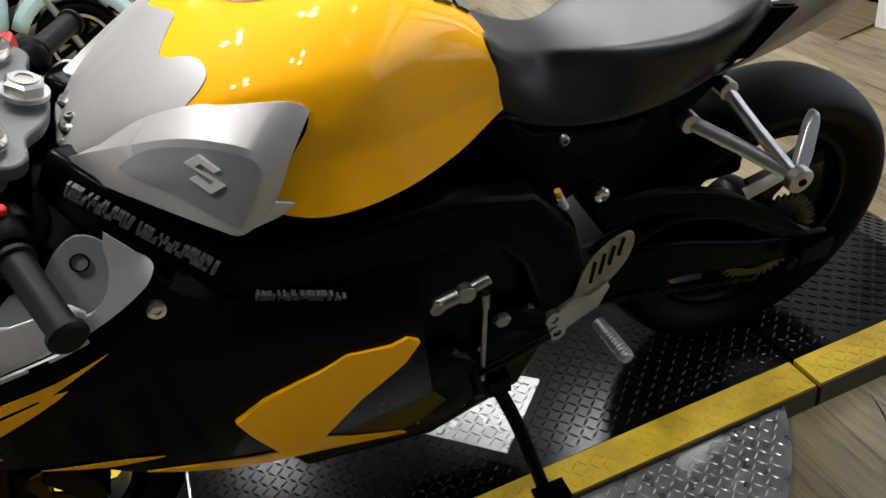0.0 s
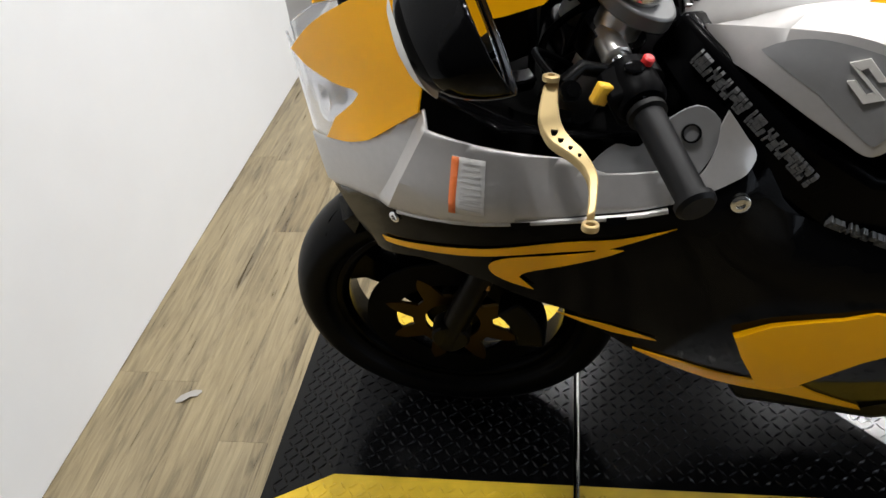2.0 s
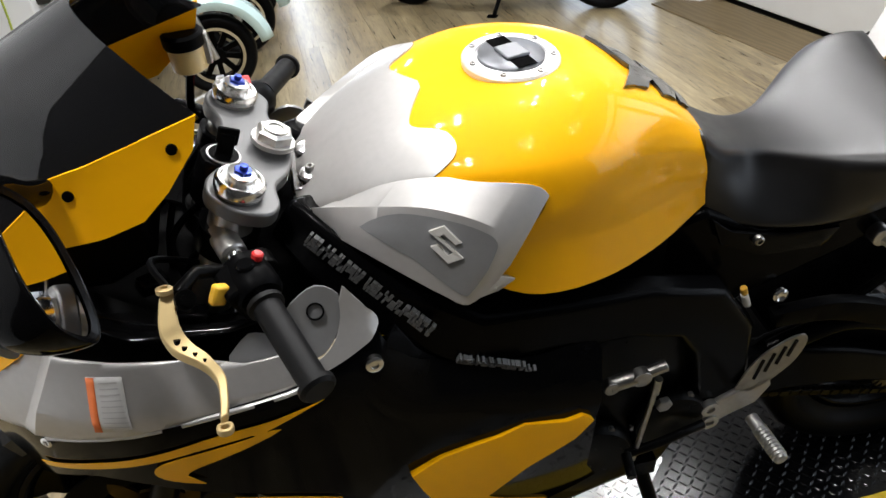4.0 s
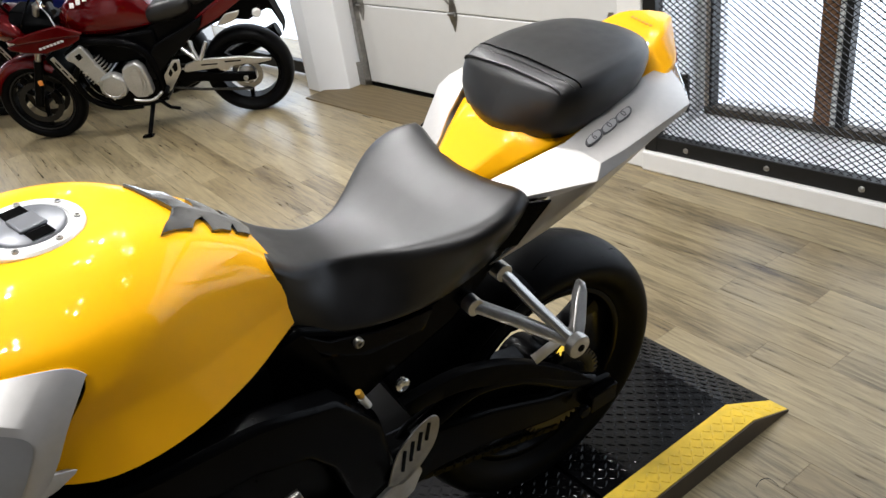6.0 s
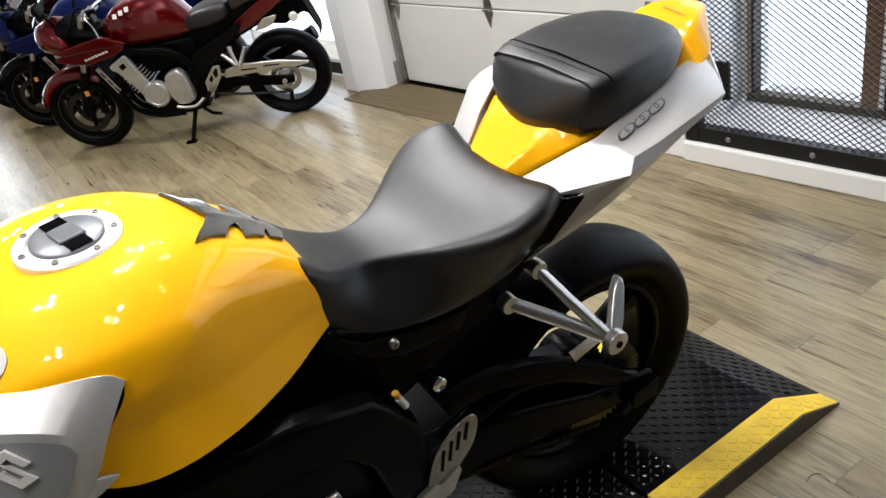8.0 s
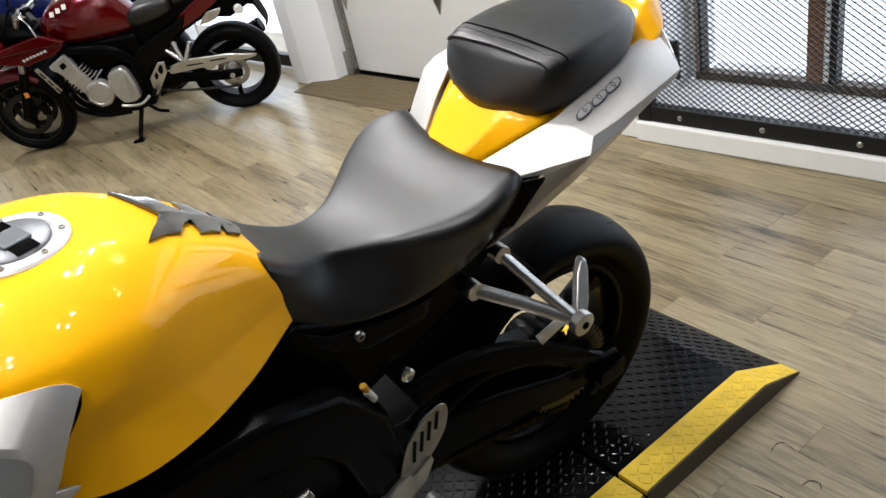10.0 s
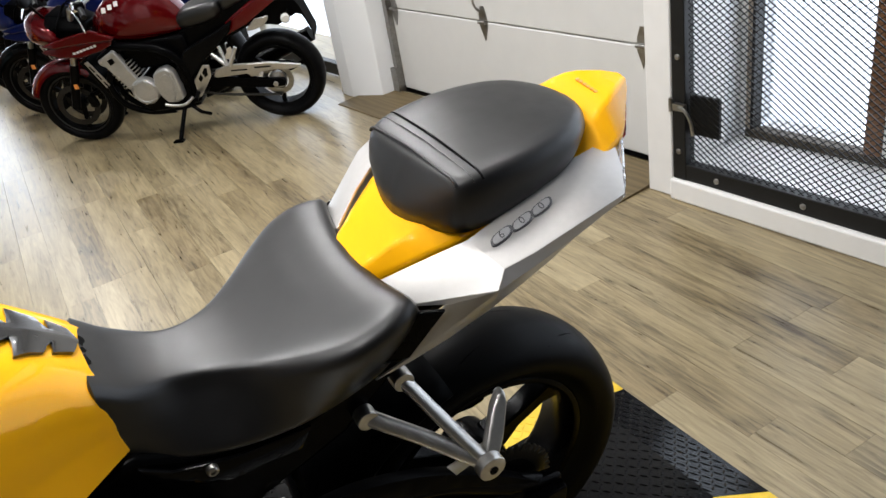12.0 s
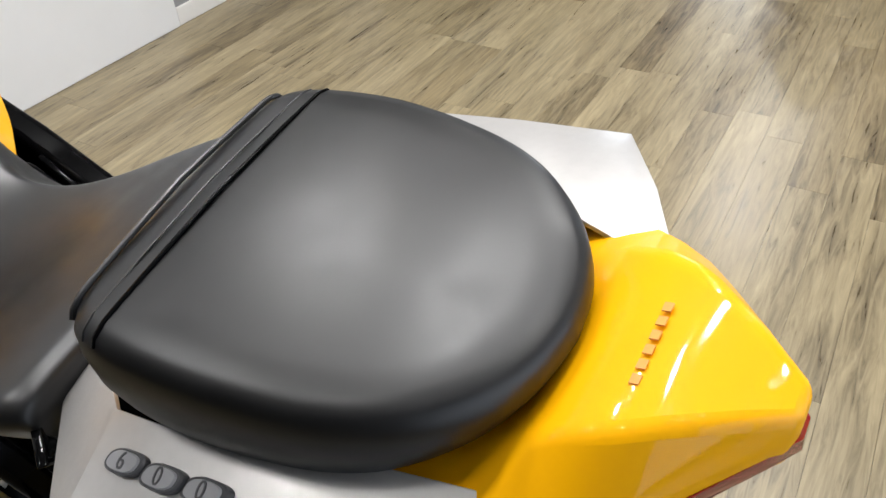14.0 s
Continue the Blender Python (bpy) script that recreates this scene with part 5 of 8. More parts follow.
def spar_print(x0, x1, a=(-0.345, -0.136, 0.905), b=(-0.215, -0.231, 0.797), up=(0.45, -0.05, 0.7), k=1.0):
    """Unreadable lettering on the spar as rough bars."""
    g = []
    rnd = random.Random(7)
    a, b = Vector(a), Vector(b)
    ex = (b - a).normalized()
    ez = Vector(up); ez = (ez - ex * ez.dot(ex)).normalized()
    n = ex.cross(ez)
    q = x0
    while q < x1:
        w = rnd.uniform(0.002, 0.0055)
        o = a + ex * q
        cuts = [h * k for h in (-0.0095, rnd.uniform(-0.006, -0.002), rnd.uniform(0.0, 0.005), 0.0095)]
        for lo, hi in zip(cuts, cuts[1:]):
            if rnd.random() < 0.68:
                sl = rnd.uniform(-0.001, 0.001)
                g.append(loft([[o + ex * (u + sl) + ez * v + n * t for u, v in ((0, lo), (w, lo), (w, hi - 0.001), (0, hi - 0.001))] for t in (-0.004, 0.0045)]))
        q += w + 0.0008
    return join(*g)


part("spar_lettering", spar_print(0.0, 0.075), GREYPRINT, bike, "rough grey bars of worn lettering", smooth=False)
part("spar_lettering", spar_print(0.088, 0.185), GREYPRINT, bike, "rough grey bars of worn lettering", smooth=False)
part("side_lettering", spar_print(0.0, 0.115, (-0.190, -0.225, 0.738), (-0.088, -0.224, 0.686), (0.35, -0.25, 0.7), 0.75), GREYPRINT, bike, "short line of worn grey lettering", smooth=False)
part("engine_block", loft([[(x, -w, z0), (x, w, z0), (x, w, z1), (x, -w, z1)] for x, w, z0, z1 in ((-0.32, 0.13, 0.45, 0.70), (-0.22, 0.17, 0.25, 0.72), (0.0, 0.165, 0.20, 0.70), (0.18, 0.145, 0.22, 0.62), (0.27, 0.10, 0.28, 0.55))]), DARKMETAL, bike, "dark engine block", bevel=0.02, bseg=3)
part("airbox", loft([[(x, -w, z0), (x, w, z0), (x, w, z1), (x, -w, z1)] for x, w, z0, z1 in ((-0.34, 0.07, 0.72, 0.87), (-0.15, 0.15, 0.70, 0.84), (0.1, 0.12, 0.68, 0.77), (0.22, 0.08, 0.62, 0.78))]), PLASTIC, bike, bevel=0.02)
for c, r, y in (((0.02, 0.36), 0.085, -0.165), ((0.17, 0.40), 0.065, -0.150)):
    part("engine_cover", lathe([(r, 0.0), (r, 0.014), (r * 0.92, 0.024), (r * 0.5, 0.028), (r * 0.2, 0.024)], along((c[0], y, c[1]), (0, -1, 0)), 36), DARKMETAL, bike, "round black engine cover")
    for k in range(6):
        a = k * math.pi / 3
        part("cover_bolt", lathe([(0.006, 0), (0.006, 0.007), (0.003, 0.007)], along((c[0] + r * 0.96 * math.cos(a), y - 0.012, c[1] + r * 0.96 * math.sin(a)), (0, -1, 0)), 8), STEEL, bike)
part("subframe_side", prism([(0.205, 0.79), (0.30, 0.735), (0.42, 0.722), (0.55, 0.765), (0.60, 0.80), (0.58, 0.75), (0.47, 0.66), (0.36, 0.62), (0.26, 0.58), (0.14, 0.60), (0.13, 0.77)], -0.104, 0.104), SATIN_BLACK, bike, "black subframe side cover", bevel=0.010, bseg=3)
both("side_trim", skin([(0.205, 0.785), (0.24, 0.755), (0.32, 0.730), (0.42, 0.722), (0.40, 0.690), (0.30, 0.695), (0.225, 0.735)], lambda x, z: (x, -0.118, z), 0.03), GLOSS_BLACK, bike, "gloss black side trim", solid=0.006, bevel=0.002)
bolt("seat_bolt", Vector((0.283, -0.121, 0.733)), (0, -1, 0), bike, 0.008, 0.006, STEEL)
part("frame_plug", lathe([(0.013, 0), (0.013, 0.006), (0.009, 0.008), (0.004, 0.005)], along((0.350, -0.118, 0.60), (0, -1, 0.2)), 18), POLISHED, bike, "bright polished plug")
part("connector", join(cyl((0.262, -0.15, 0.655), (0.272, -0.15, 0.630), 0.006, 12, 0.001)), WHITEPRINT, bike, "small white electrical connector")
part("connector_cap", cyl((0.2575, -0.15, 0.670), (0.262, -0.15, 0.657), 0.0055, 12, 0.001), mat("amber_cap", (0.6, 0.32, 0.03), 0.4), bike, "small amber cap")

part("shock_cover", prism([(0.28, 0.42), (0.36, 0.485), (0.48, 0.515), (0.60, 0.475), (0.70, 0.40), (0.72, 0.36), (0.52, 0.36), (0.36, 0.34)], -0.108, -0.100), PLASTIC, bike, "black inner mud flap", bevel=0.002)
# swingarm, chain, sprocket, guard
both("swingarm", loft([[(x, -y - t, z - h), (x, -y + t, z - h), (x, -y + t, z + h), (x, -y - t, z + h)] for x, y, z, h, t in ((0.27, 0.10, 0.40, 0.06, 0.03), (0.40, 0.115, 0.415, 0.055, 0.022), (0.52, 0.125, 0.395, 0.045, 0.018), (0.66, 0.128, 0.345, 0.035, 0.016), (0.80, 0.130, 0.315, 0.030, 0.015), (0.835, 0.130, 0.313, 0.024, 0.014))]), SATIN_BLACK, bike, "black swingarm beam", bevel=0.010, bseg=3)
part("swingarm_bridge", box(0.30, -0.10, 0.36, 0.40, 0.10, 0.46), SATIN_BLACK, bike, bevel=0.015)
part("swingarm_brace", tube(catmull([(0.36, -0.125, 0.47), (0.48, -0.13, 0.515), (0.60, -0.132, 0.475), (0.70, -0.132, 0.40), (0.79, -0.132, 0.335)], 6), 0.018, 10, flat=0.6), SATIN_BLACK, bike, "curved black swingarm brace")
part("chain_guard", skin(curve2([(0.34, 0.57), (0.45, 0.575), (0.57, 0.53), (0.70, 0.43), (0.80, 0.33)], 4) + curve2([(0.79, 0.30), (0.68, 0.395), (0.56, 0.485), (0.45, 0.535), (0.35, 0.54)], 4), lambda x, z: (x, -0.135 - 0.01 * math.sin((x - 0.34) * 6), z), 0.03), PLASTIC, bike, "black plastic chain guard", solid=0.02, bevel=0.006)
part("guard_label", skin([(0.60, 0.535), (0.70, 0.555), (0.695, 0.525), (0.615, 0.505)], lambda x, z: (x, -0.15, z), 0.05), WHITEPRINT, bike, "silver-white warning plate on the swingarm", solid=0.002)
part("hugger", loft([[(RAX.x + r * math.cos(a), y, RAX.z + r * math.sin(a)) for y, r in ((-0.105, 0.325), (-0.07, 0.338), (0.07, 0.338), (0.105, 0.325))] for a in np.linspace(radians(105), radians(165), 8)], False, False), PLASTIC, bike, "black rear hugger", solid=0.004)


def sprocket():
    m = Matrix.Translation(RAX + Vector((0, -0.098, 0))) @ AXIS_Y
    n = 43
    out = []
    for k in range(n * 4):
        a = 2 * math.pi * k / (n * 4)
        out.append((0.100 + 0.006 * (1 if k % 4 in (1, 2) else -1)) * Vector((math.cos(a), math.sin(a), 0)))
    return loft([[m @ (p * 0.72 + Vector((0, 0, -0.003))) for p in out], [m @ (p + Vector((0, 0, -0.003))) for p in out], [m @ (p + Vector((0, 0, 0.003))) for p in out], [m @ (p * 0.72 + Vector((0, 0, 0.003))) for p in out], [m @ (p * 0.72 + Vector((0, 0, -0.003))) for p in out]], True, False)


part("sprocket", sprocket(), DARKSTEEL, rw, "steel chain sprocket", smooth=False)
part("sprocket_carrier", lathe([(0.074, -0.004), (0.074, 0.004), (0.05, 0.010), (0.02, 0.012)], Matrix.Translation(RAX + Vector((0, -0.098, 0))) @ pose(0, 0, 0, 90, 0, 0), 32), DARKMETAL, rw)
part("axle_block", join(box(0.755, -0.168, 0.290, 0.825, -0.146, 0.338), cyl((RAX.x, -0.165, RAX.z), (RAX.x, -0.176, RAX.z), 0.016, 6)), SATIN_BLACK, bike, "black axle block and nut", bevel=0.003)


def chain(z_of, x0, x1, n):
    g = []
    for k in range(n):
        q = k / n
        x = x0 + (x1 - x0) * q
        z = z_of(x)
        dz = (z_of(x + 0.01) - z_of(x)) / 0.01
        m = Matrix.Translation((x, -0.098, z)) @ pose(0, 0, 0, 0, -math.degrees(math.atan(dz)), 0)
        y = 0.006 if k % 2 else 0.004
        for s in (-1, 1):
            g.append(moved(box(-0.009, s * y - 0.001, -0.006, 0.009, s * y + 0.001, 0.006), m))
        g.append(moved(cyl((-0.007, -0.007, 0), (-0.007, 0.007, 0), 0.004, 6), m))
    return join(*g)


for za, zb in ((0.35, 0.213), (0.42, 0.417)):
    part("drive_chain", chain(lambda x: interp([(0.27, za), (RAX.x, zb)], x), 0.27, RAX.x, 40), DARKMETAL, bike, "greasy dark drive chain", smooth=False)


# footpegs
def rider_peg():
    a, b = Vector((0.322, -0.175, 0.365)), Vector((0.331, -0.264, 0.360))
    return a, b


pa, pb = rider_peg()
both("rearset_plate", prism([(0.225, 0.405), (0.26, 0.43), (0.30, 0.45), (0.335, 0.47), (0.345, 0.44), (0.325, 0.40), (0.29, 0.385), (0.25, 0.365), (0.228, 0.375)], -0.172, -0.156), METAL, bike, "cast aluminium footrest bracket", bevel=0.003)
for x, z in ((0.240, 0.412), (0.245, 0.375)):
    part("bracket_eye", lathe([(0.016, -0.006), (0.016, 0.006), (0.008, 0.006), (0.008, -0.006)], along((x, -0.170, z), (0, 1, 0)), 20, True), METAL, bike)
fp = part("rider_footpeg", cyl(pa, pb, 0.0115, 16, 0.002), METAL, bike, "knurled aluminium rider footpeg")
for k in range(9):
    p = pa.lerp(pb, 0.30 + 0.075 * k)
    part("peg_rib", lathe([(0.0115, -0.002), (0.0135, -0.001), (0.0135, 0.001), (0.0115, 0.002)], along(p, pb - pa), 14), METAL, fp)


def heel_guard():
    out = curve2([(0.277, 0.450), (0.300, 0.512), (0.340, 0.547), (0.373, 0.556), (0.384, 0.535), (0.372, 0.492), (0.340, 0.455), (0.305, 0.434)], 4)
    return out


hg = heel_guard()
part("heel_guard", prism(hg, -0.172, -0.1685), STEEL, bike, "slotted aluminium heel guard", bevel=0.001)
for k in range(4):
    x, z = 0.303 + 0.0165 * k, 0.470 + 0.014 * k
    part("guard_slot", prism([(x, z), (x + 0.006, z - 0.004), (x + 0.014, z + 0.042 - 0.003 * k), (x + 0.008, z + 0.046 - 0.003 * k)], -0.1732, -0.1718), GLOSS_BLACK, bike, "dark slot in the heel guard", smooth=False)

# passenger footrest hanger
pk = Vector((0.632, -0.226, 0.601))
both("footrest_hanger", join(tube([(0.498, -0.113, 0.686), (0.56, -0.160, 0.648), (0.632, -0.222, 0.601)], 0.0125, 10, flat=0.8), tube([(0.562, -0.108, 0.722), (0.592, -0.155, 0.668), (0.632, -0.222, 0.601)], 0.0125, 10, flat=0.8), lathe([(0.022, -0.008), (0.022, 0.008), (0.018, 0.010)], along(pk, (0, -1, 0)), 20), lathe([(0.016, -0.01), (0.016, 0.012)], along((0.498, -0.113, 0.686), (0, -1, 0)), 16), lathe([(0.016, -0.01), (0.016, 0.012)], along((0.562, -0.108, 0.722), (0, -1, 0)), 16)), METAL, bike, "cast silver passenger footrest hanger", bevel=0.001)
both("passenger_peg", loft([[Vector((0.640, -0.214, 0.606)).lerp(Vector((0.690, -0.165, 0.672)), q) + Vector((a, b, 0)) for a, b in ((-w, -0.010), (w, -0.010), (w, 0.006), (-w, 0.006))] for q, w in ((0, 0.010), (0.25, 0.014), (0.8, 0.012), (1.0, 0.005))]), METAL, bike, "folded aluminium passenger peg", bevel=0.003)
bolt("hanger_bolt", pk + Vector((0, -0.010, 0)), (0, -1, 0), bike, 0.007, 0.003, DARKMETAL)

# gear lever, linkage
part("gear_spindle_arm", join(tube([(0.035, -0.205, 0.583), (0.075, -0.205, 0.588)], 0.012, 12), tube([(0.075, -0.205, 0.588), (0.122, -0.205, 0.600)], 0.009, 10), lathe([(0.015, -0.008), (0.015, 0.008)], along((0.082, -0.207, 0.590), (0, -1, 0)), 16), lathe([(0.012, -0.008), (0.012, 0.008)], along((0.036, -0.207, 0.583), (0, -1, 0)), 16)), STEEL, bike, "cast linkage arm", bevel=0.001)
part("shift_rod", join(cyl((0.112, -0.205, 0.555), (0.094, -0.205, 0.37), 0.0045, 10), cyl((0.113, -0.205, 0.572), (0.111, -0.205, 0.54), 0.007, 10)), STEEL, bike, "thin steel shift rod")
part("shift_pedal", join(tube(catmull([(0.225, -0.185, 0.392), (0.185, -0.195, 0.398), (0.130, -0.205, 0.398), (0.078, -0.210, 0.398)], 5), 0.008, 10, flat=0.7), cyl((0.078, -0.210, 0.398), (0.072, -0.250, 0.392), 0.0085, 12, 0.001)), DARKMETAL, bike, "dark gear shift pedal")
part("crankcase_plug", nut((0.145, -0.178, 0.47), (0, -1, 0), 0.014, 0.01), STEEL, bike, "steel crankcase plug")

# side stand
part("side_stand", join(tube(catmull([(0.125, -0.165, 0.30), (0.150, -0.205, 0.20), (0.172, -0.265, 0.05), (0.180, -0.275, 0.0)], 5), 0.013, 12), box(0.110, -0.19, 0.285, 0.150, -0.145, 0.325), moved(box(-0.035, -0.025, -0.004, 0.03, 0.02, 0.005), Matrix.Translation((0.182, -0.28, 0.055)) @ pose(0, 0, 0, -10, 0, 0))), SATIN_BLACK, bike, "black side stand, down", bevel=0.001)


# ---- fairing ----
F_W = [(-0.868, 0.0), (-0.858, 0.030), (-0.838, 0.064), (-0.80, 0.108), (-0.72, 0.186), (-0.60, 0.252), (-0.50, 0.274), (-0.35, 0.270), (-0.20, 0.252), (0.0, 0.240), (0.1, 0.222)]
F_Z = [(0.15, 0.62), (0.25, 0.76), (0.30, 0.82), (0.38, 0.90), (0.45, 0.95), (0.55, 0.99), (0.65, 1.0), (0.73, 1.0), (0.79, 0.96), (0.86, 0.82), (0.95, 0.70), (1.10, 0.45)]


F_CREASE = [(-0.333, 0.736), (-0.286, 0.708), (-0.207, 0.679), (-0.091, 0.639), (0.0, 0.607), (0.03, 0.60)]


def flank(x, z, off=0.0):
    w = smooth_interp(F_W, x) * smooth_interp(F_Z, z)
    # behind the fork the upper band of the fairing leans in above a straight crease
    w -= 0.55 * max(0.0, z - interp(F_CREASE, x)) * min(1.0, max(0.0, (x + 0.295) / 0.08))
    dx = (smooth_interp(F_W, x + 0.01) - smooth_interp(F_W, x - 0.01)) / 0.02
    n = Vector((-dx, 1, 0)).normalized()
    return Vector((x + n.x * off, -(w + n.y * off), z))


def cowl(name, outline, material, label, off=0.0, step=0.025, solid=0.004, pair=True, bevel=0.0):
    g = skin(outline, lambda x, z: flank(x, z, off), step)
    if pair:
        return both(name, g, material, bike, label, angle=180, solid=solid)
    return part(name, g, material, bike, label, angle=180, solid=solid)


seam_top = curve2([(-0.842, 0.655), (-0.73, 0.724), (-0.58, 0.771), (-0.49, 0.788), (-0.374, 0.799), (-0.289, 0.828)], 4)
silver_side = [p for p in seam_top if p[0] < -0.372] + [(-0.366, 0.806), (-0.365, 0.822)] + curve2([(-0.378, 0.833), (-0.41, 0.832), (-0.44, 0.832)], 3) + [(-0.49, 0.850), (-0.58, 0.860), (-0.62, 0.866), (-0.650, 0.874), (-0.685, 0.849), (-0.80, 0.772), (-0.845, 0.74)]


def creased(x, z):
    """The side cowl: a valley and a sharp ridge run up its flank behind the headlight."""
    d = x - (-0.720 + (z - 0.748) * 0.56)
    top = 0.024 * min(1.0, max(0.0, (z - 0.70) / 0.10))
    if d < 0:
        lift = -0.005 * max(0.0, 1 + d / 0.09)
    elif d < 0.02:
        lift = -0.005 + top * d / 0.02
    else:
        lift = (top - 0.005) * max(0.0, 1 - (d - 0.02) / 0.22)
    return flank(x, z, 0.006 + lift)


def sheared(u, z):
    return creased(u + 0.56 * (z - 0.748), z)


both("side_cowl", skin([(x - 0.56 * (z - 0.748), z) for x, z in silver_side], sheared, 0.01), SILVER, bike, "silver upper side cowl with a sharp ridge", angle=16, solid=0.004)
cowl("cowl_tip", curve2([(-0.372, 0.800), (-0.33, 0.811), (-0.289, 0.828), (-0.285, 0.842), (-0.300, 0.866), (-0.317, 0.890)], 3) + curve2([(-0.324, 0.874), (-0.326, 0.855), (-0.336, 0.834), (-0.352, 0.821), (-0.372, 0.815)], 3), SILVER, "silver pointed end of the side cowl", 0.007, 0.0125)
rc, _ = cowl("intake_recess", curve2([(-0.462, 0.812), (-0.41, 0.814), (-0.36, 0.812), (-0.338, 0.825), (-0.323, 0.849), (-0.322, 0.873), (-0.346, 0.889), (-0.376, 0.876), (-0.405, 0.850), (-0.431, 0.853), (-0.457, 0.835)], 3), SILVER_DARK, "grey hollow in the side cowl", -0.006)
part("recess_hole", lathe([(0.0105, -0.008), (0.0105, 0.003), (0.0085, 0.0035), (0.0085, -0.004)], along(flank(-0.352, 0.862, -0.004), (0.1, -0.8, 0.6)), 20), GLOSS_BLACK, rc, "black plug in the hollow")
both("cowl_lip", tube([flank(x, z - 0.004, 0.008) for x, z in seam_top if -0.70 < x < -0.37], 0.0035, 8), SILVER, bike, "thin silver lip along the cowl's lower edge")
for a in (-0.545, -0.44):
    part("lip_notch", skin([(a, 0.0), (a + 0.022, 0.0), (a + 0.022, -0.010), (a, -0.010)], lambda x, dz: flank(x, smooth_interp(seam_top, x) + dz - 0.001, 0.0118), 0.011), GLOSS_BLACK, bike, "small dark notch under the lip", smooth=False, solid=0.002)
cowl("side_fairing", seam_top + curve2([(-0.270, 0.790), (-0.232, 0.750), (-0.165, 0.716), (-0.086, 0.696), (-0.006, 0.686), (0.018, 0.668)], 3) + [(0.012, 0.626), (0.004, 0.56), (0.005, 0.415), (0.029, 0.357), (-0.046, 0.303), (-0.147, 0.362), (-0.272, 0.432), (-0.40, 0.534), (-0.476, 0.620)] + curve2([(-0.585, 0.655), (-0.66, 0.655), (-0.72, 0.625), (-0.76, 0.600), (-0.80, 0.615)], 3), GLOSS_BLACK, "gloss black lower side fairing", 0.0, 0.0167)
cowl("fairing_stripe", curve2([(-0.74, 0.648), (-0.635, 0.700), (-0.51, 0.746), (-0.425, 0.756), (-0.362, 0.768)], 4) + curve2([(-0.44, 0.740), (-0.535, 0.722), (-0.576, 0.700), (-0.572, 0.678), (-0.525, 0.664)], 4) + curve2([(-0.542, 0.684), (-0.522, 0.701), (-0.419, 0.740), (-0.52, 0.730), (-0.64, 0.685), (-0.735, 0.641)], 4), YELLOW, "yellow flash on the black fairing", 0.0035, 0.0167, 0.001)
cowl("fairing_stripe", curve2([(-0.50, 0.622), (-0.428, 0.594), (-0.370, 0.559), (-0.43, 0.582)], 4), YELLOW, "thin yellow flash", 0.0035, 0.025, 0.001)
BELLY = [(-0.272, 0.556), (-0.228, 0.576), (-0.144, 0.585), (-0.107, 0.598), (-0.045, 0.578), (-0.02, 0.582), (-0.003, 0.562), (-0.03, 0.530), (-0.103, 0.487), (-0.176, 0.423), (-0.205, 0.416), (-0.225, 0.425), (-0.258, 0.51)]


def flared(x, z):
    return flank(x, z, 0.004) + Vector((0, -0.19 * max(0.0, 0.60 - z), 0))


both("belly_panel", skin([(x - 0.03 * (0.6 - z), z + 0.207 * (0.6 - z)) for x, z in BELLY], flared, 0.0167), YELLOW, bike, "yellow lower fairing panel", solid=0.012, angle=180)
cowl("belly_edge", curve2([(-0.40, 0.542), (-0.339, 0.487), (-0.254, 0.419), (-0.15, 0.360), (-0.048, 0.302)], 4) + curve2([(-0.058, 0.320), (-0.13, 0.376), (-0.176, 0.420), (-0.215, 0.425), (-0.27, 0.455), (-0.335, 0.502)], 4), YELLOW, "yellow edge of the belly pan", 0.004, 0.0167, 0.003)
WORNPRINT = mat("worn_grey_print", (0.035, 0.035, 0.035), 0.5, vary=0.4, scale=260)
rough = random.Random(12)
cowl("frame_cover", [(-0.285, 0.79), (-0.24, 0.74), (-0.165, 0.70), (-0.08, 0.68), (0.02, 0.66), (0.035, 0.72), (-0.05, 0.765), (-0.14, 0.800), (-0.215, 0.830)], SATIN_BLACK, "black cover above the fairing edge", -0.012)
q = -0.205
while q < -0.105:
    w = rough.uniform(0.002, 0.005)
    z = 0.771 + (q + 0.195) * -0.47
    for lo, hi in ((-0.009, -0.0005), (0.0005, 0.009)):
        if rough.random() < 0.7:
            part("fairing_lettering", skin([(q, z + lo), (q + w, z + lo), (q + w, z + hi), (q, z + hi)], lambda x, zz: flank(x, zz, -0.0105), 0.05), WORNPRINT, bike, smooth=False)
    q += w + 0.001
cowl("nose_cowl", curve2([(-0.838, 0.878), (-0.805, 0.918), (-0.765, 0.955), (-0.71, 0.992), (-0.640, 1.033)], 3) + [(-0.621, 1.0), (-0.640, 0.93), (-0.645, 0.900), (-0.651, 0.874), (-0.685, 0.849)] + curve2([(-0.72, 0.822), (-0.76, 0.797), (-0.802, 0.773)], 2) + curve2([(-0.775, 0.82), (-0.729, 0.873), (-0.770, 0.868), (-0.812, 0.868)], 3), YELLOW, "yellow nose cowl", 0.008, 0.0125)
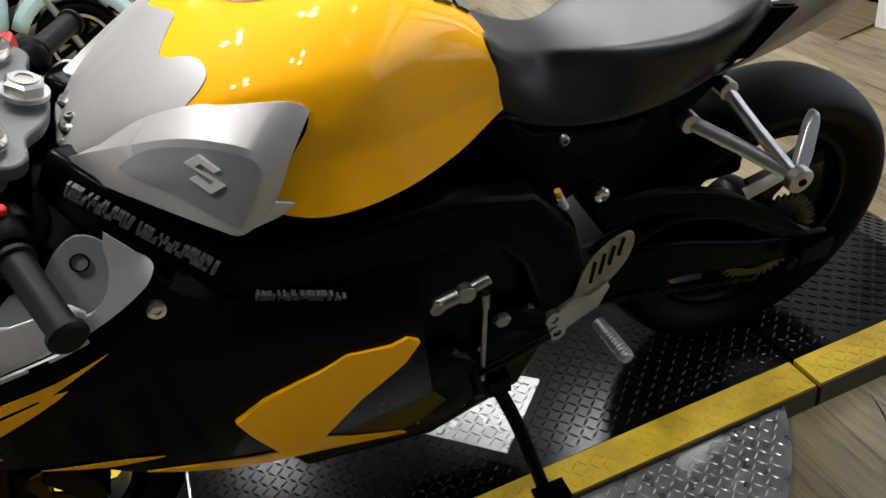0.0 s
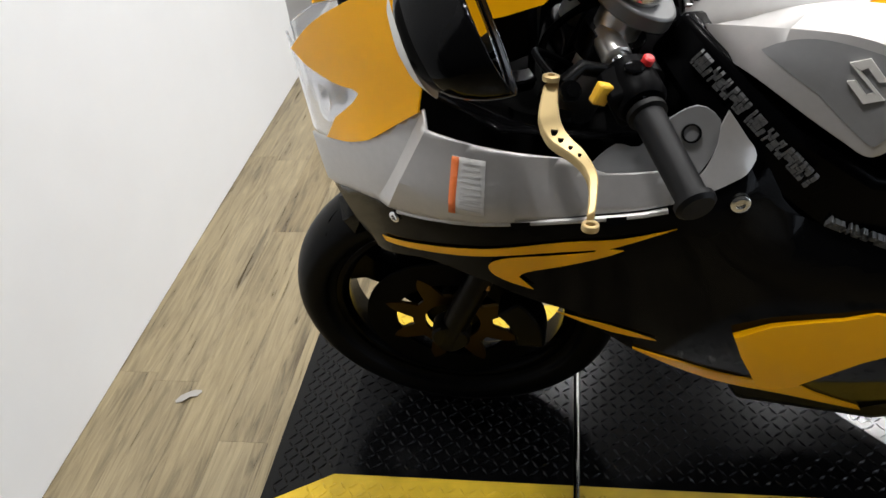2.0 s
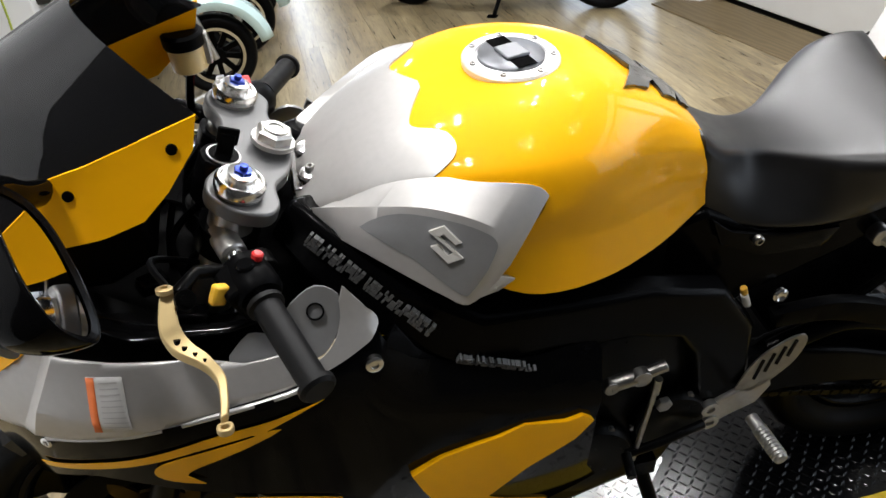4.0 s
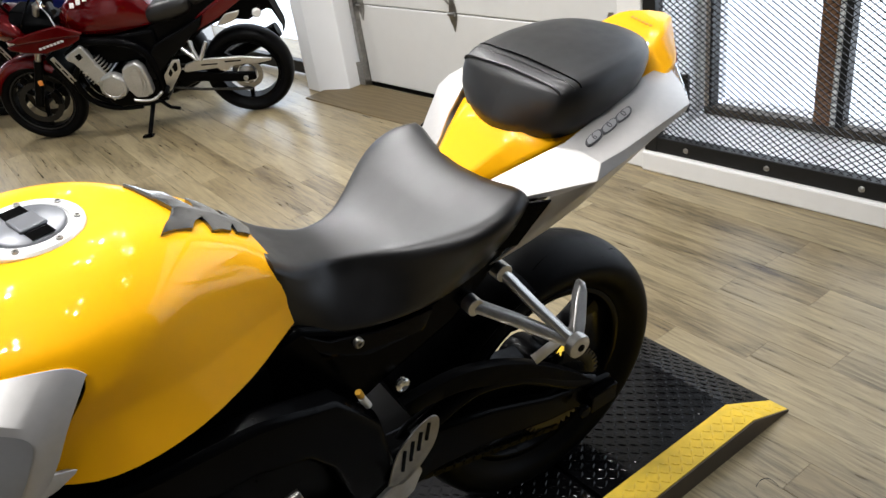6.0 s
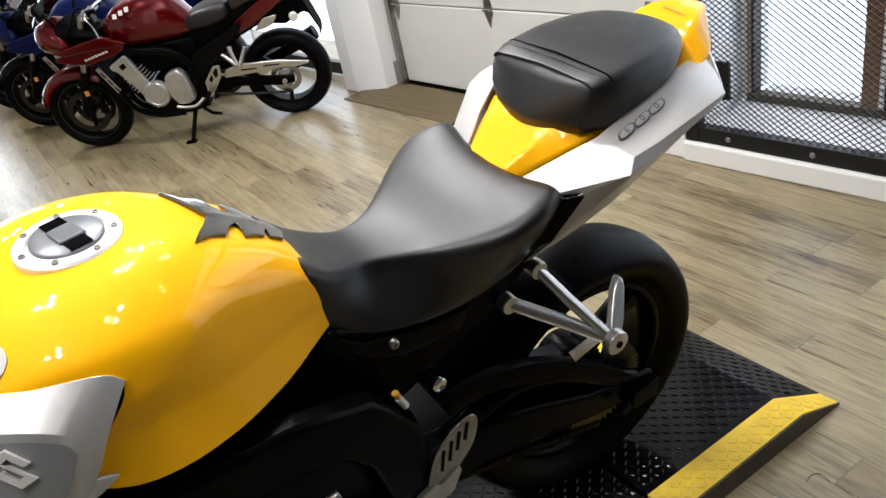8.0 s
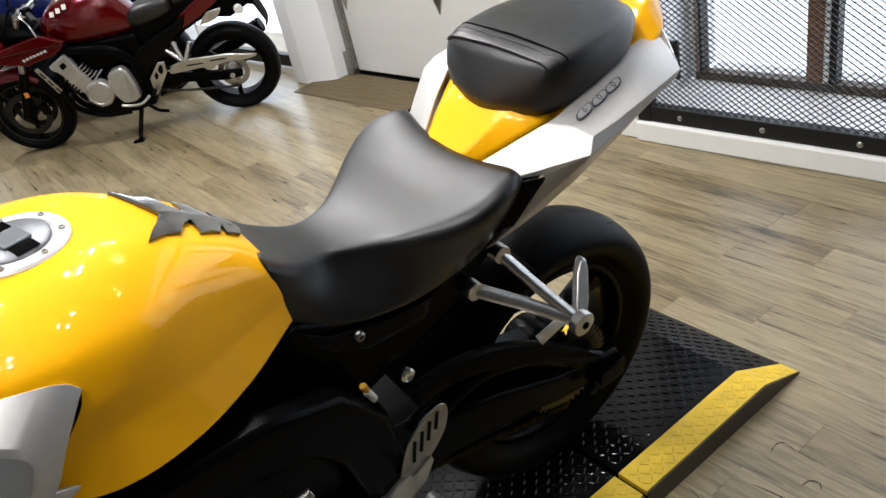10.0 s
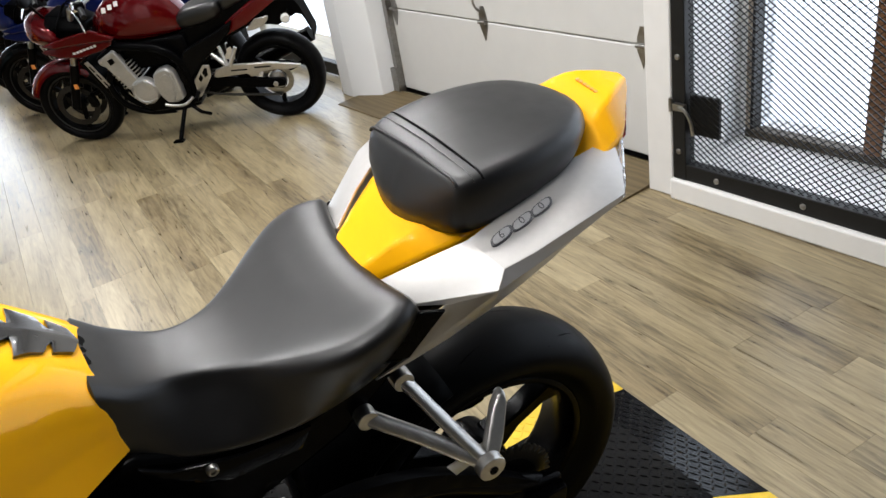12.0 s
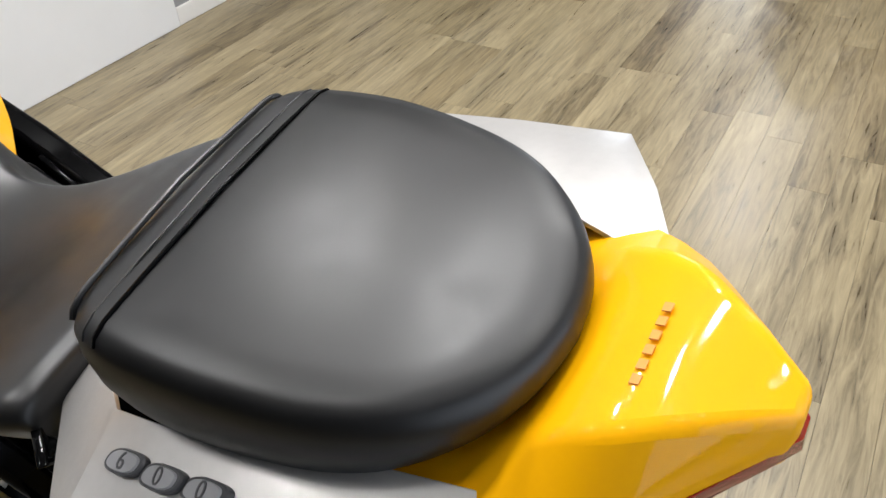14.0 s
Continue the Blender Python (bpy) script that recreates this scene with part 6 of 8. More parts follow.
for s in (1, -1):
    g = skin(curve2([(-0.864, 0.74), (-0.845, 0.742), (-0.802, 0.773), (-0.775, 0.82), (-0.729, 0.873), (-0.770, 0.868), (-0.812, 0.868), (-0.838, 0.878), (-0.864, 0.875)], 3), lambda x, z: flank(x, z, 0.001), 0.0125)
    h = part("headlight_lens", g if s > 0 else mirrored(g), LENS, bike, "clear headlight lens", angle=180, solid=0.003)
    h.visible_shadow = False
    gb = skin(curve2([(-0.855, 0.755), (-0.84, 0.757), (-0.802, 0.785), (-0.775, 0.82), (-0.745, 0.863), (-0.812, 0.860), (-0.838, 0.868), (-0.855, 0.865)], 3), lambda x, z: flank(x, z, -0.016), 0.025)
    part("headlight_shell", gb if s > 0 else mirrored(gb), REFLECTOR, h, "silvered headlight bowl", angle=180, solid=0.002)
    p = Vector((-0.800, -0.085 * s, 0.825))
    part("headlight_reflector", lathe([(0.012, 0.03), (0.03, 0.022), (0.042, 0.0), (0.045, -0.006), (0.042, -0.008), (0.028, 0.016), (0.010, 0.026)], along(p, (0.8, 0.6 * s, 0.0)) @ Matrix.Scale(0.45, 4), 28, True), POLISHED, h)
    bolt("fairing_bolt", flank(-0.297, 0.794, 0.001) if s > 0 else Vector((1, -1, 1)) * flank(-0.297, 0.794, 0.001), (0.1, -s, 0.2), bike, 0.011, 0.005, POLISHED)
    bolt("fairing_bolt", flank(-0.708, 0.71, 0.001) if s > 0 else Vector((1, -1, 1)) * flank(-0.708, 0.71, 0.001), (-0.5, -s, 0.2), bike, 0.008, 0.004, POLISHED)

# windscreen with its yellow flanks
YU = [(-0.66, 1.020), (-0.60, 1.040), (-0.52, 1.063), (-0.425, 1.090)]


def screen_pt(x, q):
    """q: -1 left edge, 0 crown, 1 right edge"""
    ze = smooth_interp(YU, x)
    we = interp([(-0.72, 0.10), (-0.66, 0.128), (-0.55, 0.145), (-0.42, 0.140)], x)
    crown = interp([(-0.72, 0.045), (-0.60, 0.080), (-0.42, 0.092)], x)
    back = min(1.0, max(0.0, (x + 0.70) / 0.275))
    return Vector((x - (0.03 + 0.085 * back) * (1 - q * q), we * q, ze + crown * (1 - abs(q) ** 2.2)))


def screen():
    return loft([[screen_pt(x, q) for q in np.linspace(-1, 1, 21)] for x in np.linspace(-0.70, -0.425, 14)], False, False)


part("windscreen", screen(), SMOKE, bike, "dark smoked windscreen", angle=180, solid=0.003)
upper = [(-0.650, 1.030), (-0.60, 1.046), (-0.52, 1.069), (-0.428, 1.096), (-0.440, 1.060), (-0.475, 1.020), (-0.508, 0.992), (-0.56, 0.978), (-0.603, 0.970), (-0.625, 1.0)]


def upper_pt(x, z):
    ze = smooth_interp(YU, x)
    we = interp([(-0.72, 0.10), (-0.66, 0.128), (-0.55, 0.145), (-0.42, 0.140)], x)
    return Vector((x, -(we + 0.25 * max(0.0, ze - z) + 0.003), z))


both("screen_flank", skin(upper, upper_pt, 0.025), YELLOW, bike, "yellow panel below the windscreen", angle=180, solid=0.004)
for x, z in ((-0.46, 1.065), (-0.575, 1.030)):
    for s in (1, -1):
        p = upper_pt(x, z) + Vector((0, -0.001, 0))
        p.y *= s
        part("screen_bolt", lathe([(0.006, -0.002), (0.006, 0.002), (0.004, 0.003)], along(p, (0, -s, 0.3)), 14), PLASTIC, bike)
part("dash_shroud", loft([[(x, -w, z0), (x, w, z0), (x, w * 0.85, z1), (x, -w * 0.85, z1)] for x, w, z0, z1 in ((-0.78, 0.03, 0.86, 0.95), (-0.68, 0.10, 0.86, 0.98), (-0.58, 0.13, 0.88, 0.985), (-0.52, 0.12, 0.90, 0.975))]), PLASTIC, bike, "black instrument shroud", bevel=0.01)
part("instrument_face", moved(box(-0.055, -0.09, 0, 0.04, 0.09, 0.006), Matrix.Translation((-0.515, 0, 0.97)) @ pose(0, 0, 0, 0, 35, 0)), GLOSS_BLACK, bike, "dark instrument panel", bevel=0.003)
both("inner_fairing", loft([[(-0.64, -0.17, 0.89), (-0.56, -0.205, 0.862), (-0.46, -0.215, 0.858), (-0.36, -0.205, 0.862)], [(-0.62, -0.10, 0.86), (-0.55, -0.12, 0.82), (-0.46, -0.13, 0.80), (-0.37, -0.13, 0.80)]], False, False), GLOSS_BLACK, bike, "black inner fairing", solid=0.004)

# mirrors
def mirror_shell():
    c = Vector((-0.556, -0.332, 1.090))
    n = Vector((0.904, 0.213, 0.372)).normalized()
    l = Vector((-0.336, 0.876, 0.316)); l = (l - n * l.dot(n)).normalized()
    u = n.cross(l)
    rows = []
    for q, w, h in ((-1.0, 0.020, 0.013), (-0.88, 0.048, 0.028), (-0.45, 0.073, 0.041), (0.0, 0.083, 0.048), (0.14, 0.084, 0.049)):
        ring = []
        for k in range(24):
            a = 2 * math.pi * k / 24
            ring.append((q * 0.062, w * math.copysign(abs(math.cos(a)) ** 0.75, math.cos(a)), h * math.copysign(abs(math.sin(a)) ** 0.75, math.sin(a))))
        rows.append(ring)
    m = Matrix(((n.x, l.x, u.x, c.x), (n.y, l.y, u.y, c.y), (n.z, l.z, u.z, c.z), (0, 0, 0, 1)))
    return moved(loft(rows, True, False), m), m


mg, mm = mirror_shell()
for s in (1, -1):
    mi = part("mirror", mg if s > 0 else mirrored(mg), GLOSS_BLACK, bike, "gloss black mirror housing", sub=1, solid=0.003)
    ring = [(0.004, 0.074 * math.copysign(abs(math.cos(a)) ** 0.75, math.cos(a)), 0.040 * math.copysign(abs(math.sin(a)) ** 0.75, math.sin(a))) for a in np.linspace(0, 2 * math.pi, 28, endpoint=False)]
    g = moved(loft([ring, [(x - 0.003, y, z) for x, y, z in ring]]), mm)
    bez = moved(loft([[(0.0045 + d, y * k, z * k * (1.06 if k > 1 else 1)) for x_, y, z in ring] for k, d in ((1.0, 0.001), (1.12, 0.0035))], True, False), mm)
    part("mirror_bezel", bez if s > 0 else mirrored(bez), SATIN_BLACK, mi, "black mirror bezel", smooth=False)
    lens = []
    for q_, w_, h_ in ((-1.05, 0.020, 0.013), (-0.98, 0.040, 0.024), (-0.86, 0.054, 0.032)):
        lens.append([(q_ * 0.062, w_ * math.copysign(abs(math.cos(a)) ** 0.75, math.cos(a)), h_ * math.copysign(abs(math.sin(a)) ** 0.75, math.sin(a))) for a in np.linspace(radians(60), radians(300), 24)])
    lens = moved(loft(lens, False, False), mm)
    part("mirror_indicator", lens if s > 0 else mirrored(lens), WHITEPRINT, mi, "clear indicator lens on the mirror", angle=180)
    part("mirror_glass", g if s > 0 else mirrored(g), MIRROR, mi, "mirror glass", smooth=False)
    g = tube(catmull([(-0.602, -0.262, 1.118), (-0.606, -0.222, 1.098), (-0.602, -0.188, 1.066), (-0.598, -0.150, 1.040)], 5), 0.016, 12, flat=0.7)
    part("mirror_stalk", g if s > 0 else mirrored(g), GLOSS_BLACK, mi, "gloss black mirror stalk")

# warning sticker on the side cowl
def stuck(x, z, d):
    p = creased(x, z)
    return p + Vector((0, -d, 0))


st = part("warning_sticker", skin([(-0.604, 0.848), (-0.568, 0.846), (-0.574, 0.785), (-0.615, 0.780)], lambda x, z: stuck(x, z, 0.0025), 0.012), mat("sticker_film", (0.58, 0.57, 0.55), 0.35, vary=0.04, scale=80), bike, "pale sticker with an orange warning strip", solid=0.001)
part("warning_strip", skin([(-0.604, 0.848), (-0.596, 0.8475), (-0.607, 0.781), (-0.615, 0.780)], lambda x, z: stuck(x, z, 0.0034), 0.012), ORANGE, st, "orange strip", solid=0.001)
FINEPRINT = mat("fine_print", (0.42, 0.41, 0.40), 0.5, vary=0.2, scale=300)
for k in range(9):
    z = 0.842 - 0.0064 * k
    part("print_line", skin([(-0.592 - 0.0011 * k, z), (-0.574, z), (-0.574, z - 0.0012), (-0.592 - 0.0011 * k, z - 0.0012)], lambda x, zz: stuck(x, zz, 0.0036), 0.012), FINEPRINT, st, smooth=False)

# front mudguard and caliper
part("front_mudguard", loft([[(FAX.x + r * math.cos(a), y, FAX.z + r * math.sin(a)) for y, r in ((-0.075, 0.27), (-0.072, 0.305), (-0.04, 0.325), (0.04, 0.325), (0.072, 0.305), (0.075, 0.27))] for a in np.linspace(radians(48), radians(118), 12)], False, False), GLOSS_BLACK, bike, "gloss black front mudguard", solid=0.003)
both("brake_caliper", loft([[(FAX.x + r * math.cos(a), y, FAX.z + r * math.sin(a)) for y, r in ((-0.105, 0.115), (-0.105, 0.165), (-0.05, 0.168), (-0.05, 0.115))] for a in np.linspace(radians(-5), radians(40), 6)]), DARKMETAL, bike, "dark radial brake caliper", bevel=0.004)
both("fork_reflector", box(-0.630, -0.118, 0.46, -0.612, -0.110, 0.51), mat("amber_reflector", (0.7, 0.38, 0.08), 0.25), bike, "amber fork reflector", bevel=0.002)

part("cockpit_floor", loft([[(x, -w, z), (x, 0, z - 0.02), (x, w, z), (x, w, z - 0.012), (x, 0, z - 0.032), (x, -w, z - 0.012)] for x, w, z in ((-0.70, 0.15, 0.83), (-0.60, 0.20, 0.815), (-0.50, 0.215, 0.80), (-0.40, 0.205, 0.79), (-0.33, 0.17, 0.775))]), PLASTIC, bike, "black plastic inner panel round the fork")
for k, (px, py, pz) in enumerate(((-0.50, -0.15, 0.83), (-0.545, -0.10, 0.85), (-0.47, -0.07, 0.84), (-0.55, 0.08, 0.85), (-0.46, 0.12, 0.84))):
    part("wiring_connector", moved(box(-0.018, -0.011, -0.010, 0.018, 0.011, 0.010), Matrix.Translation((px, py, pz)) @ pose(0, 0, 0, 20 * k, 15, 40 * k)), GLOSS_BLACK, bike, "black wiring connector", bevel=0.003)


# ---- other machines ----
def simple_wheel(name, c, R, hw, rim, parent, spokes, rim_mat, label):
    m = Matrix.Translation(c) @ AXIS_Y
    geos = [lathe([(rim + 0.002, hw * 0.7), (rim - 0.016, hw * 0.6), (rim - 0.016, -hw * 0.6), (rim + 0.002, -hw * 0.7)], m, 40, True), lathe([(0.045, -0.05), (0.045, 0.05)], m, 16)]
    spk = []
    for k in range(spokes):
        spk.append(moved(box(0.035, -0.014, -0.014, rim - 0.008, 0.014, 0.014), m @ pose(0, 0, 0, 0, 0, 360 * k / spokes + 20)))
    w = part(name, join(*geos), rim_mat, parent, label, bevel=0.002)
    for g in spk:
        part("spoke", g, rim_mat, w, bevel=0.003)
    part("tyre", lathe(tyre_profile(R, hw, rim), m, 56, True), RUBBER, w, "black rubber tyre", angle=180)
    return w


def side_plate_of(b, name, outline, y0, y1, material, label="", bevel=0.006, mirror=True):
    """A moulded plate on one or both flanks: its outline in x, z, rounded at the edges."""
    g = prism(outline, y0, y1)
    return both(name, g, material, b, label, bevel=bevel, bseg=3) if mirror else part(name, g, material, b, label, bevel=bevel, bseg=3)


def body_of(rows, across):
    """A closed body from sections (x, half width, foot, crown) with the given half section."""
    full = list(across) + [(-c, h) for c, h in reversed(across)]
    return loft([[(x, -w * c, z0 + (z1 - z0) * h) for c, h in full] for x, w, z0, z1 in rows])


CHROME = mat("bright_chrome", (0.62, 0.62, 0.63), 0.16, 1.0, vary=0.1, scale=60)
ENGINESILVER = mat("silver_engine_paint", (0.46, 0.455, 0.44), 0.36, 0.75, vary=0.14, scale=90, bump=0.15, bscale=400)
BLACKWHEEL = mat("black_wheel_paint", (0.003, 0.003, 0.0032), 0.3, 0.0, vary=0.2, scale=40, spec=0.04)
DULLRIM = mat("dull_rim_edge", (0.02, 0.02, 0.02), 0.4, 0.5, vary=0.3, scale=60)
DISCGREY = mat("dark_brake_steel", (0.018, 0.017, 0.016), 0.4, 0.6, vary=0.3, scale=60)


def naked_bike(m, paint, label, guard=None, lettered=False):
    b = empty("parked_motorcycle", m, label, "motorcycle", "motorcycles parked in a row")
    f, r = Vector((-0.738, 0, 0.295)), Vector((0.738, 0, 0.305))
    fw_ = simple_wheel("front_wheel", f, 0.295, 0.058, 0.215, b, 3, BLACKWHEEL, "black cast front wheel")
    rw_ = simple_wheel("rear_wheel", r, 0.305, 0.082, 0.215, b, 3, BLACKWHEEL, "black cast rear wheel")
    for w_, c in ((fw_, f), (rw_, r)):
        for s in (-1, 1):
            part("rim_lip", lathe([(0.216, s * 0.044), (0.219, s * 0.047), (0.211, s * 0.047), (0.209, s * 0.043)], Matrix.Translation(c) @ AXIS_Y, 44, True), DULLRIM, w_, "dull rim lip")
    for y in (-0.062, 0.062):
        part("brake_disc", lathe([(0.150, -0.002), (0.150, 0.002), (0.110, 0.002), (0.110, -0.002)], Matrix.Translation(f + Vector((0, y, 0))) @ AXIS_Y, 40, True), DISCGREY, fw_, "dark steel brake disc")
        part("brake_caliper", loft([[(f.x + q * math.cos(a), y + o, f.z + q * math.sin(a)) for o, q in ((-0.03, 0.105), (-0.03, 0.155), (0.012, 0.155), (0.012, 0.105))] for a in np.linspace(radians(-8), radians(32), 5)]), DARKMETAL, fw_, "dark brake caliper", bevel=0.004)
    part("sprocket", lathe([(0.105, -0.003), (0.105, 0.003), (0.070, 0.003), (0.070, -0.003)], Matrix.Translation(r + Vector((0, -0.095, 0))) @ AXIS_Y, 43, True), STEEL, rw_, "steel chain sprocket", smooth=False)
    part("sprocket_hub", lathe([(0.062, -0.012), (0.058, 0.012), (0.030, 0.020), (0.014, 0.024)], Matrix.Translation(r + Vector((0, -0.10, 0))) @ AXIS_Y, 24), STEEL, rw_, "cast sprocket hub")
    part("axle_nut", nut(r + Vector((0, -0.165, 0)), (0, -1, 0), 0.018, 0.016), METAL, rw_)
    for s in (-1, 1):
        leg = part("fork_leg", cyl((f.x, s * 0.095, f.z), (f.x + 0.125, s * 0.095, 0.60), 0.029), DARKMETAL, b, "black fork leg")
        part("fork_tube", cyl((f.x + 0.11, s * 0.095, 0.565), (f.x + 0.27, s * 0.095, 0.965), 0.021), STEEL, leg, "steel fork tube")
        part("fork_reflector", box(f.x + 0.075, s * 0.128 - 0.004, 0.44, f.x + 0.105, s * 0.128 + 0.004, 0.475), mat("amber_reflector", (0.7, 0.25, 0.05), 0.3), leg, "small amber reflector", bevel=0.002)
    part("front_mudguard", loft([[(f.x + q * math.cos(a), y, f.z + q * math.sin(a)) for y, q in ((-0.082, 0.262), (-0.078, 0.300), (-0.045, 0.326), (0.0, 0.332), (0.045, 0.326), (0.078, 0.300), (0.082, 0.262))] for a in np.linspace(radians(50), radians(158), 16)], False, False), guard or paint, b, "painted front mudguard", solid=0.004, angle=180)
    # tank, seat and tail
    part("fuel_tank", body_of(((-0.395, 0.05, 0.76, 0.84), (-0.36, 0.11, 0.73, 0.90), (-0.26, 0.165, 0.71, 0.985), (-0.10, 0.185, 0.70, 1.035), (0.06, 0.170, 0.70, 1.035), (0.15, 0.135, 0.705, 0.965), (0.22, 0.10, 0.715, 0.86), (0.245, 0.07, 0.73, 0.82)), ((0.35, 0.0), (0.86, 0.05), (1.0, 0.34), (0.93, 0.66), (0.66, 0.91), (0.25, 1.0))), paint, b, "painted fuel tank", sub=2)
    part("filler_cap", lathe([(0.048, 0.0), (0.048, 0.012), (0.040, 0.016), (0.0, 0.017)], along((-0.06, 0, 1.030), (0, 0, 1)), 24), CHROME, b, "chrome filler cap")
    part("rider_seat", body_of(((0.165, 0.085, 0.735, 0.79), (0.20, 0.11, 0.712, 0.835), (0.28, 0.135, 0.712, 0.868), (0.38, 0.150, 0.728, 0.885), (0.46, 0.150, 0.75, 0.892), (0.52, 0.14, 0.775, 0.895)), ((0.72, 0.0), (0.96, 0.35), (1.0, 0.72), (0.86, 0.95), (0.4, 1.0))), VINYL, b, "black vinyl rider seat", sub=2)
    part("passenger_seat", body_of(((0.50, 0.125, 0.775, 0.90), (0.56, 0.130, 0.80, 0.945), (0.68, 0.115, 0.84, 0.965), (0.78, 0.085, 0.875, 0.968), (0.83, 0.05, 0.90, 0.95)), ((0.72, 0.0), (0.96, 0.35), (1.0, 0.72), (0.86, 0.95), (0.4, 1.0))), VINYL, b, "raised black vinyl passenger seat", sub=2)
    side_plate_of(b, "tail_panel", [(0.44, 0.676), (0.60, 0.775), (0.83, 0.895), (0.965, 0.935), (0.985, 0.905), (0.86, 0.825), (0.66, 0.715), (0.50, 0.655)], -0.125, -0.105, paint, "painted tail side panel")
    part("tail_cover", body_of(((0.50, 0.10, 0.70, 0.76), (0.70, 0.105, 0.79, 0.86), (0.90, 0.085, 0.87, 0.94), (0.99, 0.05, 0.90, 0.945)), ((1.0, 0.0), (1.0, 0.6), (0.7, 1.0))), paint, b, "painted tail cover", bevel=0.008)
    part("tail_lamp", body_of(((0.955, 0.075, 0.84, 0.90), (1.0, 0.06, 0.85, 0.90), (1.012, 0.04, 0.86, 0.89)), ((0.9, 0.0), (1.0, 0.5), (0.8, 1.0))), REDLENS, b, "red tail lamp", bevel=0.004)
    part("rear_mudguard", loft([[(x, -w, z), (x, w, z), (x, w * 0.9, z - d), (x, -w * 0.9, z - d)] for x, w, z, d in ((0.62, 0.09, 0.76, 0.05), (0.84, 0.085, 0.82, 0.16), (0.97, 0.075, 0.835, 0.12), (1.005, 0.07, 0.76, 0.06), (1.05, 0.065, 0.60, 0.03), (1.04, 0.06, 0.555, 0.02))]), PLASTIC, b, "black rear mudguard and plate bracket", bevel=0.006)
    for s in (-1, 1):
        stem = part("indicator_stem", cyl((0.93, s * 0.06, 0.745), (0.93, s * 0.15, 0.735), 0.010), PLASTIC, b, "black indicator stem")
        part("indicator", lathe([(0.014, -0.03), (0.028, -0.012), (0.030, 0.012), (0.022, 0.026)], along((0.93, s * 0.175, 0.733), (0.3, s, 0)), 16), WHITEPRINT, stem, "pale indicator lens")
    both("grab_bracket", prism([(0.64, 0.67), (0.665, 0.70), (0.715, 0.742), (0.81, 0.75), (0.80, 0.725), (0.765, 0.69), (0.70, 0.672)], -0.135, -0.122), METAL, b, "silver bracket under the tail", bevel=0.005)
    # half fairing with its nose, lower lip, screen and mirrors
    part("fairing_nose", body_of(((-0.86, 0.05, 0.80, 0.90), (-0.82, 0.13, 0.755, 0.955), (-0.74, 0.185, 0.735, 0.985), (-0.64, 0.205, 0.74, 0.93), (-0.58, 0.205, 0.75, 0.86)), ((0.6, 0.0), (1.0, 0.28), (1.0, 0.62), (0.62, 1.0))), paint, b, "painted fairing nose", sub=2)
    side_plate_of(b, "fairing_shoulder", [(-0.70, 0.79), (-0.60, 0.815), (-0.46, 0.835), (-0.335, 0.850), (-0.190, 0.782), (-0.215, 0.768), (-0.40, 0.772), (-0.62, 0.765)], -0.225, -0.195, paint, "painted fairing shoulder", 0.009)
    side_plate_of(b, "fairing_side", [(-0.715, 0.755), (-0.62, 0.772), (-0.42, 0.772), (-0.215, 0.768), (-0.235, 0.735), (-0.31, 0.705), (-0.48, 0.676), (-0.62, 0.700), (-0.70, 0.730)], -0.212, -0.188, paint, "painted fairing side", 0.009)
    for k in range(7 if lettered else 0):
        part("fairing_lettering", moved(box(-0.009, -0.001, -0.007, 0.009, 0.001, 0.007), Matrix.Translation((-0.50 + 0.026 * k, -0.2130, 0.716 + 0.005 * k))), WHITEPRINT, b, smooth=False)
    for k in range(3 if lettered else 0):
        part("tank_lettering", moved(box(-0.016, -0.001, -0.016, 0.012, 0.001, 0.016), Matrix.Translation((-0.21 + 0.045 * k, -0.166 + 0.005 * k, 0.945 + 0.014 * k)) @ pose(0, 0, 0, -32, 0, 0)), WHITEPRINT, b, smooth=False)
    part("windscreen", loft([[(x, -w * c, z + 0.08 * (1 - c * c)) for c in np.linspace(-1, 1, 11)] for x, w, z in ((-0.78, 0.15, 0.965), (-0.70, 0.165, 1.05), (-0.61, 0.16, 1.13), (-0.55, 0.14, 1.19))], False, False), SMOKE, b, "tinted windscreen", solid=0.003, angle=180)
    part("cockpit", body_of(((-0.66, 0.16, 0.80, 0.95), (-0.52, 0.17, 0.79, 0.92), (-0.40, 0.13, 0.78, 0.86)), ((0.9, 0.0), (1.0, 0.6), (0.6, 1.0))), PLASTIC, b, "black cockpit trim", bevel=0.01)
    part("headlight", lathe([(0.03, 0.04), (0.075, 0.03), (0.085, 0.0), (0.08, -0.03)], along((-0.815, 0, 0.86), (-1, 0, 0.1)), 28), REFLECTOR, b, "clear headlight")
    # bars, levers, controls, mirrors
    part("handlebar", tube(catmull([(-0.24, -0.36, 0.985), (-0.31, -0.25, 1.01), (-0.38, -0.08, 1.0), (-0.38, 0.08, 1.0), (-0.31, 0.25, 1.01), (-0.24, 0.36, 0.985)], 6), 0.011, 10), CHROME, b, "chrome handlebar")
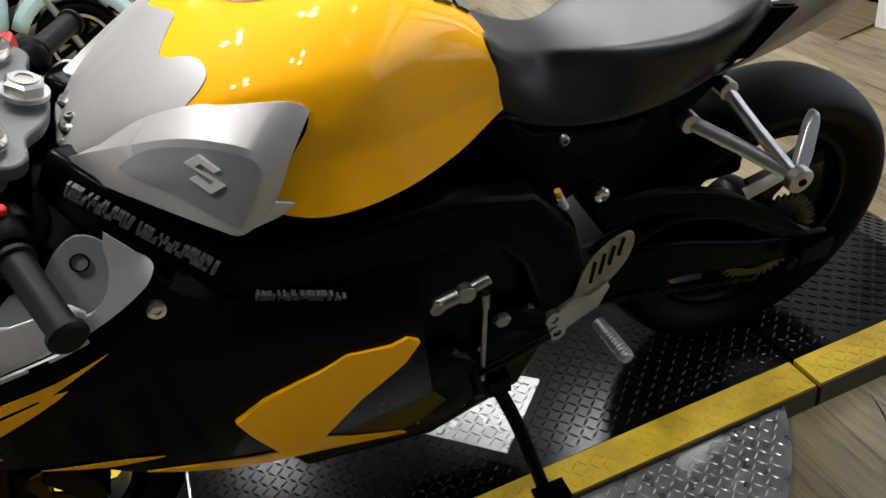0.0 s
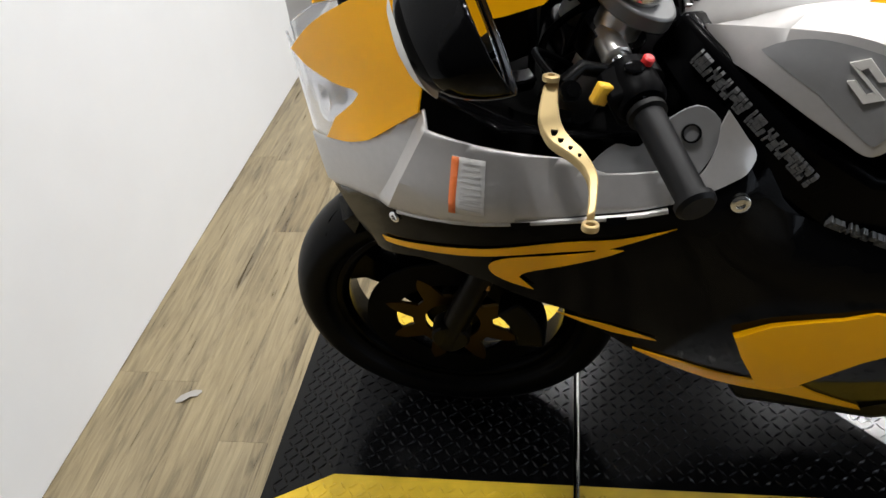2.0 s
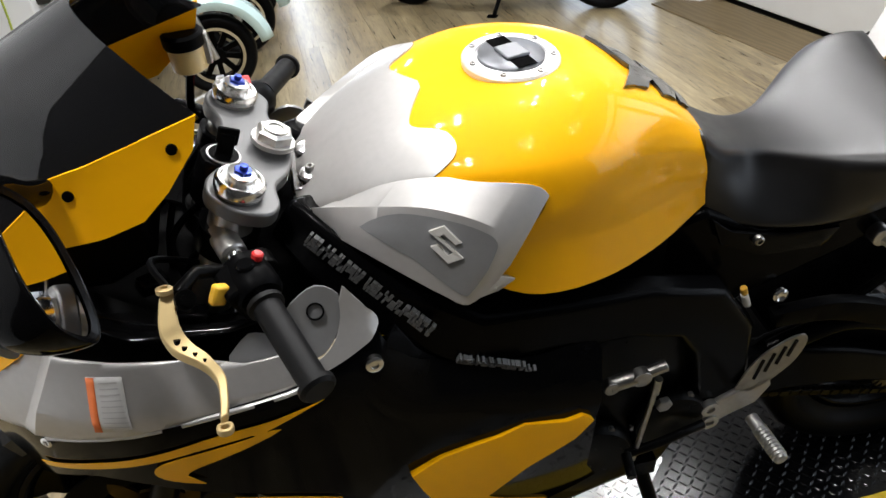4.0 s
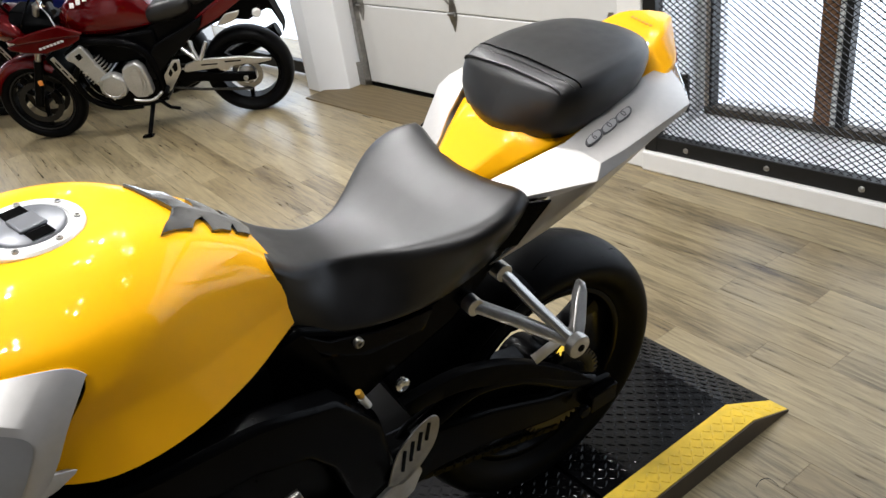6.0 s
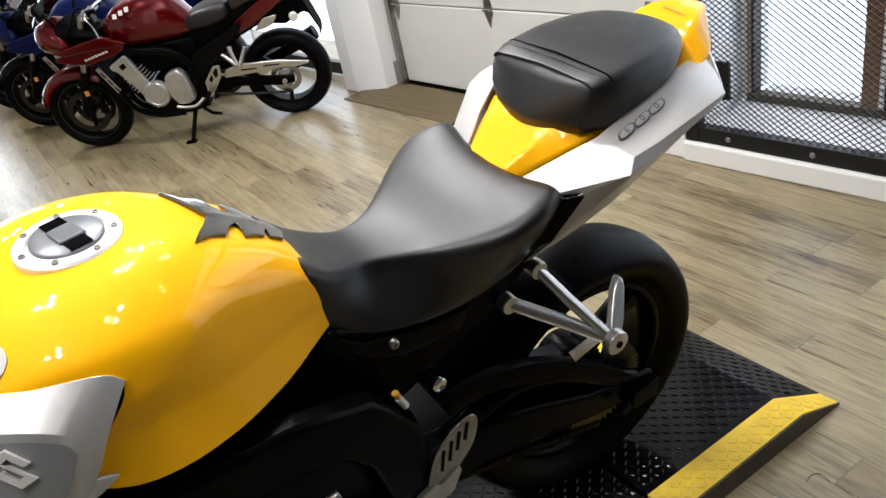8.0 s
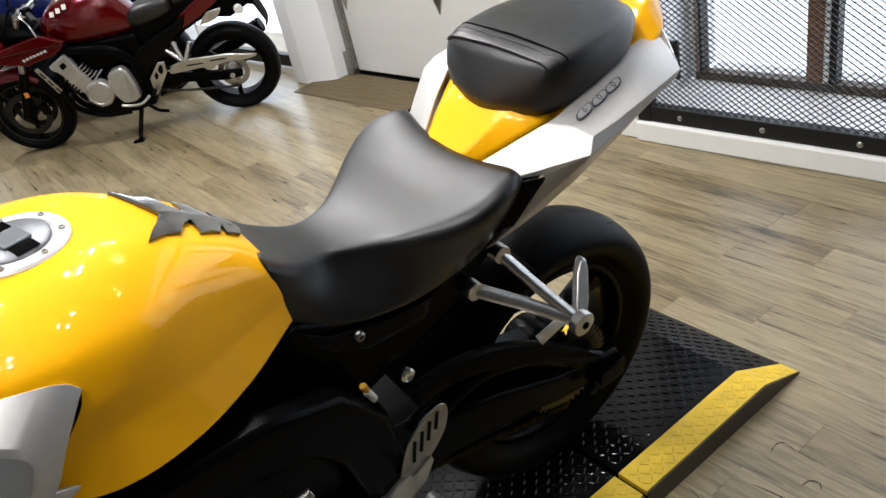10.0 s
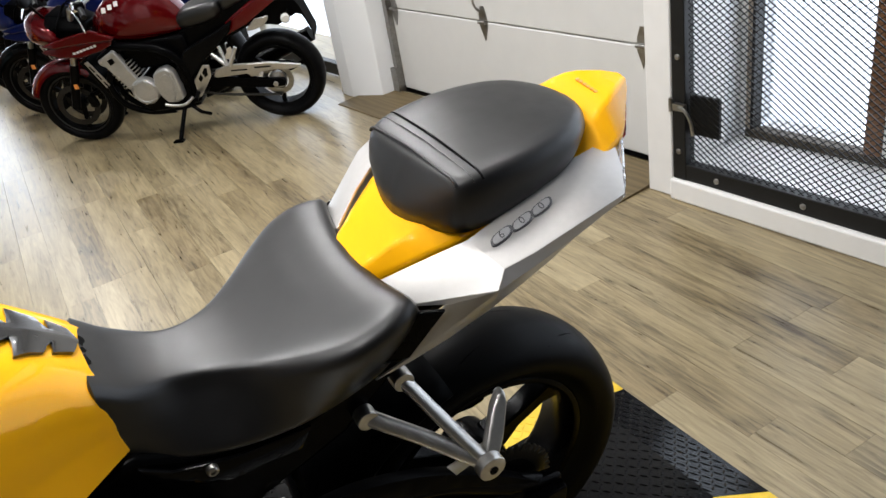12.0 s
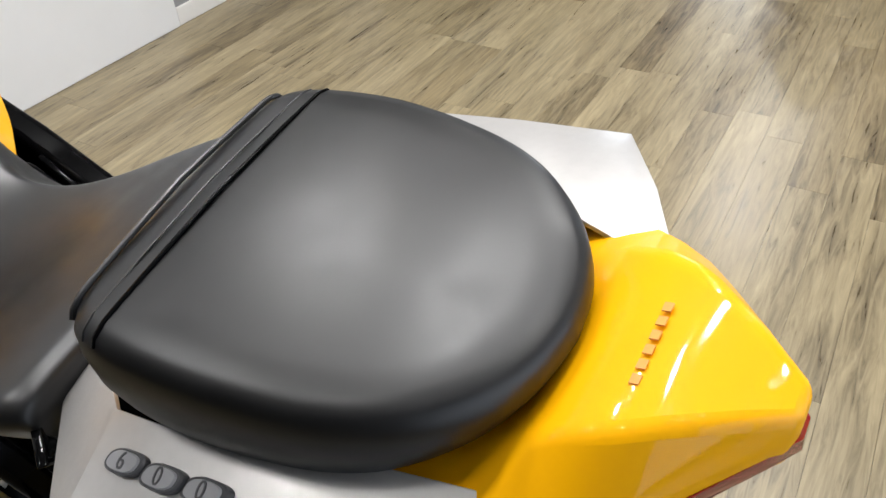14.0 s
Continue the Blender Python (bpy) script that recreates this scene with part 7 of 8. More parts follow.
    for s in (-1, 1):
        part("grip", cyl((-0.235, s * 0.37, 0.983), (-0.295, s * 0.27, 1.006), 0.018, 14, 0.003), GRIP, b, "black grip")
        part("switch_box", moved(box(-0.028, -0.022, -0.020, 0.028, 0.022, 0.026), Matrix.Translation((-0.315, s * 0.235, 1.012)) @ pose(0, 0, 0, 0, 0, s * 30)), PLASTIC, b, "black switch box", bevel=0.006)
        part("hand_lever", loft([[p + Vector((0, 0, q)) for q in (-0.008, 0.008)] + [p + Vector((0.012, 0, q)) for q in (0.008, -0.008)] for p in catmull([(-0.375, s * 0.20, 1.005), (-0.36, s * 0.27, 0.995), (-0.30, s * 0.34, 0.96), (-0.265, s * 0.39, 0.90)], 5)]), CHROME, b, "polished lever", bevel=0.003)
        part("lever_clamp", lathe([(0.026, -0.02), (0.028, 0.0), (0.024, 0.03), (0.016, 0.036)], along((-0.385, s * 0.175, 0.99), (0, 0, 1)), 18), CHROME, b, "chrome lever clamp")
        stalk = part("mirror_stalk", tube(catmull([(-0.62, s * 0.17, 0.96), (-0.61, s * 0.25, 1.05), (-0.59, s * 0.30, 1.10)], 5), 0.009, 10), PLASTIC, b, "black mirror stalk")
        part("mirror", moved(lathe([(0.030, -0.022), (0.052, -0.008), (0.056, 0.008), (0.050, 0.014)], Matrix(), 24), Matrix.Translation((-0.585, s * 0.335, 1.125)) @ pose(0, 0, 0, 0, 90, 0) @ Matrix.Diagonal((0.75, 1.3, 1, 1))), PLASTIC, stalk, "black mirror housing")
    part("top_yoke", body_of(((-0.50, 0.06, 0.94, 0.965), (-0.46, 0.13, 0.94, 0.968), (-0.42, 0.12, 0.945, 0.97)), ((1, 0), (1, 1))), METAL, b, "cast top yoke", bevel=0.006)
    for k, (a, c) in enumerate((((-0.40, -0.12, 0.96), (-0.62, -0.10, 0.80)), ((-0.42, -0.05, 0.97), (-0.60, -0.16, 0.82)), ((-0.39, 0.12, 0.96), (-0.60, 0.08, 0.80)))):
        p, q = Vector(a), Vector(c)
        part("control_cable", tube(catmull([p, p + Vector((-0.08, 0.01, 0.05 - 0.02 * k)), q + Vector((0.05, 0, 0.09)), q], 6), 0.006, 8), PLASTIC, b, "black control cable")
    # engine
    head = Matrix.Translation((-0.17, 0, 0.40)) @ pose(0, 0, 0, 0, -26, 0)
    part("radiator", moved(box(-0.02, -0.15, 0.0, 0.02, 0.15, 0.30), Matrix.Translation((-0.40, 0, 0.36)) @ pose(0, 0, 0, 0, -24, 0)), DARKMETAL, b, "black finned radiator", bevel=0.006)
    for s in (-1, 1):
        plate = part("radiator_trim", prism([(-0.500, 0.622), (-0.470, 0.634), (-0.388, 0.452), (-0.420, 0.432)], s * 0.158 - 0.004, s * 0.158 + 0.004), METAL, b, "brushed aluminium radiator side trim", bevel=0.003)
        for k in range(3):
            part("trim_slot", prism([(-0.478 + 0.026 * k, 0.595 - 0.058 * k), (-0.468 + 0.026 * k, 0.599 - 0.058 * k), (-0.448 + 0.026 * k, 0.556 - 0.058 * k), (-0.458 + 0.026 * k, 0.552 - 0.058 * k)], s * 0.158 - 0.0055, s * 0.158 + 0.0055), GLOSS_BLACK, plate, smooth=False)
    part("cylinder_block", moved(box(-0.075, -0.185, 0.05, 0.075, 0.185, 0.20), head), DARKMETAL, b, "dark cylinder block", bevel=0.01)
    for k in range(6):
        part("cylinder_fin", moved(box(-0.083, -0.190, 0.062 + 0.023 * k, 0.083, 0.190, 0.069 + 0.023 * k), head), ENGINESILVER, b)
    part("cylinder_cover", moved(loft([[(x, y, z) for x, z in ((-0.052, 0.02), (-0.058, 0.16), (-0.066, 0.245), (-0.085, 0.275), (-0.080, 0.305), (0.052, 0.305), (0.064, 0.29), (0.060, 0.245), (0.050, 0.16), (0.046, 0.02))] for y in (-0.212, -0.165)]), head), ENGINESILVER, b, "silver cam chain cover", bevel=0.010, bseg=3)
    part("cylinder_recess", moved(prism([(-0.024, 0.235), (0.018, 0.235), (0.022, 0.268), (-0.020, 0.272)], -0.2140, -0.2125), head), GLOSS_BLACK, b, "dark hollow in the cover", smooth=False)
    for x, z in ((-0.040, 0.06), (0.034, 0.06), (-0.048, 0.15), (0.040, 0.15), (-0.066, 0.288), (0.050, 0.290)):
        part("cover_bolt", moved(lathe([(0.009, 0.0), (0.009, 0.007), (0.005, 0.009)], along((x, -0.212, z), (0, -1, 0)), 10), head), METAL, b)
    part("head_cover", moved(box(-0.085, -0.19, 0.26, 0.085, 0.19, 0.325), head), DARKMETAL, b, "black cylinder head cover", bevel=0.014, bseg=3)
    part("crankcase", body_of(((-0.24, 0.13, 0.24, 0.40), (-0.16, 0.165, 0.21, 0.46), (0.05, 0.16, 0.21, 0.50), (0.18, 0.13, 0.23, 0.48)), ((0.9, 0.0), (1.0, 0.4), (0.92, 1.0))), DARKMETAL, b, "dark crankcase", bevel=0.015, bseg=3)
    cc = part("crank_cover", lathe([(0.092, -0.02), (0.092, 0.022), (0.084, 0.034), (0.070, 0.038), (0.066, 0.034), (0.0, 0.040)], along((-0.135, -0.195, 0.395), (0, -1, 0)), 36), ENGINESILVER, b, "round silver crank cover")
    for k in range(6):
        a = k * math.pi / 3 + 0.3
        part("cover_bolt", lathe([(0.008, 0.0), (0.008, 0.008), (0.004, 0.010)], along((-0.135 + 0.082 * math.cos(a), -0.226, 0.395 + 0.082 * math.sin(a)), (0, -1, 0)), 10), METAL, cc)
    sc_ = part("sprocket_cover", prism([(-0.040, 0.505), (0.0, 0.528), (0.060, 0.540), (0.098, 0.500), (0.112, 0.400), (0.110, 0.310), (0.060, 0.288), (-0.012, 0.292), (-0.050, 0.360), (-0.058, 0.440)], -0.222, -0.150), ENGINESILVER, b, "silver sprocket cover", bevel=0.016, bseg=4)
    part("cover_step", prism([(0.0, 0.48), (0.05, 0.50), (0.072, 0.46), (0.060, 0.36), (0.01, 0.36)], -0.2270, -0.2215), ENGINESILVER, sc_, "raised pad on the cover", bevel=0.002)
    for a, c in (((0.075, 0.485), (0.035, 0.30)),):
        part("cover_rib", tube([(a[0], -0.225, a[1]), ((a[0] + c[0]) / 2 + 0.03, -0.226, (a[1] + c[1]) / 2), (c[0], -0.225, c[1])], 0.007, 8), ENGINESILVER, sc_)
    part("sump", body_of(((-0.16, 0.10, 0.18, 0.24), (0.0, 0.11, 0.165, 0.24), (0.14, 0.09, 0.185, 0.24)), ((0.8, 0.0), (1.0, 0.6), (1.0, 1.0))), DARKMETAL, b, "black sump", bevel=0.01)
    part("gear_pedal", tube(catmull([(0.16, -0.19, 0.30), (0.10, -0.22, 0.268), (0.02, -0.225, 0.272), (-0.03, -0.23, 0.29)], 5), 0.010, 10), METAL, b, "silver gear pedal")
    for k in range(4):
        y = -0.14 + 0.093 * k
        part("exhaust_header", tube(catmull([(-0.32, y, 0.55), (-0.40, y, 0.46), (-0.37, y * 0.9, 0.30), (-0.24, y * 0.7, 0.20), (-0.05, y * 0.5, 0.17)], 5), 0.021, 12), DARKMETAL, b, "dark exhaust header")
    part("silencer", tube(catmull([(0.10, 0.14, 0.19), (0.40, 0.20, 0.27), (0.95, 0.215, 0.47)], 6), 0.052, 18), DARKMETAL, b, "dark silencer")
    # frame and covers
    both("frame_tube", tube(catmull([(-0.42, -0.07, 0.80), (-0.28, -0.16, 0.72), (0.02, -0.175, 0.665), (0.14, -0.165, 0.56), (0.17, -0.150, 0.40), (0.16, -0.14, 0.30)], 6), 0.030, 12), SATIN_BLACK, b, "black frame tube")
    part("airbox", box(-0.24, -0.14, 0.52, 0.22, 0.14, 0.71), SATIN_BLACK, b, "black airbox between the frame tubes", bevel=0.02)
    side_plate_of(b, "side_cover", [(0.095, 0.42), (0.115, 0.515), (0.20, 0.615), (0.30, 0.655), (0.44, 0.705), (0.58, 0.765), (0.54, 0.69), (0.42, 0.60), (0.30, 0.515), (0.17, 0.40), (0.13, 0.36)], -0.172, -0.135, GLOSS_BLACK, "gloss black frame side cover", 0.014)
    part("inner_mudguard", body_of(((0.18, 0.10, 0.40, 0.72), (0.34, 0.10, 0.52, 0.77), (0.52, 0.10, 0.64, 0.83), (0.80, 0.09, 0.74, 0.88)), ((1, 0), (1, 1))), SATIN_BLACK, b, "black inner mudguard", bevel=0.01)
    both("swingarm", loft([[(x, -y - 0.016, z - h), (x, -y + 0.016, z - h), (x, -y + 0.016, z + h), (x, -y - 0.016, z + h)] for x, y, z, h in ((0.20, 0.12, 0.38, 0.045), (0.45, 0.130, 0.345, 0.036), (0.70, 0.135, 0.305, 0.034), (0.80, 0.135, 0.30, 0.026))]), SATIN_BLACK, b, "black swingarm", bevel=0.008)
    cg = part("chain_guard", prism([(0.342, 0.415), (0.366, 0.457), (0.461, 0.480), (0.735, 0.460), (0.942, 0.418), (0.935, 0.402), (0.858, 0.395), (0.735, 0.405), (0.655, 0.400), (0.640, 0.378), (0.593, 0.378), (0.570, 0.402), (0.358, 0.402)], -0.172, -0.150), METAL, b, "silver pressed chain guard", bevel=0.005)
    for x0, x1 in ((0.47, 0.58), (0.63, 0.74)):
        part("guard_slot", prism([(x0, 0.444), (x1, 0.437), (x1, 0.428), (x0, 0.434)], -0.1735, -0.1715), GLOSS_BLACK, cg, "dark slot in the guard", smooth=False)
    part("drive_chain", tube([(0.12, -0.110, 0.455), (0.40, -0.110, 0.43), (0.74, -0.110, 0.41)], 0.010, 8), DARKSTEEL, b, "dark drive chain")
    part("drive_chain", tube([(0.12, -0.110, 0.31), (0.40, -0.110, 0.245), (0.74, -0.110, 0.20)], 0.010, 8), DARKSTEEL, b, "dark drive chain")
    # footrests
    for a, c in (((0.378, 0.567), (0.467, 0.488)), ((0.440, 0.612), (0.472, 0.488)), ((0.548, 0.590), (0.484, 0.482))):
        part("footrest_strut", tube([(a[0], -0.165, a[1]), (c[0], -0.205, c[1])], 0.013, 10), METAL, b, "silver passenger footrest strut")
    side_plate_of(b, "footrest_plate", [(0.209, 0.411), (0.30, 0.510), (0.345, 0.505), (0.335, 0.43), (0.255, 0.335), (0.224, 0.300), (0.188, 0.292), (0.205, 0.34)], -0.195, -0.180, METAL, "cast aluminium footrest plate", 0.004)
    for pts in ([(0.245, 0.425), (0.270, 0.455), (0.278, 0.425), (0.252, 0.395)], [(0.283, 0.463), (0.310, 0.492), (0.325, 0.488), (0.316, 0.440), (0.292, 0.425)]):
        part("plate_cutout", prism(pts, -0.1965, -0.1945), GLOSS_BLACK, b, "dark cut-out in the plate", smooth=False)
    both("rider_footpeg", cyl((0.21, -0.19, 0.33), (0.225, -0.30, 0.325), 0.014, 12, 0.003), PLASTIC, b, "black rubber footpeg")
    part("side_stand", join(tube(catmull([(0.08, -0.14, 0.27), (0.05, -0.22, 0.17), (0.02, -0.31, 0.062)], 5), 0.015, 10), moved(box(-0.04, -0.022, -0.006, 0.03, 0.022, 0.006), Matrix.Translation((0.015, -0.32, 0.055)) @ pose(0, 0, 0, -8, 0, 0))), SATIN_BLACK, b, "black side stand, down")
    for s in (-1, 1):
        part("centre_stand", join(cyl((0.06, s * 0.12, 0.25), (0.16, s * 0.15, 0.165), 0.013), cyl((0.16, s * 0.15, 0.165), (0.23, s * 0.17, 0.155), 0.012)), SATIN_BLACK, b, "black centre stand, folded")
    return b


def parked(x, y, turn=-35.4):
    """A leaning machine whose front tyre meets the floor at x, y."""
    a = radians(turn)
    return pose(x + 0.636 * math.cos(a), y + 0.636 * math.sin(a), 0, 8, 0, turn) @ Matrix.Scale(0.862, 4)


RED_AT = parked(0.588, 4.185)
naked_bike(RED_AT, REDPAINT, "candy red half-faired motorcycle with silver engine on its side stand", lettered=True)
naked_bike(parked(0.44, 5.15), BLUEPAINT, "blue motorcycle with a black front mudguard parked behind the red one", GLOSS_BLACK)
naked_bike(parked(0.35, 6.05), GLOSS_BLACK, "black motorcycle third in the row", GLOSS_BLACK)
naked_bike(parked(0.27, 7.05), SILVER_DARK, "grey motorcycle fourth in the row")
naked_bike(parked(0.20, 8.05), REDPAINT, "dark red motorcycle at the far end of the row", GLOSS_BLACK)


def scooter(m, paint, label):
    b = empty("scooter", m, label, "scooter", "scooters parked in a row")
    f, r = Vector((0.58, 0, 0.205)), Vector((-0.62, 0, 0.205))
    w = simple_wheel("front_wheel", f, 0.205, 0.052, 0.135, b, 10, SATIN_BLACK, "black ten-spoke front wheel")
    part("rim_band", lathe([(0.139, -0.044), (0.143, -0.047), (0.128, -0.047), (0.126, -0.042)], Matrix.Translation(f) @ AXIS_Y, 40, True), POLISHED, w, "bright rim edge")
    part("rim_band", lathe([(0.139, 0.044), (0.143, 0.047), (0.128, 0.047), (0.126, 0.042)], Matrix.Translation(f) @ AXIS_Y, 40, True), POLISHED, w, "bright rim edge")
    simple_wheel("rear_wheel", r, 0.205, 0.055, 0.135, b, 10, SATIN_BLACK, "black rear wheel")
    for s in (-1, 1):
        part("fork_leg", cyl((0.575, s * 0.075, 0.20), (0.495, s * 0.075, 0.50), 0.017, 14, 0.003), METAL, b, "grey front suspension leg")
    part("front_mudguard", loft([[(f.x + q * math.cos(a), y, f.z + q * math.sin(a)) for y, q in ((-0.088, 0.235), (-0.085, 0.275), (-0.05, 0.305), (0.05, 0.305), (0.085, 0.275), (0.088, 0.235))] for a in np.linspace(radians(10), radians(150), 14)], False, False), paint, b, "painted front mudguard", solid=0.004)
    part("leg_shield", loft([[(x, -wd, z), (x + 0.035, -wd * 0.6, z), (x + 0.055, 0, z), (x + 0.035, wd * 0.6, z), (x, wd, z), (x - 0.025, wd * 0.6, z), (x - 0.025, -wd * 0.6, z)] for x, wd, z in ((0.20, 0.15, 0.26), (0.27, 0.21, 0.36), (0.33, 0.22, 0.55), (0.33, 0.20, 0.75), (0.34, 0.13, 0.92), (0.34, 0.09, 0.99))]), paint, b, "painted leg shield", sub=1)
    part("horn_grille", join(*[box(0.383, -0.045, 0.60 + 0.022 * k, 0.392, 0.045, 0.610 + 0.022 * k) for k in range(5)]), PLASTIC, b, "black slotted horn grille", bevel=0.002)
    part("floorboard", loft([[(x, -wd, z), (x, wd, z), (x, wd, z - 0.07), (x, -wd, z - 0.07)] for x, wd, z in ((0.25, 0.15, 0.31), (0.10, 0.17, 0.28), (-0.18, 0.17, 0.28), (-0.25, 0.15, 0.34))]), PLASTIC, b, "black floorboard", bevel=0.01)
    part("rear_body", loft([[(x, -wd * c, z0 + (z1 - z0) * h) for c, h in ((0.7, 0), (1.0, 0.3), (1.0, 0.7), (0.75, 1), (-0.75, 1), (-1, 0.7), (-1, 0.3), (-0.7, 0))] for x, wd, z0, z1 in ((-0.20, 0.12, 0.30, 0.66), (-0.35, 0.19, 0.33, 0.74), (-0.62, 0.21, 0.36, 0.75), (-0.85, 0.12, 0.45, 0.72))]), paint, b, "painted rear body", sub=1)
    part("saddle", loft([[(x, -wd, z), (x, -wd * 0.8, z + 0.06), (x, wd * 0.8, z + 0.06), (x, wd, z)] for x, wd, z in ((-0.15, 0.09, 0.70), (-0.30, 0.14, 0.75), (-0.60, 0.14, 0.76), (-0.82, 0.09, 0.75))]), VINYL, b, "dark saddle", sub=1)
    part("headset", loft([[(x, -wd, z), (x, wd, z), (x, wd * 0.8, z + h), (x, -wd * 0.8, z + h)] for x, wd, z, h in ((0.24, 0.12, 0.98, 0.10), (0.34, 0.13, 0.97, 0.14), (0.42, 0.08, 1.0, 0.09))]), paint, b, "painted handlebar headset", sub=1)
    part("handlebar", tube(catmull([(0.22, -0.34, 1.03), (0.28, -0.15, 1.03), (0.28, 0.15, 1.03), (0.22, 0.34, 1.03)], 5), 0.017, 10), PLASTIC, b, "black handlebar with grips")
    part("headlight", lathe([(0.055, 0), (0.06, 0.012), (0.05, 0.022), (0.0, 0.026)], along((0.415, 0, 1.05), (1, 0, 0)), 24), REFLECTOR, b, "round headlight")
    part("side_stand", cyl((-0.1, 0.12, 0.24), (-0.08, 0.22, 0.02), 0.01), SATIN_BLACK, b)
    return b


FX = 0.58
for (cx, cy), paint, label, turn in (((-0.66, 3.05), MINT, "pale mint scooter with black ten-spoke wheels", 4), ((-0.535, 3.68), MINT, "pale mint scooter second in the row", 4), ((-0.49, 4.30), ORANGEPAINT, "orange scooter third in the row", 4), ((-0.48, 5.0), MINT, "pale mint scooter fourth in the row", 4), ((-0.47, 5.72), ORANGEPAINT, "orange scooter fifth in the row", 4), ((-0.49, 6.6), WHITEPAINT, "white scooter at the far end of the row", 4)):
    a = radians(turn)
    scooter(pose(cx - FX * math.cos(a), cy - FX * math.sin(a), 0, 0, 0, turn), paint, label)

# bin by the far door
bn = empty("waste_bin", pose(-0.04, 8.62, 0), "teal plastic bin standing by the far glazed door", "bin")
part("tub", lathe([(0.17, 0.0), (0.18, 0.01), (0.215, 0.55), (0.205, 0.56), (0.17, 0.03), (0.0, 0.02)], Matrix(), 32), TEAL, bn)
part("rim", lathe([(0.212, 0.545), (0.228, 0.55), (0.228, 0.575), (0.206, 0.575), (0.206, 0.55)], Matrix(), 32, True), TEAL, bn, "rolled rim")

# stool by the pier
stl = empty("stool", pose(-1.25, 3.02, 0, 0, 0, 12), "black tubular steel stool with a padded black seat", "stool")
for s in (-1, 1):
    part("sled_leg", tube(catmull([(-0.17, s * 0.16, 0.60), (-0.17, s * 0.17, 0.3), (-0.17, s * 0.18, 0.06), (-0.14, s * 0.18, 0.018), (0.0, s * 0.18, 0.018), (0.14, s * 0.18, 0.018), (0.17, s * 0.18, 0.06), (0.17, s * 0.17, 0.3), (0.17, s * 0.16, 0.60)], 4), 0.016, 10), SATIN_BLACK, stl, "black tube leg")
part("cross_bar", cyl((0.17, -0.17, 0.18), (0.17, 0.17, 0.18), 0.011), SATIN_BLACK, stl)
part("cushion", loft([[(x * w, y * w, z) for x, y in [(0.21 * math.copysign(abs(math.cos(a)) ** 0.5, math.cos(a)), 0.20 * math.copysign(abs(math.sin(a)) ** 0.5, math.sin(a))) for a in np.linspace(0, 2 * math.pi, 24, endpoint=False)]] for w, z in ((0.9, 0.60), (1.0, 0.62), (1.0, 0.66), (0.92, 0.685), (0.5, 0.695))]), VINYL, stl, "padded black seat", sub=1)

# sliver of torn tape on the floor by the wall
scrap = empty("tape_scrap", pose(-1.36, 0.02, 0.0, 0, 0, 35), "small torn sliver of pale tape lying on the planks", "scrap")
part("strip", loft([[(x, -w, z), (x, w, z), (x, w, z + 0.0012), (x, -w, z + 0.0012)] for x, w, z in ((-0.028, 0.004, 0.0005), (-0.012, 0.010, 0.0035), (0.006, 0.008, 0.006), (0.020, 0.011, 0.002), (0.034, 0.003, 0.0005))]), mat("dull_tape", (0.36, 0.34, 0.31), 0.5), scrap, smooth=False)


# ---- floor planks ----
def plank_mesh(length, width):
    V, F = box(0.0004, 0.0004, -0.006, width - 0.0004, length - 0.0004, 0.0)
    me = bpy.data.meshes.new("plank")
    me.from_pydata(V, [], F)
    me.materials.append(FLOORWOOD)
    return me


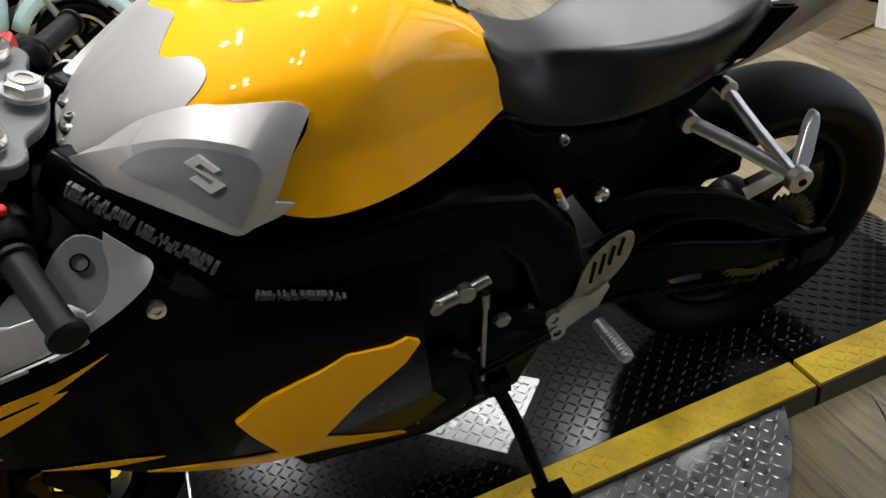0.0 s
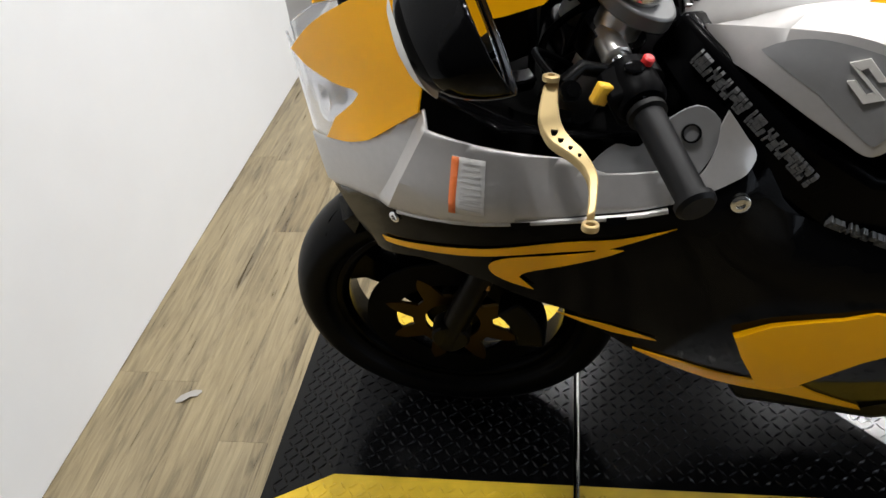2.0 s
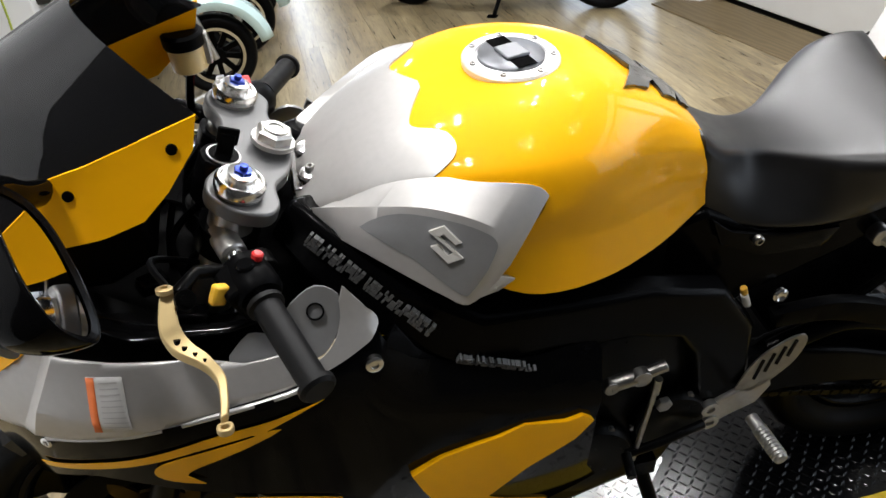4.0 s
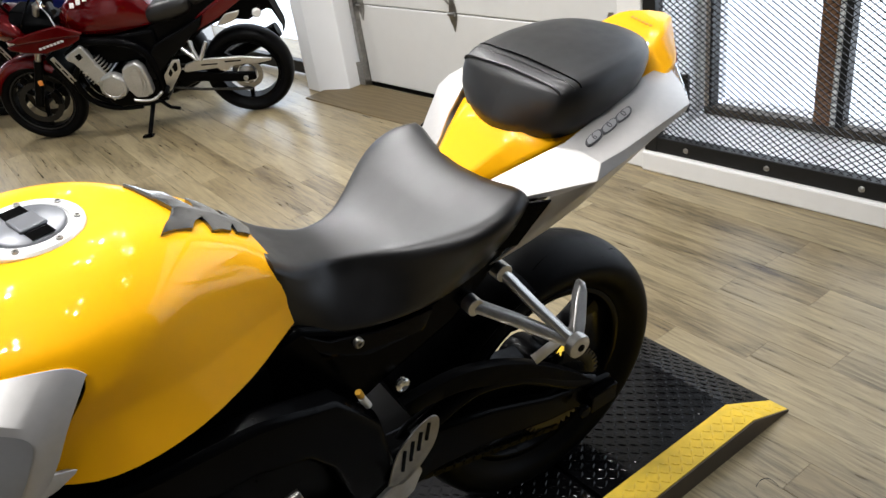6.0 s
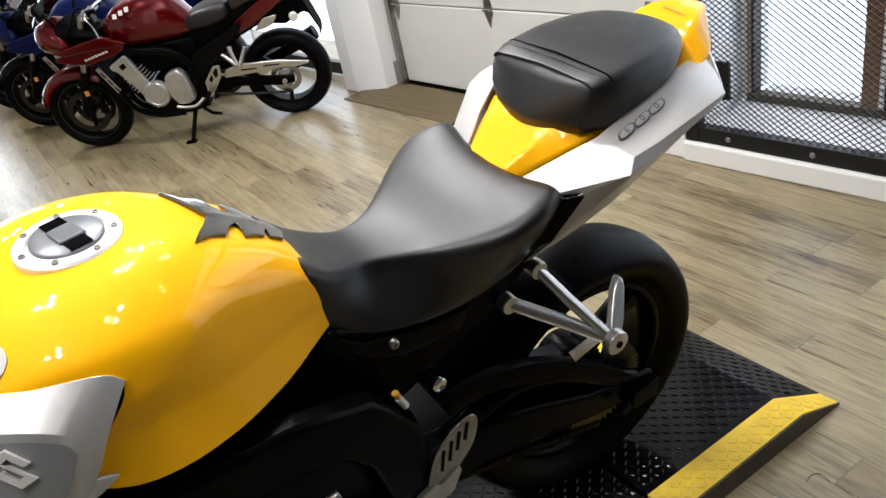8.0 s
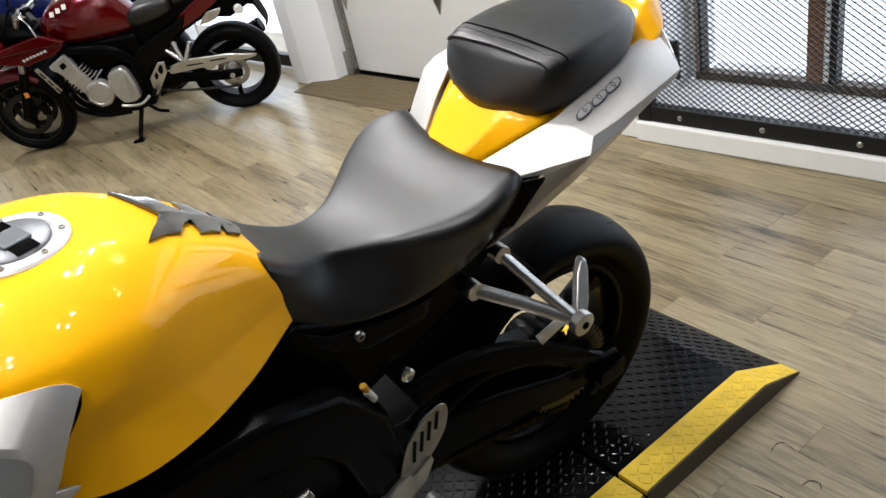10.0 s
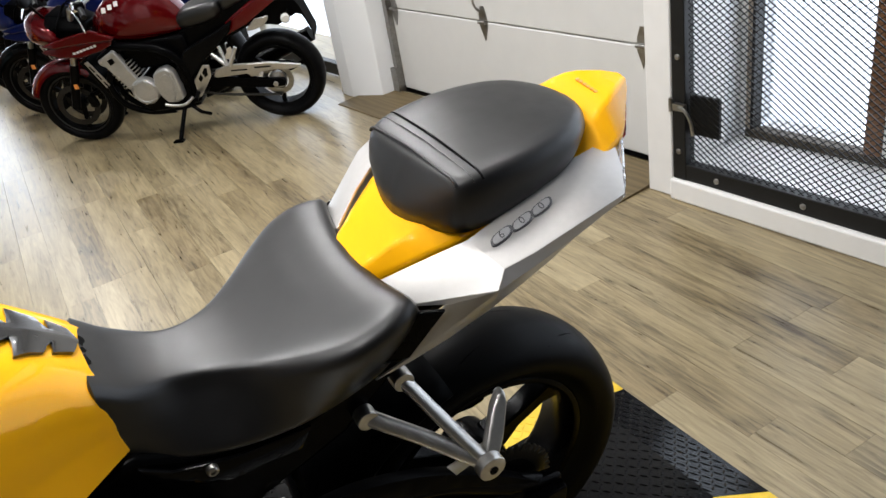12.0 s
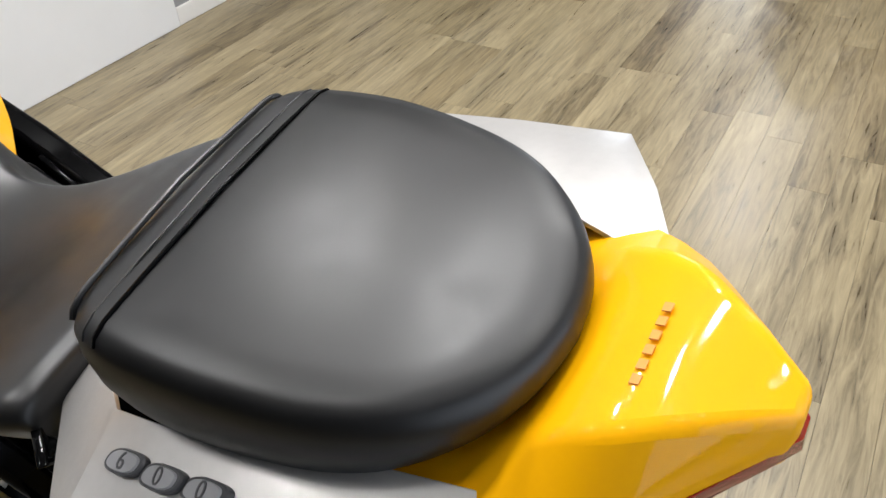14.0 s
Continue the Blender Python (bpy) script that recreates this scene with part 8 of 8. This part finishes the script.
PW, PL = 0.112, 0.98
full = plank_mesh(PL, PW)
rnd = random.Random(4)
far_v, far_f = [], []
x = -2.36
while x < 2.9:
    y, first = SOUTH, rnd.uniform(0.25, PL)
    short = plank_mesh(first, PW)
    while y < NORTH:
        ln = first if y == SOUTH else PL
        if -1.66 < x < 2.7 and y < 3.7:
            ob = new("plank", short if y == SOUTH else full)
            ob.location = (x, y, 0)
            ob.parent = floor
        else:
            g = box(x + 0.0004, y + 0.0004, -0.006, x + PW - 0.0004, min(y + ln, NORTH) - 0.0004, 0.0)
            n = len(far_v)
            far_v += g[0]; far_f += [tuple(i + n for i in q) for q in g[1]]
        y += ln
    x += PW
me = bpy.data.meshes.new("plank")
me.from_pydata(far_v, [], far_f)
me.materials.append(FLOORWOOD)
ob = new("plank", me)
ob.parent = floor
tagged(ob, "floor planks further off", kind="stuff")

# splits and knots of the worn boards beside the lift
SPLIT = mat("dark_wood_split", (0.012, 0.008, 0.005), 0.7, vary=0.3, scale=200)


def grain_split(way, wide):
    pts = catmull([(x, y, 0) for x, y in way], 6)
    n, V, F = len(pts), [], []
    for i, p in enumerate(pts):
        a, b = pts[max(0, i - 1)], pts[min(n - 1, i + 1)]
        d = Vector((b[0] - a[0], b[1] - a[1], 0)).normalized()
        w = wide * (0.25 + 0.75 * math.sin(math.pi * (i + 0.5) / n)) * rnd.uniform(0.6, 1.3)
        for s in (-w, w):
            V += [(p[0] - d.y * s, p[1] + d.x * s, 0.0002), (p[0] - d.y * s, p[1] + d.x * s, 0.0006)]
    for i in range(n - 1):
        q = 4 * i
        F += [(q + 1, q + 3, q + 7, q + 5), (q, q + 1, q + 5, q + 4), (q + 3, q + 2, q + 6, q + 7)]
    return V, F


for way, wide in (([(0.878, -0.312), (0.863, -0.358), (0.833, -0.422), (0.844, -0.442), (0.836, -0.507)], 0.0022),
                  ([(0.971, -0.401), (0.979, -0.459), (0.981, -0.518), (0.978, -0.558)], 0.0014),
                  ([(1.076, -0.383), (1.101, -0.378), (1.119, -0.389), (1.114, -0.416)], 0.0014),
                  ([(1.031, -0.482), (1.053, -0.485), (1.062, -0.502), (1.048, -0.516)], 0.0018)):
    part("grain_split", grain_split(way, wide), SPLIT, floor, smooth=False)
